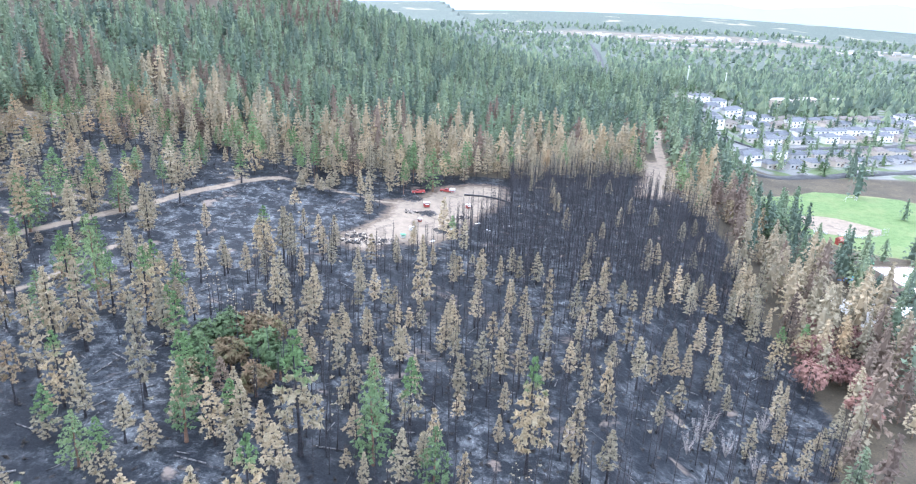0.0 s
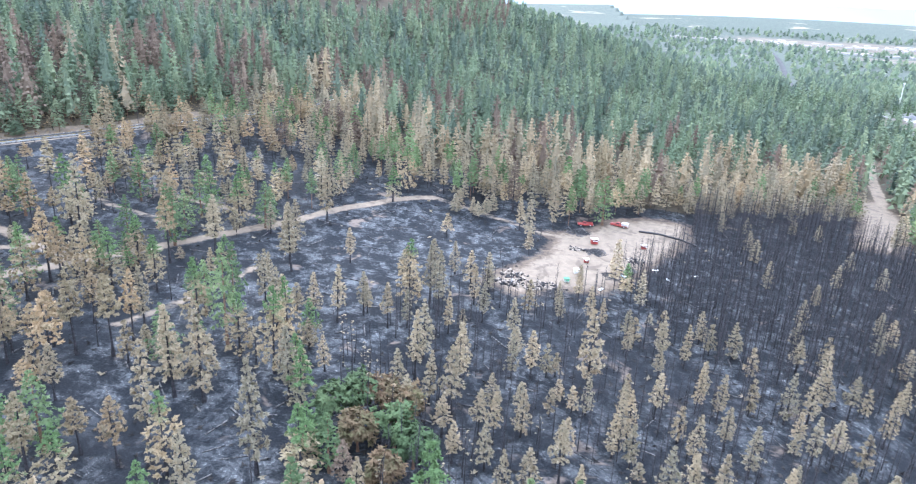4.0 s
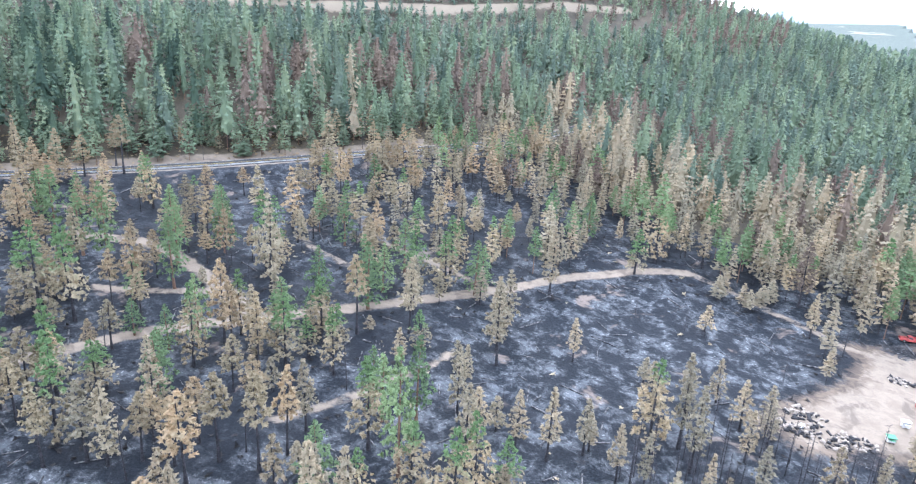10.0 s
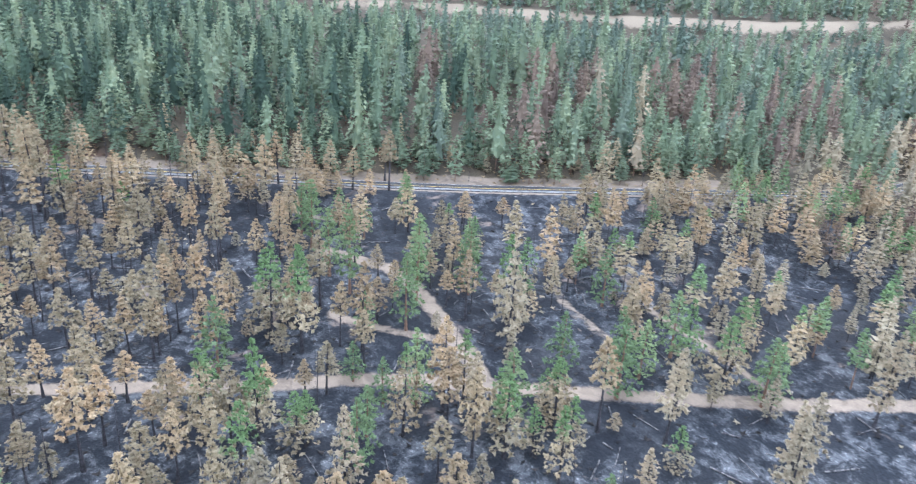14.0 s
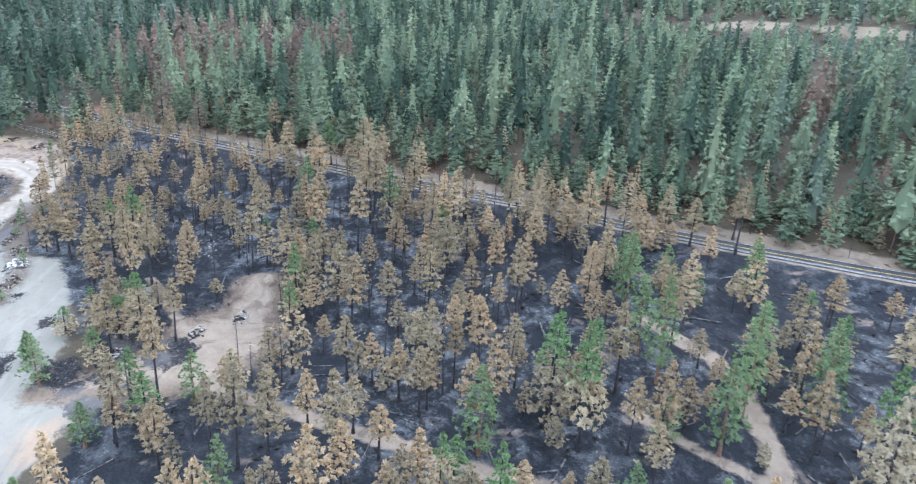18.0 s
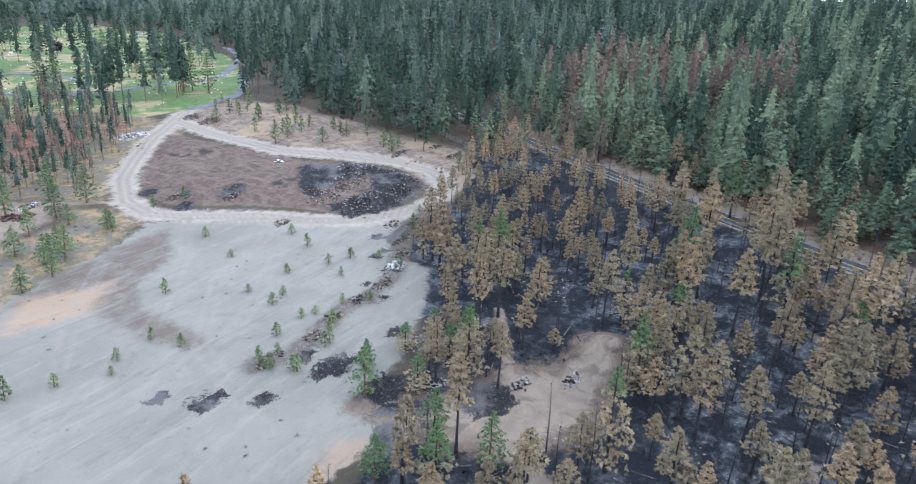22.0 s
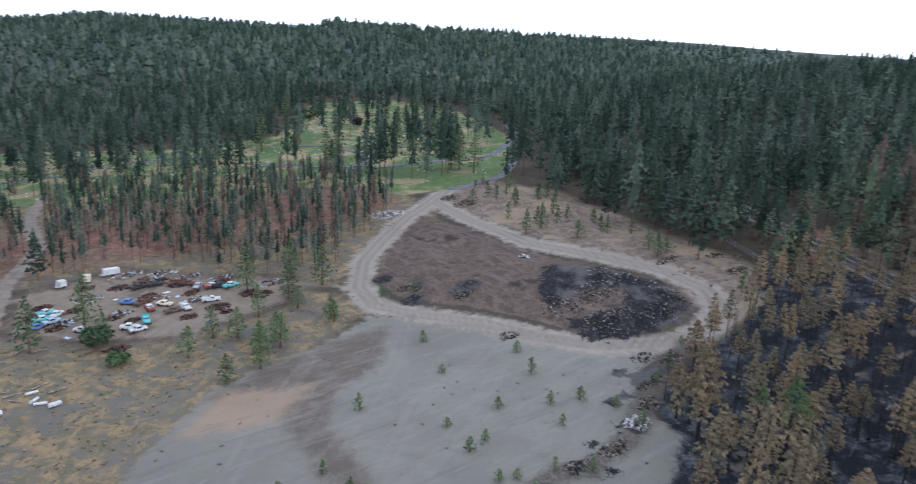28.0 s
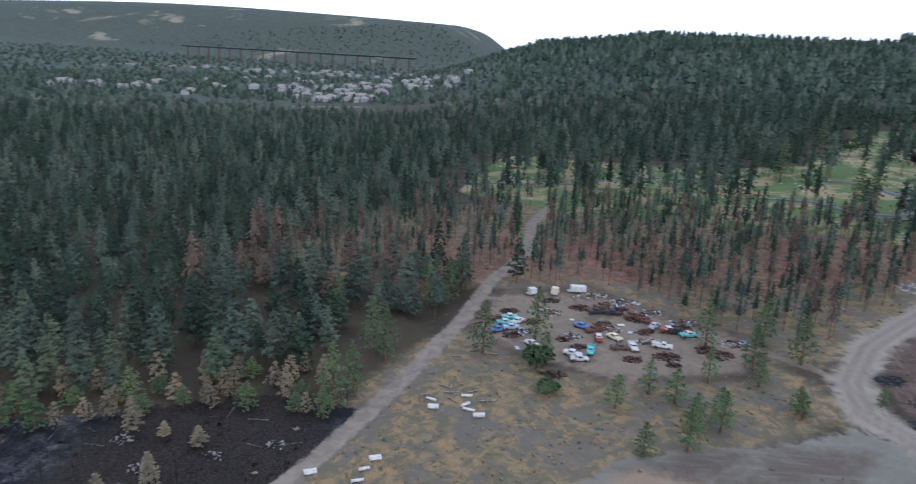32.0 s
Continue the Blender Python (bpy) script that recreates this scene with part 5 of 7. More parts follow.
def tones(x, y):
    """Which colour each tree takes: rust and tan near the fire's edge, green beyond."""
    e = -inside_by(x, y, BURN)
    c, u = clump_noise(x, y, 0.045, 2.0), rng.uniform(size=x.shape)
    kind = np.where(u < 0.55, "green", "dark").astype(object)
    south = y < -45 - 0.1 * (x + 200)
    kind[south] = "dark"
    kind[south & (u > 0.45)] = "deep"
    # western woods dimmed by giving some trees the darkest needle colour
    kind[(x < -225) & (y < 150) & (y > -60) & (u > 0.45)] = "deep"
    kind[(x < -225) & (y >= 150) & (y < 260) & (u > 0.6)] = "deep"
    edge = (e < 30) & (y > 150) & (west_of(PAVED, x, y) < 0)
    kind[edge & (u < 0.4 * (1 - e / 30) + 0.25)] = "ochre"
    kind[(e < 95) & (y > 230) & (x < 120) & (c > 0.5) & (u > 0.45)] = "rust"
    kind[(e < 60) & (y > 270) & (u > 0.88)] = "tan"
    belt = (e < 70) & (y > 250) & (x > -190) & (x < 75)
    v = rng.uniform(size=x.shape)
    kind[belt & (v < 0.62 * (1 - e / 70) + 0.16)] = "tan"
    kind[(y < -95) & (y > -180) & (x > -135) & (x < -40) & (u > 0.6)] = "rust"
    kind[(np.hypot(x + 430, y - 20) < 60) & (u > 0.35)] = "rust"
    kind[(np.hypot(x + 345, y - 5) < 24) & (u > 0.6)] = "rust"
    kind[(np.hypot(x + 300, y - 720) < 150) & (u > 0.6)] = "rust"
    kind[(np.hypot(x - 80, y - 185) < 22) & (u > 0.3)] = "rust"
    slope = (x > 40) & (y > 60) & (y < 262) & (e < 45)
    kind[slope & (v < 0.75)] = "tan"
    kind[slope & (v < 0.2)] = "rust"
    return kind


MID = [tier_pattern(500 + i, 3, 5, 3.3 + 0.2 * (i % 5), 0.08 + 0.03 * (i % 4), 72, 2, 0.95) for i in range(12)]
TALL = [tier_pattern(640 + i, 3, 5, 3.2 + 0.2 * (i % 4), 0.24 + 0.03 * (i % 4), 56, 2, 1.0) for i in range(8)]
THIN = [tier_pattern(560 + i, 2, 4, 1.7, 0.40, 32, 2, 0.85) for i in range(8)]
FAR = [tier_pattern(520 + i, 2, 5, 3.6 + 0.2 * (i % 4), 0.06, 34, 1, 1.7) for i in range(12)]
DIM = [tier_pattern(540 + i, 3, 6, 4.0, 0.04) for i in range(8)]
WORDS = {"ochre": "pines with scorched orange-brown needles at the wood's edge", "deep": "deep green conifer wood on southern slopes, painted darker for dim light on western ones", "green": "green pine wood on the slopes", "dark": "dark green fir and pine wood", "tan": "pines with scorched tan needles at the wood's edge", "rust": "pines with rust-brown needles at the wood's edge"}
for tag, pats, r0, r1, step, dens, hh, trunk in (
    ("near", MID, 0, 330, 7.6, 0.9, (11, 22), BARK), ("mid", FAR, 330, 720, 8.8, 0.92, (11, 21), None),
    ("far", DIM, 720, 1500, 12.5, 0.8, (10, 17), None), ("rim", DIM, 1500, 3300, 30.0, 0.7, (10, 17), None)):
    X, Y = woods(r0, r1, step, dens)
    kinds = tones(X, Y)
    wide = {"near": 1.0, "mid": 1.0, "far": 1.35, "rim": 2.1}[tag]
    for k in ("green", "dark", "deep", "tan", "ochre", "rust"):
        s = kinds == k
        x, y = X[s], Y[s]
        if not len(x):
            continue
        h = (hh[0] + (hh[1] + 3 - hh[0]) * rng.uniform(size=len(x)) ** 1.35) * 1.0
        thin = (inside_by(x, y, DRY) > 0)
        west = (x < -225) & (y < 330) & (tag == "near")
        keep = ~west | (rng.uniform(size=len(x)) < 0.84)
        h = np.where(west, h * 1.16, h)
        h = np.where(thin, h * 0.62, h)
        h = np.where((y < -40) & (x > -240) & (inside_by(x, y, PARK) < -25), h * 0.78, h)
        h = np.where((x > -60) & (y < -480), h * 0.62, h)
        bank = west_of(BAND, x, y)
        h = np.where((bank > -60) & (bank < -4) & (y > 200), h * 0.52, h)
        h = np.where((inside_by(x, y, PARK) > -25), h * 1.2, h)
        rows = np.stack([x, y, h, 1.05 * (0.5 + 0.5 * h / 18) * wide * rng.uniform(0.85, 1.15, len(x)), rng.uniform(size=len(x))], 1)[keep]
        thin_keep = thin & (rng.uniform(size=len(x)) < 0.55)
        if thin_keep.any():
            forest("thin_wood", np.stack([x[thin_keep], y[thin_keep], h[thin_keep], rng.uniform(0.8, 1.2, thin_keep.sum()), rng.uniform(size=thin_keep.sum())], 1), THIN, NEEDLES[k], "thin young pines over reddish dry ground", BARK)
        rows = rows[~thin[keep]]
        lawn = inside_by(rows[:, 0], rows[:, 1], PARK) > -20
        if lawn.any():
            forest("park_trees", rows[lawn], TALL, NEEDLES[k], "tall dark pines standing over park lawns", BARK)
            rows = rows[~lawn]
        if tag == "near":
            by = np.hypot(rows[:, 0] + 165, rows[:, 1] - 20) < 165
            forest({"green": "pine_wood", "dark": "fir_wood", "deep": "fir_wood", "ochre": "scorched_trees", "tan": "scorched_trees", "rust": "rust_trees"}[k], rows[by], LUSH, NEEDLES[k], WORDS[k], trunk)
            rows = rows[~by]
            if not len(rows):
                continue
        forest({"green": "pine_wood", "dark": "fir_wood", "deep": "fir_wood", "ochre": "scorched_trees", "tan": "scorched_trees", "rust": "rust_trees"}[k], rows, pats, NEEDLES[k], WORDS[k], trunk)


# ---- building blocks for things ----
def part(name, bm, material, parent, label=""):
    """Links a bmesh as one mesh object under a thing or a part."""
    me = bpy.data.meshes.new(name)
    bm.to_mesh(me)
    bm.free()
    me.materials.append(material)
    ob = new(name, me)
    ob.parent = parent
    return tagged(ob, label) if label else ob


def box(c, s, bevel=0.0, top=(1.0, 1.0), shift=(0.0, 0.0), bm=None):
    """A block at c of size s; top scales and shifts its upper face."""
    own = bmesh.new()
    bmesh.ops.create_cube(own, size=1.0)
    for v in own.verts:
        up = v.co.z > 0
        v.co = Vector((v.co.x * s[0] * (top[0] if up else 1) + (shift[0] if up else 0), v.co.y * s[1] * (top[1] if up else 1) + (shift[1] if up else 0), v.co.z * s[2]))
    if bevel:
        bmesh.ops.bevel(own, geom=own.edges[:], offset=bevel, segments=2, affect="EDGES", profile=0.6)
    bmesh.ops.translate(own, verts=own.verts, vec=c)
    if bm is None:
        return own
    tmp = bpy.data.meshes.new("tmp")
    own.to_mesh(tmp)
    own.free()
    bm.from_mesh(tmp)
    bpy.data.meshes.remove(tmp)
    return bm


def rod(a, b, r0, r1=None, sides=8, bm=None):
    """A straight round bar from a to b."""
    a, b = Vector(a), Vector(b)
    own = bmesh.new() if bm is None else bm
    got = bmesh.ops.create_cone(own, cap_ends=True, segments=sides, radius1=r0, radius2=r0 if r1 is None else r1, depth=(b - a).length)
    m = Matrix.Translation((a + b) / 2) @ (b - a).to_track_quat("Z", "Y").to_matrix().to_4x4()
    bmesh.ops.transform(own, matrix=m, verts=got["verts"])
    return own


def stand(name, x, y, turn=0.0, lift=0.0):
    top = new(name)
    top.matrix_world = pose(x, y, float(land(x, y)) + lift, 0, 0, turn)
    return top


P_WHITE = paint("white_paint", (0.50, 0.50, 0.48), 0.5, vary=0.2)
P_RED = paint("red_paint", (0.24, 0.04, 0.034), 0.45, vary=0.3)
P_TEAL = paint("teal_paint", (0.10, 0.42, 0.42), 0.5, vary=0.3)
P_BLUE = paint("blue_paint", (0.08, 0.16, 0.33), 0.5, vary=0.3)
P_PALE = paint("pale_blue_paint", (0.34, 0.42, 0.48), 0.5, vary=0.25)
P_RUST = paint("rusted_steel", (0.115, 0.056, 0.038), 0.85, vary=0.45, scale=3)
P_BLACK = paint("black_paint", (0.02, 0.02, 0.022), 0.5, vary=0.3)
P_CREAM = paint("cream_paint", (0.55, 0.48, 0.36), 0.6, vary=0.2)
P_BROWN = paint("brown_paint", (0.10, 0.065, 0.045), 0.7, vary=0.3)
P_SILVER = paint("bare_metal", (0.45, 0.46, 0.47), 0.4, 0.7, vary=0.3)
P_GREEN = paint("green_paint", (0.05, 0.18, 0.10), 0.6, vary=0.3)
RUBBER = paint("rubber", (0.02, 0.02, 0.02), 0.9, vary=0.2)
CONCRETE = paint("concrete", (0.42, 0.41, 0.39), 0.9, vary=0.2, scale=0.7)
WOODGREY = paint("grey_timber", (0.20, 0.17, 0.14), 0.9, vary=0.35, scale=2)
GLASS = Nodes("window_glass", 0.08, 0, 0.6).done((0.03, 0.04, 0.05))


def vehicle(name, x, y, turn, paint_a, label, pickup=False, wrecked=True, long=4.6, roof=None, lift=0.0):
    """A car or pickup: body, bonnet, cabin, panes, bumpers and four wheels."""
    top = stand(name, x, y, turn, lift)
    L, W = long, 1.8
    part("body", box((0, 0, 0.62), (L, W, 0.52), 0.09, (0.97, 0.92)), paint_a, top)
    part("bonnet", box((L * 0.34, 0, 0.93), (L * 0.28, W * 0.86, 0.14), 0.05, (0.9, 0.9)), paint_a, top)
    cx, cl = (-0.02 * L, 0.44 * L) if not pickup else (0.06 * L, 0.28 * L)
    cab = part("cabin", box((cx, 0, 1.16), (cl, W * 0.86, 0.62), 0.06, (0.68, 0.84)), roof or paint_a, top)
    part("windscreen", box((cx + cl * 0.44, 0, 1.17), (0.06, W * 0.66, 0.40), 0, (1, 0.86), (-0.11, 0)), GLASS, cab)
    part("rear_window", box((cx - cl * 0.44, 0, 1.17), (0.06, W * 0.66, 0.36), 0, (1, 0.86), (0.11, 0)), GLASS, cab)
    for s in (-1, 1):
        part("side_window", box((cx, s * W * 0.405, 1.18), (cl * 0.62, 0.05, 0.34), 0, (0.85, 1), (0, -s * 0.06)), GLASS, cab)
    if pickup:
        bed = bmesh.new()
        for c, d in (((-L * 0.29, W * 0.43, 1.0), (L * 0.38, 0.08, 0.42)), ((-L * 0.29, -W * 0.43, 1.0), (L * 0.38, 0.08, 0.42)), ((-L * 0.475, 0, 1.0), (0.08, W * 0.8, 0.42))):
            box(c, d, 0.02, bm=bed)
        part("bed", bed, paint_a, top)
    else:
        part("boot", box((-L * 0.38, 0, 0.92), (L * 0.2, W * 0.84, 0.14), 0.05, (0.9, 0.9)), paint_a, top)
    for s in (-1, 1):
        part("bumper", box((s * L * 0.5, 0, 0.5), (0.12, W * 0.94, 0.18), 0.03), P_SILVER if not wrecked else P_RUST, top)
    for sx in (-0.31, 0.31):
        for sy in (-1, 1):
            wheel = part("wheel", rod((sx * L, sy * 0.74, 0.33), (sx * L, sy * 0.94, 0.33), 0.33, sides=14), RUBBER, top)
            part("rim", rod((sx * L, sy * 0.90, 0.33), (sx * L, sy * 0.955, 0.33), 0.19, sides=10), P_RUST if wrecked else P_SILVER, wheel)
    return tagged(top, label, "car" if not pickup else "pickup truck", "vehicles in the scrapyard" if wrecked else "")


# ---- the dirt yard ----
truck = vehicle("fire_pickup", -13, 272.6, 168, P_RED, "red brush-fire pickup with white rear box parked on dirt", True, False, 6.2)
tank = part("equipment_box", box((-2.0, 0, 1.2), (2.1, 1.9, 0.85), 0.05), P_WHITE, truck, "white equipment box")
for yy in (-0.96, 0.96):
    part("locker_door", box((-2.0, yy, 1.2), (1.7, 0.03, 0.6), 0.01), P_SILVER, tank)
part("light_bar", box((0.35, 0, 1.54), (0.25, 1.2, 0.12), 0.03), P_RED, truck)
second = vehicle("red_pickup", -24.5, 268.5, 195, P_RED, "red pickup half hidden under a green pine", True, False, 5.4)


def kiosk(x, y, turn, w, d, h, wall_mat, roof_mat, label):
    top = stand("small_shed", x, y, turn)
    for s in (-1, 1):
        part("side_wall", box((s * w / 2, 0, h / 2 + 0.2), (0.1, d, h), 0.01), wall_mat, top)
    part("back_wall", box((0, d / 2, h / 2 + 0.2), (w - 0.11, 0.1, h), 0.01), wall_mat, top)
    front = part("front_wall", box((0, -d / 2, h * 0.3 + 0.2), (w - 0.11, 0.1, h * 0.6), 0.01), wall_mat, top)
    part("shutter", box((0, -d / 2 - 0.35, h * 0.72 + 0.2), (w * 0.8, 0.7, 0.05), 0.01), roof_mat, front)
    part("roof", box((0, -0.1, h + 0.27), (w + 0.4, d + 0.45, 0.1), 0.03), roof_mat, top)
    for sx in (-1, 1):
        part("skid", box((sx * w * 0.35, 0, 0.1), (0.2, d + 0.3, 0.2), 0.02), WOODGREY, top)
    return tagged(top, label, "shed", "sheds on the dirt yard")


kiosk(-20, 254, 20, 2.0, 1.6, 1.6, P_RED, P_WHITE, "red wooden shed with a white roof on bare dirt")
kiosk(-21, 238, 15, 1.3, 1.0, 1.1, P_RED, P_WHITE, "small red shed with a white roof beside a burnt ring")
kiosk(-4, 256, 30, 1.4, 1.1, 1.2, P_RED, P_WHITE, "small red shed with a white roof at the yard's edge")
kiosk(-23, 228, 25, 1.3, 1.0, 1.2, P_WHITE, P_WHITE, "small white shed on bare dirt")
kiosk(-25, 220.5, 20, 1.3, 1.2, 1.0, P_WHITE, P_GREEN, "small white shed with a green roof on bare dirt")
kiosk(-9, 231, 50, 1.2, 1.2, 1.2, P_BLACK, P_PALE, "small dark shed with a pale blue roof among burnt shrubs")


def sheet(x, y, turn, w, d, mat, label):
    top = stand("metal_sheet", x, y, turn, 0.12)
    part("panel", box((0, 0, 0.02), (w, d, 0.06), 0.01, (1, 1)), mat, top)
    part("bent_edge", box((w * 0.48, 0, 0.1), (0.06, d, 0.18), 0.01), mat, top)
    tagged(top, label, "metal sheet", "fallen metal sheets")


for x, y, a in ((0, 241, 20), (-15, 221, 70), (4, 236, 130), (12, 243, 15), (-40, 214, 80)):
    sheet(x, y, a, 1.8, 0.9, P_WHITE if a != 80 else P_SILVER, "pale metal sheet lying on burnt ground")

pipe = stand("drain_pipe", 0, 270)
pm = pipe.matrix_world.inverted()
for (ax, ay), (bx, by) in (((-6, 271), (1, 272)), ((1.1, 272), (8, 270)), ((8.1, 270), (14, 266))):
    part("pipe_length", rod(pm @ Vector((ax, ay, float(land(ax, ay)) + 0.3)), pm @ Vector((bx, by, float(land(bx, by)) + 0.3)), 0.34, sides=10), P_BLACK, pipe)
tagged(pipe, "black plastic drain pipe lying along the yard's edge", "pipe")

# ---- the scrapyard ----
BOARD = paint("bleached_boards", (0.26, 0.22, 0.18), 0.9, vary=0.4, scale=2)
WRECKS = [  # x, y, turn, pickup, paint, word
    (-141.5, -99.5, 20, 0, P_TEAL, "teal"), (-140.5, -96.3, 15, 0, P_TEAL, "teal"), (-142.5, -93.6, 200, 0, P_PALE, "pale blue"), (-139.0, -92.2, 30, 0, P_BLUE, "dark blue"), (-138.6, -98.5, 10, 0, P_RUST, "rusted"), (-143.8, -97.0, 60, 0, P_WHITE, "white"),
    (-158.3, -79.5, 160, 0, P_WHITE, "white"), (-162.5, -81.2, 85, 1, P_TEAL, "teal"), (-159.8, -76.8, 10, 0, P_SILVER, "silver"),
    (-164.6, -88.6, 95, 0, P_RED, "faded red"), (-163.6, -93.6, 30, 1, P_RUST, "rusted"), (-160.5, -95.5, 150, 0, P_BLUE, "dark blue"), (-168.5, -89.4, 135, 0, P_CREAM, "cream"),
    (-169.4, -83.6, 10, 0, P_BROWN, "brown"), (-172.6, -84.2, 100, 1, P_WHITE, "white"), (-179.4, -84.8, 170, 1, P_WHITE, "white"), (-183.6, -91.8, 165, 0, P_BLACK, "black"), (-186.0, -90.0, 20, 0, P_TEAL, "teal"),
    (-164.4, -104.8, 15, 0, P_BLACK, "black"), (-168.8, -104.0, 170, 0, P_BLACK, "black"), (-173.4, -102.0, 20, 0, P_RUST, "rusted"), (-176.4, -99.0, 140, 1, P_RUST, "rusted"), (-178.5, -95.3, 60, 0, P_SILVER, "grey"), (-181.6, -93.0, 15, 0, P_RED, "faded red"), (-166.0, -108.5, 35, 1, P_BROWN, "brown"), (-148.5, -84.5, 140, 0, P_WHITE, "white"),
]
for x, y, a, pk, mat, word in WRECKS:
    vehicle("scrap_pickup" if pk else "scrap_car", x, y, a, mat, word + " scrap " + ("pickup" if pk else "car") + " abandoned on bare dirt", bool(pk), True, 4.9 if pk else 4.4, P_WHITE if (word in ("teal", "faded red") and not pk) else None)


def camper(x, y, turn, mat, w, label):
    top = stand("broken_trailer", x, y, turn)
    part("shell", box((0, 0, 1.25), (w, 2.1, 1.7), 0.15, (0.94, 0.9)), mat, top)
    part("torn_panel", box((w * 0.55, 0.2, 0.5), (1.2, 1.9, 0.08), 0.02, (1, 1)), P_SILVER, top)
    for s in (-0.2, 0.25):
        part("window", box((s * w, -1.02, 1.5), (0.8, 0.1, 0.5), 0.01), GLASS, top)
    for s in (-1, 1):
        part("wheel", rod((0, s * 0.85, 0.3), (0, s * 1.05, 0.3), 0.3, sides=12), RUBBER, top)
    part("drawbar", rod((-w / 2, 0, 0.45), (-w / 2 - 1.1, 0, 0.4), 0.05), P_RUST, top)
    tagged(top, label, "trailer", "broken trailers")


camper(-159.5, -118.5, 10, P_WHITE, 4.6, "broken white trailer with torn metal panels")
camper(-153.0, -117.0, 80, P_CREAM, 2.4, "small cream trailer at the wood's edge")
camper(-146.5, -115.8, 30, P_WHITE, 2.2, "small white trailer beside the dirt road")
for x, y, a, w, d, m in ((-170.5, -97.5, 15, 1.9, 1.3, P_WHITE), (-172.5, -93.0, 70, 1.8, 0.9, P_PALE), (-150.5, -112.0, 10, 1.6, 1.0, P_SILVER), (-176.0, -72.0, 40, 1.4, 1.0, P_BLUE), (-158.0, -100.0, 30, 1.3, 1.0, P_WHITE), (-145.0, -83.0, 120, 2.0, 1.0, P_PALE)):
    sheet(x, y, a, w, d, m, "bent metal sheet lying in the scrapyard")


def drum(x, y, turn, r, ln, mat, label, pair=False):
    top = stand("tank", x, y, turn)
    for k, off in enumerate((-r * 1.02, r * 1.02) if pair else (0.0,)):
        t = part("barrel", rod((-ln / 2, off, r), (ln / 2, off, r), r, sides=16), mat, top)
        for s in (-0.3, 0.3):
            part("hoop", rod((s * ln - 0.05, off, r), (s * ln + 0.05, off, r), r * 1.04, sides=16), P_SILVER, t)
    tagged(top, label, "tank", "white tanks in dry grass")


for x, y, a, r, ln, pr in ((-130, -53, 10, 0.36, 2.2, 1), (-140, -49.6, 15, 0.5, 2.3, 0), (-136.6, -54, 50, 0.32, 2.2, 0), (-137.6, -52, 170, 0.3, 2.4, 0), (-129, -56, 165, 0.28, 2.2, 0), (-136.4, -57.6, 10, 0.3, 2.3, 0), (-123, -34, 25, 0.34, 2.2, 1), (-122, -30.5, 35, 0.3, 2.0, 0), (-121.8, -27, 28, 0.3, 2.2, 0), (-112.4, -29.0, 30, 0.34, 2.3, 1)):
    drum(x, y, a, r, ln, P_WHITE, "pair of white metal tanks lying in dry grass" if pr else "white metal tank lying in dry grass", bool(pr))


def log(x, y, turn, ln, r, mat, label, name="log", lift=0.0):
    top = stand(name, x, y, turn, lift)
    part("trunk", rod((-ln / 2, 0, r), (ln / 2, 0, r * 0.9), r, r * 0.75, 9), mat, top)
    part("stub", rod((ln * 0.1, 0, r), (ln * 0.16, 0.5, r * 2.2), r * 0.3, r * 0.15, 6), mat, top)
    tagged(top, label, "log", "logs in dry grass")


for x, y, a, ln in ((-133, -59, 10, 3.5), (-138, -60, 30, 4.0), (-131, -61.5, 160, 3.2), (-141, -56, 15, 3.6), (-133.5, -56, 140, 2.8), (-127.5, -58, 20, 2.5), (-139, -79, 10, 3.4), (-135, -80.5, 40, 3.0), (-131, -76, 20, 2.4)):
    log(x, y, a, ln, 0.2, WOODGREY, "weathered grey log lying in dry grass")


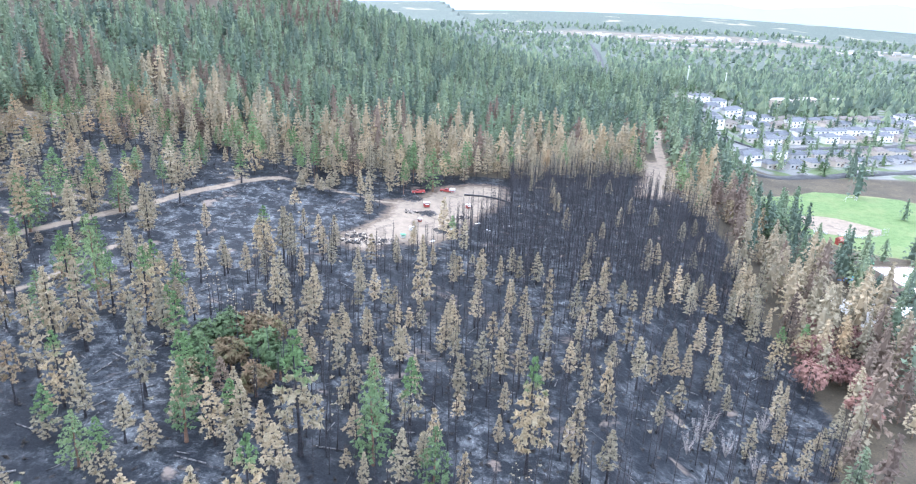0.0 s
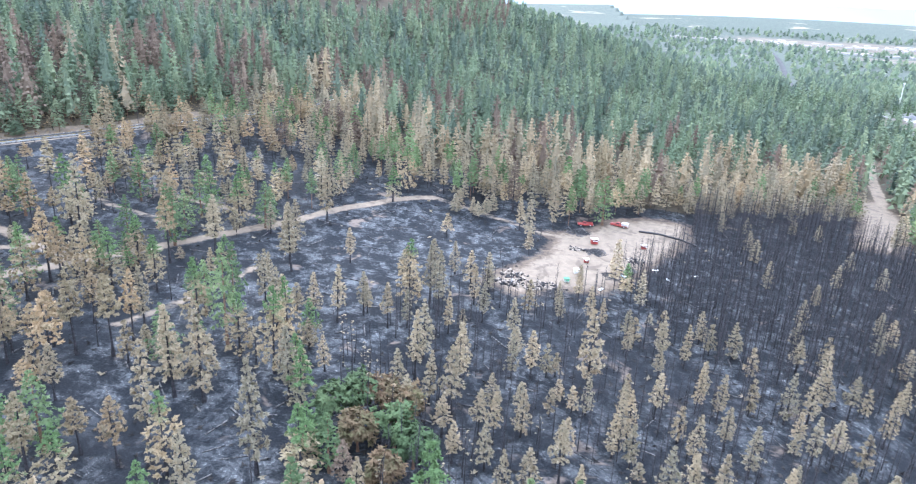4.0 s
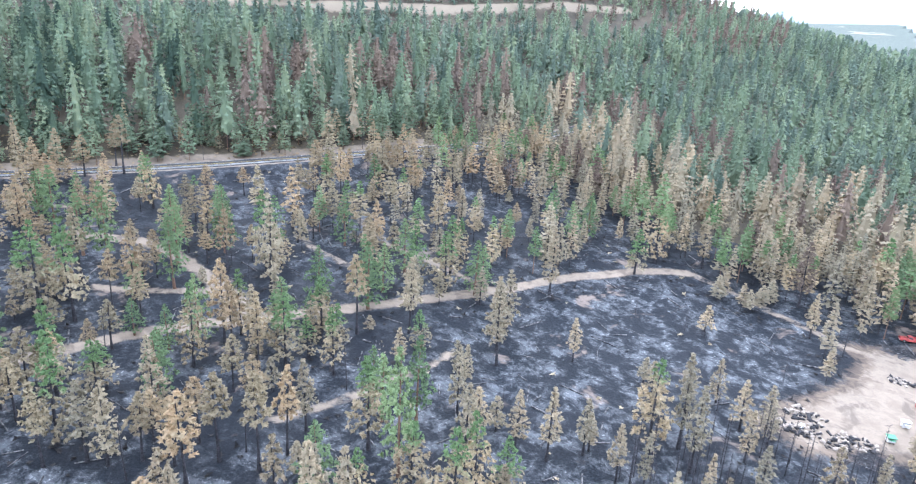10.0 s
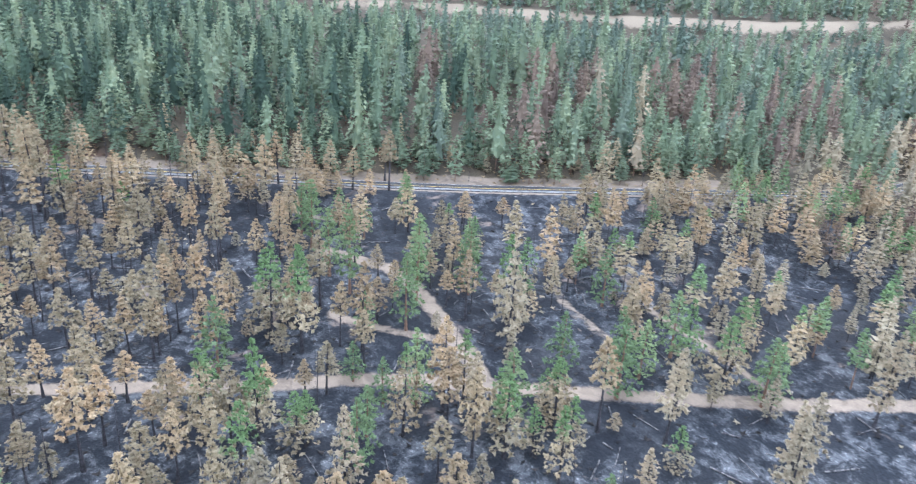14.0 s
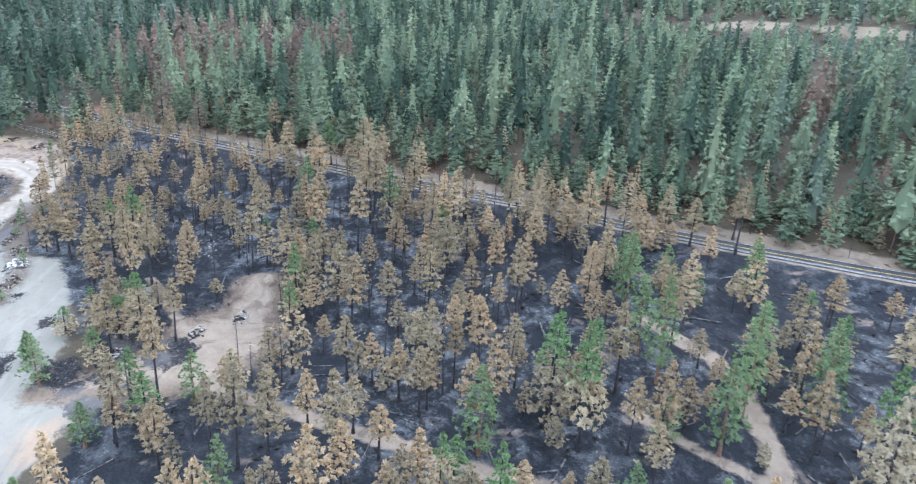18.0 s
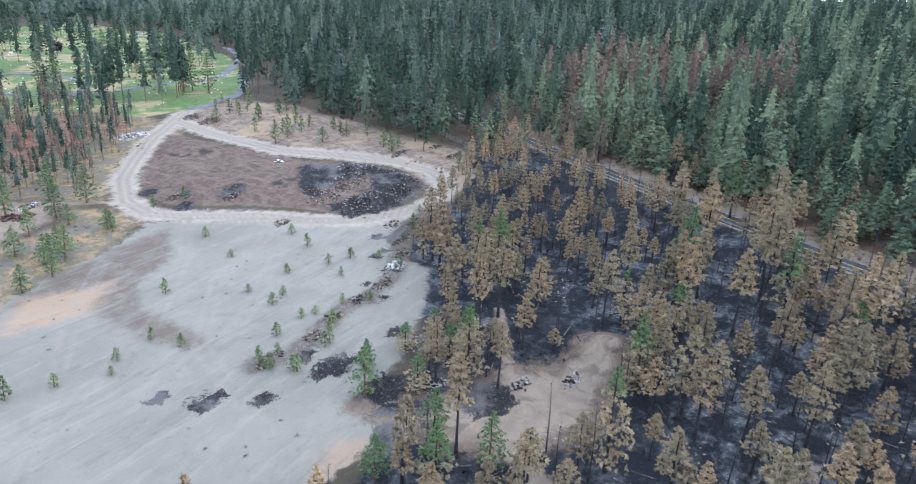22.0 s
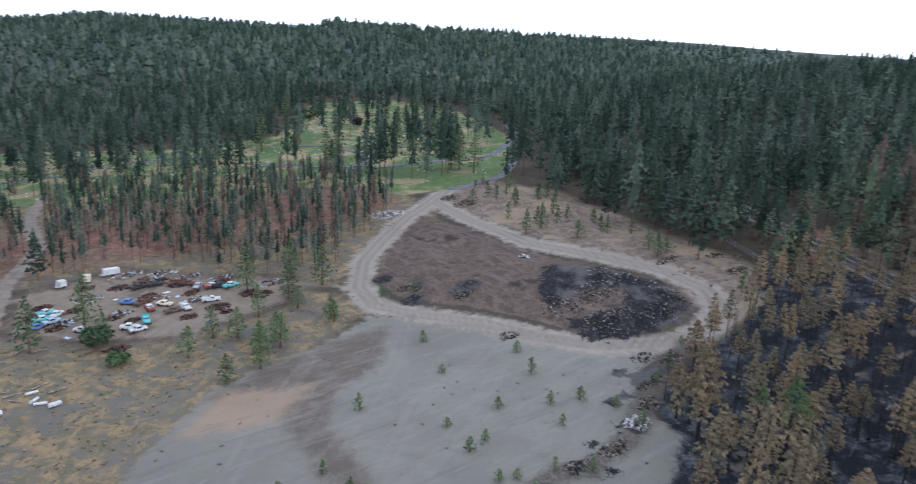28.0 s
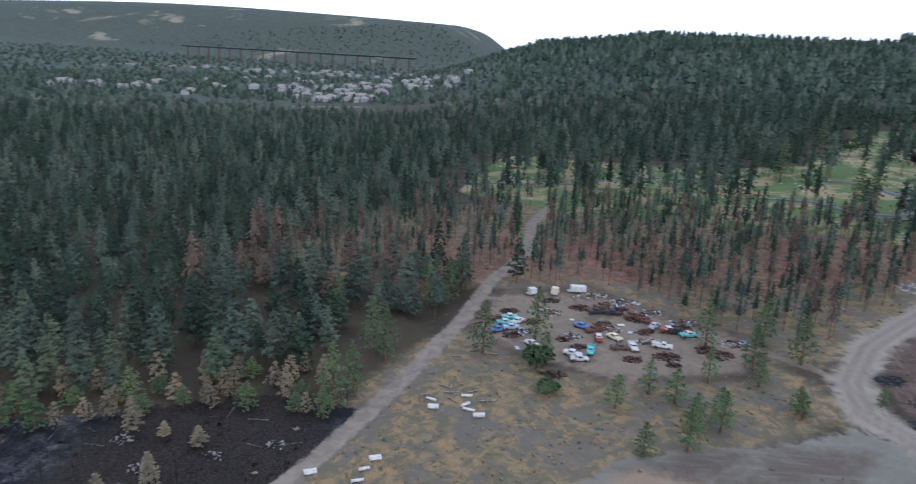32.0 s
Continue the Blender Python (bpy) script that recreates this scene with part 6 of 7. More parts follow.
def heap(name, x, y, rx, ry, n, mats, label, size=0.7, tall=1.0, seed=1, category="debris heap"):
    """A loose heap: a core of rubble and broken pieces, joined by material."""
    r = random.Random(seed)
    top = stand(name, x, y)
    for k, mat in enumerate(mats):
        vs, fs = [], []
        spots = [(r.uniform(0, 6.28), math.sqrt(r.random())) for i in range(n // len(mats))]
        spots = [(rx * q * math.cos(a), ry * q * math.sin(a), q) for a, q in spots]
        level = land(np.array([x + q[0] for q in spots]), np.array([y + q[1] for q in spots])) - float(land(x, y))
        for (px, py, q), pz in zip(spots, level):
            pz = float(pz) + tall * (1 - q) * r.uniform(0.2, 1.0)
            s = size * r.uniform(0.4, 1.3)
            e = Euler((r.uniform(-0.6, 0.6), r.uniform(-0.6, 0.6), r.uniform(0, 6.28))).to_matrix()
            dims = (s * r.uniform(0.5, 1.6), s * r.uniform(0.2, 0.6), s * r.uniform(0.15, 0.5))
            b = len(vs)
            for cx in (-0.5, 0.5):
                for cy in (-0.5, 0.5):
                    for cz in (-0.5, 0.5):
                        v = e @ Vector((cx * dims[0] * r.uniform(0.7, 1.2), cy * dims[1] * r.uniform(0.7, 1.2), cz * dims[2]))
                        vs.append((v.x + px, v.y + py, v.z + pz))
            fs += [(b, b + 1, b + 3, b + 2), (b + 4, b + 6, b + 7, b + 5), (b, b + 4, b + 5, b + 1), (b + 2, b + 3, b + 7, b + 6), (b, b + 2, b + 6, b + 4), (b + 1, b + 5, b + 7, b + 3)]
        ob = link_mesh("rubble", np.array(vs), np.array(fs), [mat], parent=top)
        tagged(ob, kind="stuff")
    tagged(top, label, category, name.replace("_", " ") + "s")


COAL = paint("charred_wood", (0.022, 0.021, 0.022), 0.9, vary=0.5, scale=3)
STONE = paint("grey_stone", (0.24, 0.225, 0.21), 0.95, vary=0.3, scale=1.2)
EARTH = paint("brown_earth", (0.10, 0.075, 0.058), 0.95, vary=0.4, scale=1.5)
for i, (x, y, rx, ry, n) in enumerate(((-252, 9, 4, 2, 90), (-243, 12, 3.6, 2, 80), (-236, 17, 3.2, 2, 80), (-220, 24, 3.4, 1.6, 80), (-212, 24, 2.8, 1.4, 60), (-203, 25, 3.0, 1.3, 60), (-194, 27, 2.6, 1.3, 50), (-184, 25, 3.4, 2.0, 90), (-249, 4, 3, 2, 60), (-232, -22, 2.6, 2.0, 60), (-236, -48, 2.6, 2.0, 70), (-226, -62, 2.4, 2.0, 60))):
    heap("debris_heap", x, y, rx, ry, n, (COAL, EARTH, WOODGREY), "low ridge of dark earth and broken wood beside gravel", 0.6, 0.6, 10 + i)
for i, (x, y, rx, ry, n) in enumerate(((-262, -24, 7, 5, 240), (-254, -12, 8, 5, 260), (-272, -28, 7, 8, 260), (-276, -14, 5, 6, 180), (-250, -24, 5, 6, 160), (-266, -7, 6, 4, 160))):
    heap("debris_heap", x, y, rx, ry, n, (COAL, STONE, COAL, EARTH), "heap of charred wood, grey ash and dark earth", 0.55, 0.5, 24 + i)
for i, (x, y, rx, ry, n) in enumerate(((-296, -30, 4, 2, 60), (-303, -12, 4, 2.4, 70), (-309, -24, 3, 2, 50), (-298, 0, 3.5, 2, 60), (-314, -8, 3, 2, 50))):
    heap("debris_heap", x, y, rx, ry, n, (COAL, EARTH), "burnt wood and black soil on bare ground", 0.7, 0.4, 170 + i)
for i, (x, y, rx, ry) in enumerate(((-282, -116, 5, 3.2), (-281, -125, 4, 3))):
    heap("soil_heap", x, y, rx, ry, 110, (EARTH, WOODGREY), "pushed-up heap of pale brown soil beside the track", 0.9, 1.8, 180 + i, "soil heap")
heap("rubble_heap", -229, 21, 3.0, 2.4, 90, (STONE, CONCRETE), "heap of grey broken stone and concrete on the gravel lot", 0.8, 0.8, 40, "rubble heap")
heap("rubble_heap", -252, -122, 7, 4, 180, (CONCRETE, STONE), "heap of pale broken concrete beside the dirt track", 1.1, 1.0, 41, "rubble heap")
for i, (x, y, rx, n) in enumerate(((-180, -80, 3.2, 120), (-189, -83, 2.8, 90), (-154, -70, 3.0, 100), (-175, -101, 3.0, 90), (-181, -76, 1.8, 50), (-170, -106, 3.2, 100), (-143, -90, 2.4, 60), (-160, -108, 3.0, 90), (-152, -112, 2.6, 80), (-176, -93, 2.2, 60), (-185, -95, 2.6, 70), (-166, -98, 2.4, 60), (-156, -88, 2.0, 50), (-148, -98, 2.6, 70), (-192, -80, 3.0, 80), (-141, -104, 2.6, 80), (-172, -78, 2.4, 70), (-160, -84, 2.0, 50))):
    heap("scrap_heap", x, y, rx, rx * 0.7, n, (P_RUST, COAL), "low heap of rusty scrap metal and dark branches", 0.8, 0.8, 60 + i, "scrap heap")
for i, (x, y, rx, ry) in enumerate(((-163, -116, 5, 2), (-171, -111, 5, 2.4), (-178, -104, 4.5, 2.4), (-186, -98, 4, 2.2), (-141, -97, 4, 4), (-145, -92, 3, 2.4), (-158, -90, 3, 2), (-176, -88, 3, 2), (-152, -104, 4, 2.4), (-168, -95, 3, 2), (-196, -86, 4, 2.4))):
    heap("junk_heap", x, y, rx, ry, 60, (P_RUST, P_BROWN, P_PALE, COAL, P_SILVER), "scattered junk and broken metal parts on bare dirt", 0.75, 0.5, 210 + i, "junk heap")
heap("scrap_heap", -266, -59, 1.8, 1.4, 50, (P_WHITE, COAL), "pale crumpled metal scrap on dark earth", 0.9, 0.8, 80, "scrap heap")
for i, (x, y, rx, ry) in enumerate(((-40, 218, 4, 3), (-35, 213, 5, 2.5), (-30, 216, 4, 2), (-25, 247, 2.5, 1.5), (-6, 245, 3, 2), (-10, 236, 3, 2), (-42, 212, 4, 2))):
    heap("board_heap", x, y, rx, ry, 60, (BOARD, COAL), "scattered bleached boards and burnt wood on dirt", 1.2, 0.3, 120 + i, "boards")
for i, (x, y) in enumerate(((-212, 76), (-205, 69), (-196, 56), (-92, -32), (-81, -26), (-102, -37), (-72, -34))):
    heap("burnt_heap", x, y, 2.6, 1.6, 50, (COAL, STONE), "burnt debris with pale ash on blackened ground", 0.7, 0.5, 90 + i)

# ---- guard rail along the paved road ----
rail = stand("guard_rail", -262, 172)
rm = rail.matrix_world.inverted()
line = []
for k in range(3, len(PAVED) - 1):
    (ax, ay), (bx, by) = PAVED[k], PAVED[k + 1]
    n = max(1, round(math.hypot(bx - ax, by - ay) / 4.0))
    nx, ny = (by - ay) / math.hypot(bx - ax, by - ay), -(bx - ax) / math.hypot(bx - ax, by - ay)
    for i in range(n):
        u = i / n
        x, y = ax + (bx - ax) * u + nx * 4.4, ay + (by - ay) * u + ny * 4.4
        line.append((x, y, float(land(x, y)) + 0.22))
post_me = None
for x, y, z in line:
    p = new("post", post_me) if post_me else part("post", box((0, 0, 0.3), (0.16, 0.16, 0.95), 0.01), WOODGREY, rail)
    post_me = p.data
    p.parent = rail
    p.matrix_basis = rm @ Matrix.Translation((x, y, z))
rb = bmesh.new()
prev = None
for x, y, z in line:
    q = [rb.verts.new(rm @ Vector((x, y, z + h))) for h in (0.42, 0.72)] + [rb.verts.new(rm @ Vector((x + 0.05, y, z + h))) for h in (0.72, 0.42)]
    if prev:
        for i in range(4):
            rb.faces.new((prev[i], prev[(i + 1) % 4], q[(i + 1) % 4], q[i]))
    prev = q
part("beam", rb, P_SILVER, rail)
tagged(rail, "grey steel guard rail on timber posts beside the road", "guard rail", kind="structure")


# ---- wire fence where the burn meets the cleared ground ----
wire = stand("wire_fence", *FENCE[0])
wm = wire.matrix_world.inverted()
feet = []
for (ax, ay), (bx, by) in zip(FENCE, FENCE[1:]):
    n = max(1, round(math.hypot(bx - ax, by - ay) / 3.0))
    feet += [(ax + (bx - ax) * i / n, ay + (by - ay) * i / n) for i in range(n)]
feet = [Vector((x, y, float(land(x, y)))) for x, y in feet + FENCE[-1:]]
post_me = None
for p in feet:
    q = new("post", post_me) if post_me else part("post", rod((0, 0, -0.3), (0, 0, 1.9), 0.06, sides=6), P_SILVER, wire)
    post_me = q.data
    q.parent = wire
    q.matrix_basis = wm @ Matrix.Translation(p)
for h in (0.5, 1.15, 1.8):
    strand = bmesh.new()
    for p, q in zip(feet, feet[1:]):
        rod(wm @ (p + Vector((0, 0, h))), wm @ (q + Vector((0, 0, h))), 0.035, sides=4, bm=strand)
    part("strand", strand, P_SILVER, wire)
tagged(wire, "grey steel wire fence along blackened ground", "fence", kind="structure")

# ---- the school and its field ----
BRICK = paint("tan_brick", (0.25, 0.20, 0.17), 0.9, vary=0.2, scale=0.5)
BRICK_BAND = paint("dark_brick", (0.14, 0.11, 0.10), 0.9, vary=0.2, scale=0.5)
ROOF_W = paint("white_roof", (0.62, 0.62, 0.60), 0.8, vary=0.12, scale=0.2)


def wing(x, y, turn, w, d, h, label, windows):
    top = stand("school_building", x, y, turn)
    walls = part("wall", box((0, 0, h / 2 - 1), (w, d, h + 2), 0.03), BRICK, top)
    for z in (h * 0.35, h * 0.7):
        part("brick_band", box((0, 0, z), (w + 0.1, d + 0.1, 0.5), 0), BRICK_BAND, walls)
    part("roof", box((0, 0, h + 0.1), (w - 0.5, d - 0.5, 0.2), 0), ROOF_W, top)
    for s in (-1, 1):
        part("parapet", box((0, s * (d / 2 - 0.1), h + 0.3), (w, 0.24, 0.6), 0.02), BRICK, top)
        part("parapet", box((s * (w / 2 - 0.1), 0, h + 0.3), (0.24, d - 0.45, 0.6), 0.02), BRICK, top)
    for i in range(windows):
        for z in (1.9, h * 0.62):
            px = -d / 2 + (i + 0.7) * d / (windows + 0.4)
            win = part("window", box((-w / 2 - 0.03, px, z), (0.12, 1.5, 1.3), 0.01), GLASS, top)
            part("sill", box((-w / 2 - 0.1, px, z - 0.72), (0.22, 1.7, 0.1), 0), CONCRETE, win)
    for i in range(3):
        part("roof_unit", box((w * (i - 1) * 0.28, d * 0.1, h + 0.7), (2.2, 1.6, 1.0), 0.05), P_SILVER, top)
    tagged(top, label, "school building", "school buildings")


wing(168, 240, 6, 34, 26, 8.0, "two-storey tan brick school with a flat white roof", 6)
wing(152, 204, 6, 28, 24, 7.0, "tan brick school wing with a flat white roof", 5)
plaza = stand("plaza", 141, 228)
for i in range(3):
    for j in range(4):
        part("slab", box((-9 + i * 6.0, -12 + j * 6.0, 0.12), (5.9, 5.9, 0.5), 0.02), CONCRETE, plaza)
tagged(plaza, "pale concrete plaza beside the school", "pavement", kind="structure")
tagged(ribbon("school_path", [(136, 279), (144, 277), (151, 276), (161, 268), (166, 258)], 3.6, 0.3, ASPHALT), "dark asphalt path beside the school", "path", kind="structure")

play = stand("playground", 146, 254)
for sx in (-2, 2):
    for sy in (-1.5, 1.5):
        part("post", rod((sx, sy, 0), (sx, sy, 3.4), 0.09), P_BLUE, play)
part("deck", box((0, 0, 1.6), (4.2, 3.2, 0.15), 0.02), P_BLUE, play)
part("canopy", box((0, 0, 3.6), (4.8, 3.8, 0.9), 0.05, (0.2, 0.2)), P_TEAL, play)
part("slide", box((3.6, 0, 0.9), (3.2, 0.9, 0.12), 0.03, (1, 1), (0, 0)), P_RED, play, "red plastic slide")
part("slide", box((-3.4, 1.0, 0.8), (2.8, 0.8, 0.12), 0.03), P_BLUE, play)
part("climbing_wall", box((0, -1.8, 1.2), (2.6, 0.12, 1.8), 0.02), P_TEAL, play)
tagged(play, "blue and teal playground frame with a red slide", "playground")

shed = stand("field_shed", 165, 302, 20)
part("wall", box((0, 0, 1.3), (4.2, 3.4, 2.8), 0.03), P_RED, shed)
part("roof", box((0, 0, 3.2), (4.8, 4.0, 1.2), 0.02, (1.0, 0.06)), paint("red_roof", (0.30, 0.09, 0.08), 0.8), shed)
part("door", box((0.8, -1.72, 1.1), (1.1, 0.08, 2.1), 0.01), P_WHITE, shed, "white door")
tagged(shed, "small dark red shed with white door beside the field", "shed")
crate = stand("container", 163, 274, 70)
part("body", box((0, 0, 1.3), (5.0, 2.4, 2.6), 0.04), P_GREEN, crate)
part("door", box((2.53, 0, 1.3), (0.08, 2.2, 2.4), 0.01), P_WHITE, crate)
tagged(crate, "green storage container with white end doors", "container")
goal = stand("goal", 207, 379, 15)
for a, b in (((-3.6, 0, 0), (-3.6, 0, 2.4)), ((3.6, 0, 0), (3.6, 0, 2.4)), ((-3.6, 0, 2.4), (3.6, 0, 2.4)), ((-3.6, 0, 2.4), (-3.6, 1.8, 0)), ((3.6, 0, 2.4), (3.6, 1.8, 0))):
    part("bar", rod(a, b, 0.09), P_WHITE, goal)
tagged(goal, "white football goal frame on green grass", "goal")
for x, y, a in ((162, 316, -15), (179, 311, -5), (172, 313, -5)):
    seats = stand("bench_stand", x, y, a)
    for i in range(3):
        part("plank", box((0, i * 0.7, 0.45 + i * 0.35), (6.4, 0.35, 0.06), 0.01), P_SILVER, seats)
    for sx in (-2.6, 0, 2.6):
        part("frame", box((sx, 0.6, 0.5), (0.1, 1.7, 1.0), 0, (1, 0.4), (0, 0.4)), P_SILVER, seats)
    tagged(seats, "grey metal bench stand beside the ball diamond", "bleachers", "bench stands")
fence = stand("backstop_fence", 190, 318, 30)
for i in range(6):
    part("post", rod((-7.5 + i * 3, 0, 0), (-7.5 + i * 3, 0, 3.2), 0.05), P_SILVER, fence)
for z in (0.2, 1.7, 3.2):
    part("rail", rod((-7.5, 0, z), (7.5, 0, z), 0.035, sides=6), P_SILVER, fence)
tagged(fence, "grey steel backstop fence behind the ball diamond", "fence")

# ---- the town on the eastern bench ----
SIDING = [paint("siding_" + n, c, 0.8, vary=0.1, scale=0.4) for n, c in (("cream", (0.42, 0.38, 0.33)), ("grey", (0.30, 0.30, 0.30)), ("tan", (0.33, 0.29, 0.24)), ("white", (0.50, 0.49, 0.47)))]
SHINGLE = [paint("shingles_" + n, c, 0.9, vary=0.25, scale=0.8) for n, c in (("grey", (0.085, 0.09, 0.10)), ("blue", (0.07, 0.076, 0.086)), ("brown", (0.11, 0.095, 0.085)), ("pale", (0.25, 0.23, 0.215)))]


def house_pattern(wall, roof, w, d, h, name="house", storeys=1, label=""):
    top = new(name)
    part("wall", box((0, 0, h / 2 - 1), (w, d, h + 2), 0.02), wall, top)
    part("roof", box((0, 0, h + 1.1), (w + 1.0, d + 1.0, 2.2), 0.02, (0.62, 0.05)), roof, top)
    part("porch_roof", box((w * 0.28, -d / 2 - 1.2, 2.9), (w * 0.34, 2.6, 0.5), 0.02, (0.9, 0.5)), roof, top)
    part("garage_door", box((w * 0.28, -d / 2 - 0.04, 1.15), (w * 0.26, 0.1, 2.2), 0), SIDING[3], top)
    part("door", box((-w * 0.05, -d / 2 - 0.04, 1.05), (1.0, 0.1, 2.1), 0), P_BROWN, top)
    n = max(2, int(w / 4))
    for s in range(storeys):
        for i in range(n):
            for side in (-1, 1):
                if side < 0 and s == 0 and i == n - 1:
                    continue
                part("window", box((-w / 2 + (i + 0.6) * w / (n + 0.2), side * (d / 2 + 0.03), 1.6 + 2.8 * s), (1.5, 0.1, 1.2), 0), GLASS, top)
    return tagged(top, label, "house" if storeys < 3 else "apartment building", "houses in the town" if storeys < 3 else "apartment buildings in the town")


HOMES = [house_pattern(SIDING[0], SHINGLE[0], 14, 11, 3.4, label="single-storey cream house with a grey shingle roof"), house_pattern(SIDING[1], SHINGLE[1], 13, 10, 3.4, label="single-storey grey house with a slate-blue roof"),
         house_pattern(SIDING[3], SHINGLE[0], 15, 11, 5.6, storeys=2, label="two-storey white house with a grey roof"), house_pattern(SIDING[2], SHINGLE[2], 12, 11, 3.6, label="single-storey tan house with a brown roof")]
FLATS = [house_pattern(SIDING[0], SHINGLE[3], 26, 15, 8.8, "apartment_building", 3, "three-storey cream apartment building with a pale roof"), house_pattern(SIDING[2], SHINGLE[3], 24, 14, 8.8, "apartment_building", 3, "three-storey tan apartment building with a pale roof")]
rt = random.Random(5)
u, v = Vector((0.94, 0.34)), Vector((-0.34, 0.94))
for j in range(13):
    for i in range(20):
        p = Vector((175, 455)) + u * (i * 19 + (j % 2) * 5) + v * (j * (24 if j < 8 else 34))
        if inside_by(p.x, p.y, TOWN) < 8 or (j < 8 and j % 3 == 2) or rt.random() < 0.05:
            continue
        if j >= 8:
            if i % 2:
                continue
            pat, turn = FLATS[rt.randrange(2)], 20
        else:
            pat, turn = HOMES[rt.randrange(4)], 20 + (180 if j % 2 else 0)
        copy_thing(pat, pose(p.x, p.y, float(land(p.x, p.y)), 0, 0, turn + rt.uniform(-4, 4)))
for pat in HOMES + FLATS:
    for o in (*pat.children_recursive, pat):
        bpy.data.objects.remove(o)
for j in (2, 5, 8):
    a = Vector((160, 455)) + v * (j * 24 - 2)
    b = a + u * 330
    tagged(ribbon("street", [(a.x, a.y), ((a.x + b.x) / 2, (a.y + b.y) / 2), (b.x, b.y)], 8, 0.35, ASPHALT), "grey asphalt street between houses", "street", kind="structure")
tagged(ribbon("highway", HIGHWAY, 10, 1.2, ASPHALT), "long straight grey highway through woods", "road", kind="structure")
tagged(ribbon("street", [(140, 420), (215, 440), (300, 470), (420, 520)], 9, 0.4, ASPHALT), "grey asphalt street below the school field", "street", kind="structure")


def tall_pole(x, y, h):
    top = stand("mast", x, y)
    part("shaft", rod((0, 0, 0), (0, 0, h), 0.5, 0.3, 10), P_WHITE, top)
    part("head", box((0, 0, h + 0.4), (1.6, 0.5, 0.9), 0.05), P_WHITE, top)
    tagged(top, "tall white mast above the town's roofs", "mast", "masts")


tall_pole(210, 742, 24), tall_pole(262, 780, 24)


def far_houses(name, n, places, label, seed, size=(9, 16)):
    """Many small houses too far off to tell apart."""
    r = random.Random(seed)
    sets = {0: ([], []), 1: ([], [])}
    for _ in range(n):
        cx, cy, rx, ry = places[r.randrange(len(places))]
        x, y = cx + rx * r.uniform(-1, 1), cy + ry * r.uniform(-1, 1)
        z, w, d, h, a = float(land(x, y)), r.uniform(*size), r.uniform(6, 9), r.uniform(3, 5), r.uniform(0, 3.1)
        c, s = math.cos(a), math.sin(a)
        def put(px, py, pz):
            return (x + px * c - py * s, y + px * s + py * c, z + pz)
        vs, fs = sets[0]
        b = len(vs)
        vs += [put(px, py, pz) for pz in (-3, h) for px, py in ((-w / 2, -d / 2), (w / 2, -d / 2), (w / 2, d / 2), (-w / 2, d / 2))]
        fs += [(b, b + 1, b + 5, b + 4), (b + 1, b + 2, b + 6, b + 5), (b + 2, b + 3, b + 7, b + 6), (b + 3, b, b + 4, b + 7)]
        vs, fs = sets[1]
        b = len(vs)
        vs += [put(px, py, h) for px, py in ((-w * 0.54, -d * 0.56), (w * 0.54, -d * 0.56), (w * 0.54, d * 0.56), (-w * 0.54, d * 0.56))] + [put(-w * 0.4, 0, h + 3), put(w * 0.4, 0, h + 3)]
        fs += [(b, b + 1, b + 5, b + 4), (b + 2, b + 3, b + 4, b + 5), (b + 1, b + 2, b + 5, b + 5), (b + 3, b, b + 4, b + 4)]
    for k, mat in ((0, SIDING[1]), (1, SHINGLE[3])):
        vs, fs = sets[k]
        me = bpy.data.meshes.new(name)
        me.from_pydata(vs, [], [tuple(dict.fromkeys(f)) for f in fs])
        me.materials.append(mat)
        tagged(new(name if k == 0 else name + "_roofs", me), label if k == 0 else "roofs of " + label, "houses", kind="stuff")


far_houses("valley_houses", 150, ((250, 2900, 250, 60), (650, 2850, 260, 70), (1100, 2850, 220, 80), (1250, 2400, 150, 90), (700, 2500, 200, 50)), "pale far houses across the valley", 3, (18, 40))
far_houses("south_houses", 170, ((320, -1120, 160, 120), (190, -1030, 120, 110), (90, -940, 90, 90), (150, -800, 60, 50), (480, -900, 150, 120), (500, -1500, 250, 60), (250, -1700, 250, 60), (-250, -1560, 300, 40)), "pale far houses among dark woods", 4, (8, 15))

# ---- the viaduct ----
via = stand("viaduct", 730, -2068)
vm = via.matrix_world.inverted()
a, b, zt = Vector((1153, -2159)), Vector((308, -1977)), 50.5
mid = (a + b) / 2
run = (b - a).length
tilt = math.degrees(math.atan2(b.y - a.y, b.x - a.x))
dk = part("deck", box((0, 0, 0), (run, 9, 4.2), 0.1), P_BLACK, via)
dk.matrix_basis = vm @ pose(mid.x, mid.y, zt, 0, 0, tilt)
for i in range(20):
    q = a + (b - a) * ((i + 0.5) / 20)
    g = float(land(q.x, q.y))
    p = part("pier", box((0, 0, (zt - g) / 2 - 2), (3.0, 6.0, zt - g), 0.05, (0.7, 0.8)), P_BROWN, via)
    p.matrix_basis = vm @ pose(q.x, q.y, g, 0, 0, tilt)
tagged(via, "long dark railway viaduct on concrete piers over woods", "bridge", kind="structure")

# ---- the park lawns ----
PARKWAY = paint("worn_asphalt", (0.105, 0.11, 0.118), 0.9, vary=0.2, scale=0.3)
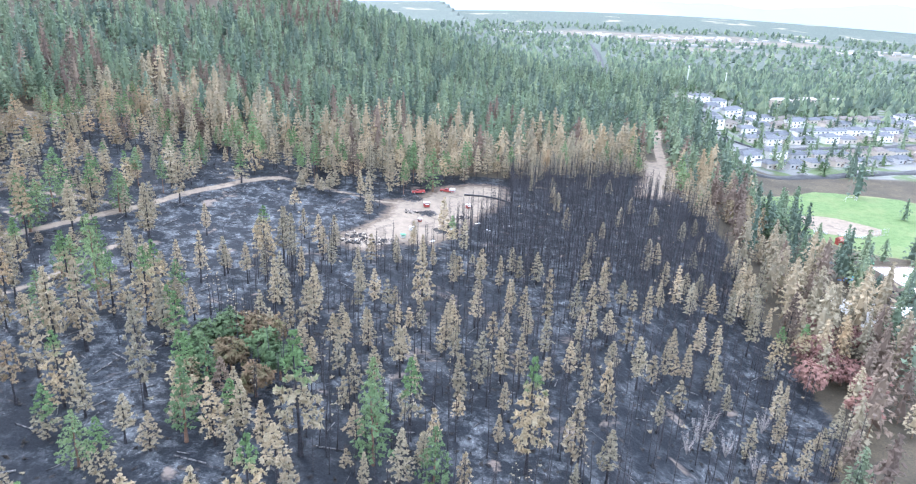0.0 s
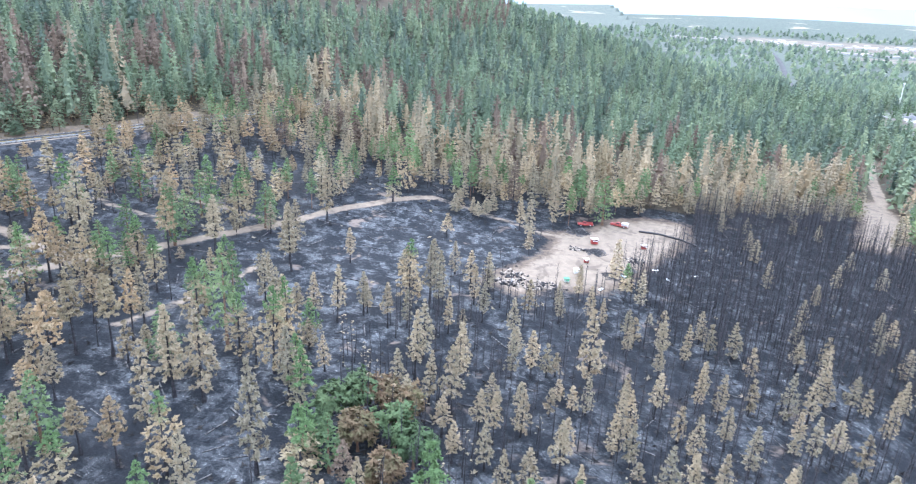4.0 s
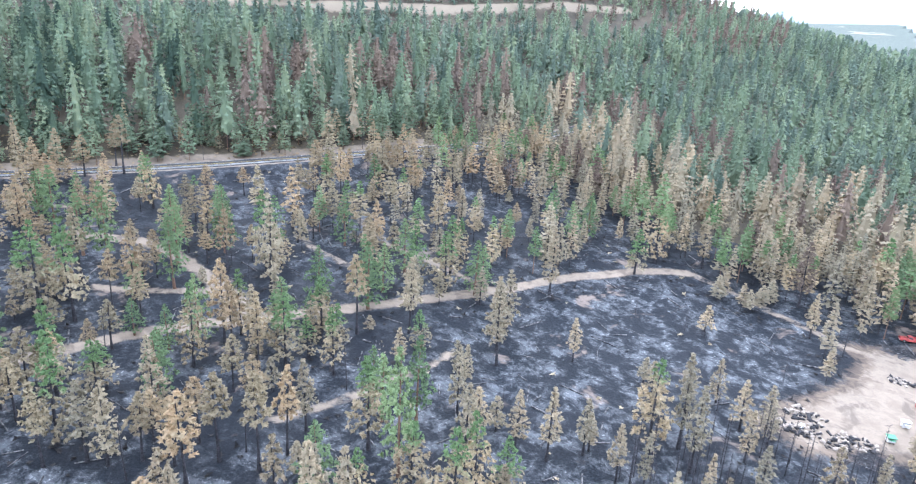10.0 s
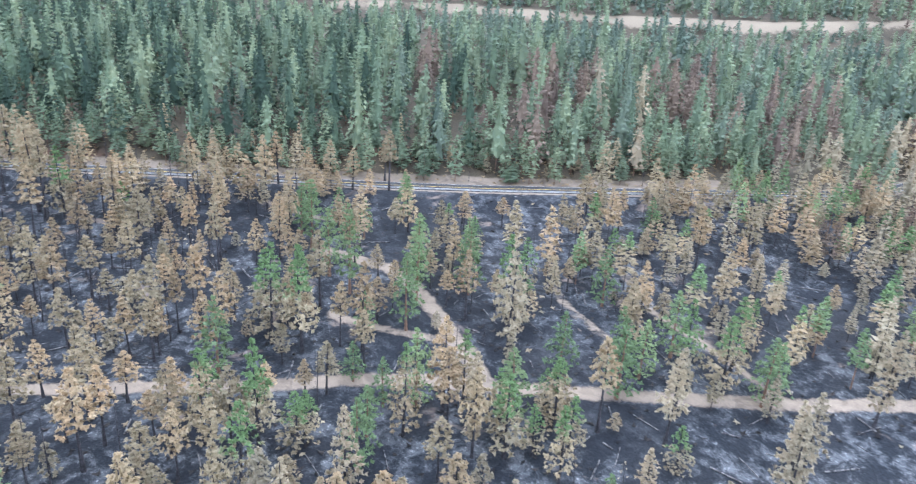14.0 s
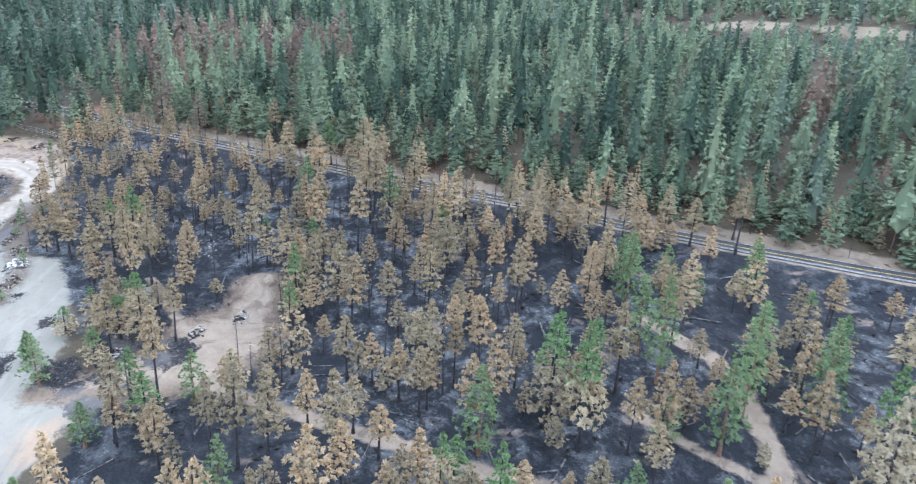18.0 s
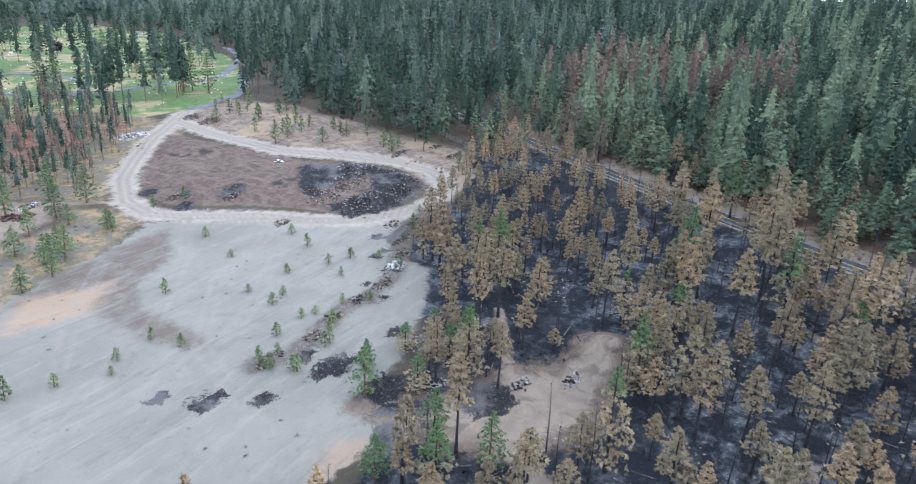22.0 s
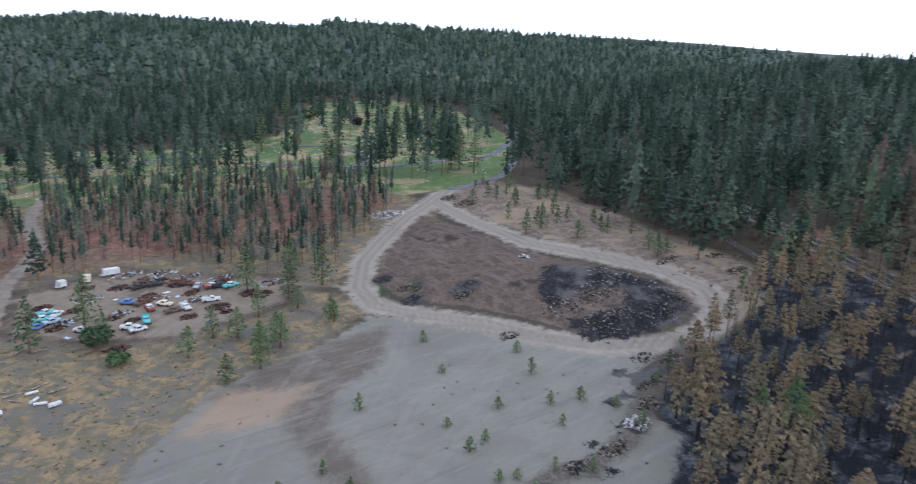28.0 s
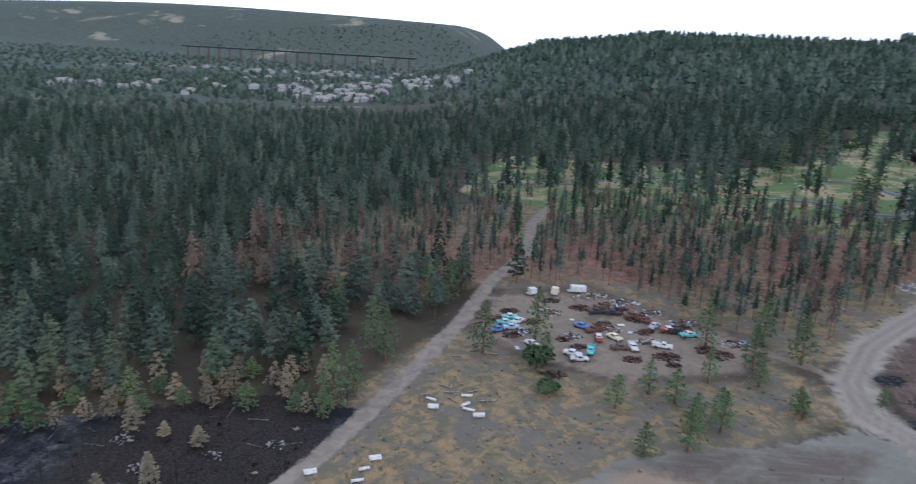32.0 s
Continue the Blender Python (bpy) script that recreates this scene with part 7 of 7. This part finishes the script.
for pts in ([(-240, -240), (-258, -232), (-264, -216), (-276, -204), (-288, -214), (-294, -240), (-290, -268), (-275, -285)], [(-262, -206), (-290, -190), (-337, -188), (-366, -207), (-410, -250), (-440, -300)], [(-288, -138), (-300, -136), (-330, -152), (-370, -200)], [(-100, -290), (-150, -282), (-190, -300), (-230, -290)], [(-480, -470), (-462, -430), (-450, -400)]):
    tagged(ribbon("park_path", pts, 4.0, 0.25, PARKWAY), "winding grey asphalt path through lawns", "path", kind="structure")
rg = np.random.default_rng(33)
X, Y = scatter(rg, -480, -110, -500, -150, 5.0)
s = (inside_by(X, Y, PARK) > 6) & (rg.uniform(size=len(X)) < 0.22)
X, Y = X[s], Y[s]
Z = land(X, Y)
corner = np.array([(-0.35, -0.12, 0), (0.35, -0.12, 0), (0.35, 0.12, 0), (-0.35, 0.12, 0), (-0.33, -0.1, 0.55), (0.33, -0.1, 0.55), (0.33, 0.1, 0.55), (-0.33, 0.1, 0.55)])
cv = (np.stack([X, Y, Z], 1)[:, None, :] + corner[None]).reshape(-1, 3)
cf = (np.arange(len(X)) * 8)[:, None, None] + np.array([(0, 1, 5, 4), (1, 2, 6, 5), (2, 3, 7, 6), (3, 0, 4, 7), (4, 5, 6, 7)])[None]
tagged(link_mesh("grave_markers", cv, cf.reshape(-1, 4), [CONCRETE]), "small pale stone markers on green lawns", "markers", kind="stuff")
vehicle("white_van", -126, -300, 20, P_WHITE, "white van parked beside a lawn", False, False, 5.2)
vehicle("white_car", -325, -362, 60, P_WHITE, "white car parked on a lawn road", False, False, 4.6)
hut = stand("park_building", -193, -408, 15)
part("wall", box((0, 0, 1.6), (9, 7, 3.6), 0.02), SIDING[3], hut)
part("roof", box((0, 0, 4.2), (10, 8, 1.8), 0.02, (0.7, 0.06)), SHINGLE[3], hut)
part("door", box((1, -3.53, 1.1), (1.0, 0.08, 2.1), 0.01), P_BROWN, hut)
tagged(hut, "small white building with a pale roof among tall pines", "building")


def broadleaf(name, x, y, h, r, mat, label, seed):
    """A round-crowned tree of many small leaf clumps with gaps."""
    g = np.random.default_rng(seed)
    top = stand(name, x, y)
    vv, ff = pole(g, h * 0.6, 0.3, 0.12, 8)
    link_mesh("trunk", vv, ff, [BARK], parent=top, smooth=True)
    n = 260
    d = g.normal(size=(n, 3))
    d /= np.linalg.norm(d, axis=1)[:, None]
    rad = g.uniform(0.55, 1.0, n)[:, None] * (1 + 0.18 * np.sin(d[:, :1] * 5 + seed) + 0.15 * np.cos(d[:, 1:2] * 7))
    c = d * rad * np.array([r, r, h * 0.36]) + np.array([0, 0, h * 0.62])
    vv, ff = tri_tufts(g, c, d, 0.95, 5)
    link_mesh("crown", vv, ff, [mat], {"tone": np.zeros(len(vv)), "level": np.zeros(len(vv))}, parent=top)
    tagged(top, label, "tree", "round-crowned trees")


PLUM = needles("leaves_plum", (0.03, 0.022, 0.03), (0.05, 0.03, 0.04), (0.035, 0.03, 0.035))
LEAF = needles("leaves_broad", (0.068, 0.105, 0.05), (0.105, 0.145, 0.07), (0.055, 0.09, 0.045))
SAGE = needles("leaves_grey", (0.12, 0.15, 0.13), (0.16, 0.18, 0.15), (0.10, 0.13, 0.11))
BARE = bark("twigs_pale", (0.20, 0.18, 0.17), (0.27, 0.24, 0.225))
SEAR = needles("leaves_sear", (0.13, 0.10, 0.06), (0.18, 0.12, 0.075), (0.09, 0.11, 0.05))


def bare_tree(x, y, h, r, label, seed):
    """A leafless tree: leaning stems, each with its fan of fine twigs."""
    g = np.random.default_rng(seed)
    top = stand("bare_tree", x, y)
    for i in range(5):
        a, f = i * 1.26 + g.uniform(-0.3, 0.3), g.uniform(0.75, 1.0)
        vv, ff = pole(g, h * f, 0.09, 0.02, 5, 4, 0.3)
        tv, tf = sticks(g, 34, h * 0.2, h * f, r * 0.6, 0.035)
        tf = np.concatenate([tf, tf[:, 2:]], 1) + len(vv)
        sv = np.concatenate([vv, tv])
        lean = r * 0.7 * sv[:, 2] / h
        sv[:, 0] += lean * math.cos(a)
        sv[:, 1] += lean * math.sin(a)
        me = bpy.data.meshes.new("stem")
        me.from_pydata([tuple(q) for q in sv], [], [tuple(int(k) for k in q) for q in ff] + [tuple(int(k) for k in q[:3]) for q in tf])
        me.materials.append(BARE)
        ob = new("stem", me)
        ob.parent = top
    tagged(top, label, "bare tree", "bare grey trees")


for i, (x, y, h, r) in enumerate(((51, 132, 7, 3), (57, 130, 6, 3), (55, 137, 7, 3.2), (62, 126, 6, 3), (70, 143, 6, 3), (47, 126, 5, 2.5))):
    bare_tree(x, y, h, r, "leafless pale grey tree with fine twigs on ash", 760 + i)
for i, (x, y, h, r) in enumerate(((64, -225, 13, 5), (87, -232, 13, 5), (65, -188, 12, 4.5), (74, -214, 12, 5))):
    bare_tree(x, y, h, r, "leafless pale grey tree at the green wood's edge", 770 + i)
PINK = needles("leaves_dull_red", (0.20, 0.105, 0.09), (0.26, 0.15, 0.125), (0.16, 0.10, 0.09))
for i, (x, y, h, r, mat, lab) in enumerate((
    (-345, -345, 9, 4.0, PLUM, "round dark purple tree on a lawn"), (-320, -372, 13, 6.0, LEAF, "broad green leafy tree on a lawn"), (-163, -255, 11, 3.4, SAGE, "blue-grey spruce beside a lawn"), (-150, -73, 6, 3.2, LEAF, "bright green leafy shrub tree in the scrapyard"),
    (-153, -62, 3, 2.2, LEAF, "low green bush in dry grass"), (99, 180, 11, 6.5, PINK, "bushy tree with dull red leaves on the slope"), (92, 168, 9, 5.5, PINK, "bushy tree with dull red leaves on the slope"), (106, 165, 8, 5.0, PINK, "bushy tree with dull red leaves on the slope"),
    (107, 199, 9, 5.0, PINK, "bushy tree with dull red leaves on the slope"), (104, 174, 8, 5.5, PINK, "bushy tree with dull red leaves on the slope"), (117, 197, 8, 4.5, PINK, "bushy tree with dull red leaves on the slope"), (100, 155, 7, 4.5, PINK, "bushy tree with dull red leaves on the slope"),
    (-60, 136, 9, 3.6, LEAF, "green leafy bush among scorched pines"), (-56, 141, 10, 3.8, LEAF, "green leafy bush among scorched pines"), (-52, 131, 9, 3.4, SEAR, "bush with sear brown leaves among scorched pines"), (-52, 143, 9, 3.6, SEAR, "bush with sear brown leaves among scorched pines"), (-46, 134, 10, 3.8, LEAF, "green leafy bush among scorched pines"), (-46, 142, 9, 3.6, SEAR, "bush with sear brown leaves among scorched pines"), (-59, 127, 8, 3.2, LEAF, "green leafy bush among scorched pines"), (-44, 123, 8, 3.2, SEAR, "bush with sear brown leaves among scorched pines"), (-41, 130, 9, 3.6, LEAF, "green leafy bush among scorched pines"),
    (128, 290, 10, 5, LEAF, "broad green tree beside the ball field"), (135, 315, 12, 6, LEAF, "broad green tree beside the ball field"), (132, 340, 11, 5.5, LEAF, "broad green tree beside the ball field"))):
    broadleaf("leafy_tree", x, y, h, r, mat, lab, 700 + i)
far_green = np.random.default_rng(9)
X, Y = scatter(far_green, 160, 560, 440, 880, 13.0)
s = (inside_by(X, Y, TOWN) > 0) & (far_green.uniform(size=len(X)) < 0.28)
rows = np.stack([X[s], Y[s], far_green.uniform(5, 10, s.sum()), far_green.uniform(0.6, 1.0, s.sum()), far_green.uniform(size=s.sum())], 1)
forest("town_trees", rows, FAR, LEAF, "small green garden trees between houses", BARK)

# ---- what lies on the burnt ground ----
rb = np.random.default_rng(77)
X, Y = scatter(rb, -320, 95, -50, 320, 6.0)
s = (inside_by(X, Y, BURN) > 2) & clear_of(X, Y) & (rb.uniform(size=len(X)) < 0.42)
X, Y = X[s], Y[s]
vs, fs = [], []
LN, LR, LA = rb.uniform(1.5, 6.5, len(X)), rb.uniform(0.07, 0.2, len(X)), rb.uniform(0, 3.14, len(X))
ends = [(X + s * np.cos(LA) * LN, Y + s * np.sin(LA) * LN) for s in (-0.5, 0.5)]
tops = [land(ex, ey) + LR * 0.8 for ex, ey in ends]
for i, (x, y) in enumerate(zip(X, Y)):
    r, a = LR[i], LA[i]
    p = np.array([(ends[k][0][i], ends[k][1][i]) for k in (0, 1)])
    z = (tops[0][i], tops[1][i])
    b = len(vs)
    for k in (0, 1):
        for q in range(5):
            t = q * 1.2566
            vs.append((p[k, 0] - math.sin(a) * math.cos(t) * r, p[k, 1] + math.cos(a) * math.cos(t) * r, z[k] + math.sin(t) * r))
    fs += [(b + q, b + (q + 1) % 5, b + 5 + (q + 1) % 5, b + 5 + q) for q in range(5)]
ASHLOG = bark("charred_log", (0.02, 0.02, 0.024), (0.16, 0.155, 0.15))
tagged(link_mesh("fallen_logs", np.array(vs), np.array(fs), [ASHLOG]), "charred fallen logs and branches on ash", "logs", kind="stuff")


def brush(name, x0, x1, y0, y1, step, where, mat, label, size, k, seed, dens=0.5, up=0.9):
    g = np.random.default_rng(seed)
    X, Y = scatter(g, x0, x1, y0, y1, step)
    s = where(X, Y) & (g.uniform(size=len(X)) < dens)
    X, Y = X[s], Y[s]
    c = np.stack([X, Y, land(X, Y) + 0.1], 1)
    vv, ff = tri_tufts(g, c, np.tile((0, 0, up), (len(c), 1)), size, k, 0.5)
    vv[:, 2] = np.maximum(vv[:, 2], np.repeat(c[:, 2] - 0.15, 3 * k))
    tagged(link_mesh(name, vv, ff, [mat], {"tone": np.repeat(g.uniform(size=len(c)), 3 * k), "level": np.zeros(len(vv))}), label, "brush", kind="stuff")


COALTWIG = needles("twigs_charred", (0.018, 0.017, 0.018), (0.035, 0.032, 0.032), (0.06, 0.055, 0.05))
STRAW = needles("grass_dry", (0.25, 0.18, 0.10), (0.33, 0.24, 0.14), (0.17, 0.16, 0.10))
brush("charred_brush", -320, 95, -50, 320, 3.2, lambda x, y: (inside_by(x, y, BURN) > 1) & clear_of(x, y) & (inside_by(x, y, OPEN) < 4), COALTWIG, "low charred brush and stubble on ash", 0.9, 4, 81, 0.5)
brush("scorched_brush", -320, 95, -50, 320, 6.5, lambda x, y: (inside_by(x, y, BURN) > 1) & clear_of(x, y) & (clump_noise(x, y, 0.07, 4.0) > 0.55), NEEDLES["tan"], "low scorched bushes on ash", 0.85, 7, 82, 0.28)
brush("dry_grass", -212, -98, -100, 0, 1.7, lambda x, y: (inside_by(x, y, GRASSY) > 0) & (ground_masks(x, y)["dirt"] < -0.5), STRAW, "tufts of dry golden grass", 0.5, 5, 83, 0.4)
brush("sage_brush", -212, -98, -100, 0, 4.0, lambda x, y: (inside_by(x, y, GRASSY) > 0) & (ground_masks(x, y)["dirt"] < -0.5) & (clump_noise(x, y, 0.11, 1.0) > 0.5), SAGE, "low grey-green sage brush", 0.7, 7, 84, 0.2)
brush("lot_weeds", -255, -110, -52, 58, 4.5, lambda x, y: (inside_by(x, y, LOT) > 2) & (clump_noise(x, y, 0.09, 5.0) > 0.5), SAGE, "small green-grey weeds on gravel", 0.45, 5, 85, 0.35)
brush("under_brush", -325, -265, -150, 10, 3.4, lambda x, y: inside_by(x, y, SHRUBS) > 0, STRAW, "dry grass and low shrubs beside the track", 0.8, 5, 86, 0.5)
brush("verge_brush", -360, -190, -20, 330, 2.4, lambda x, y: (line_dist(x, y, PAVED) > 5.5) & (line_dist(x, y, PAVED) < 30) & (inside_by(x, y, BURN) < -1), STRAW, "dry grass and shrubs on the bank above the road", 0.9, 6, 88, 0.6)
brush("wood_brush", -265, -60, -215, -85, 4.0, lambda x, y: (inside_by(x, y, DRY) > 0) & (ground_masks(x, y)["dirt"] < -1), STRAW, "dry grass under thin young pines", 0.9, 5, 87, 0.5)

# ---- distant hills round the horizon ----
ring, faces = [], []
N = 240
for i in range(N):
    a = 6.28318 * i / N
    top = 110 + 50 * math.sin(a * 5 + 1.0) + 40 * math.sin(a * 11 + 2.0) + 14 * math.sin(a * 29) + 6 * math.sin(a * 67)
    ring += [(4650 * math.sin(a), 4650 * math.cos(a), -80), (4650 * math.sin(a), 4650 * math.cos(a), top)]
for i in range(N):
    j = (i + 1) % N
    faces.append((2 * i, 2 * i + 1, 2 * j + 1, 2 * j))
HILLS = Nodes("far_hills_haze_glow", 1.0, 0, 0.0)
# a pale blue glow stands in for the haze over the hills
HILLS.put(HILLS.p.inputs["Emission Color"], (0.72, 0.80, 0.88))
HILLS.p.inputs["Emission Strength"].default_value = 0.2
tagged(link_mesh("backdrop", np.array(ring), np.array(faces), [HILLS.done((0.10, 0.14, 0.17))]), "distant hills on the horizon, glowing pale blue to stand for haze", "hills", kind="structure")
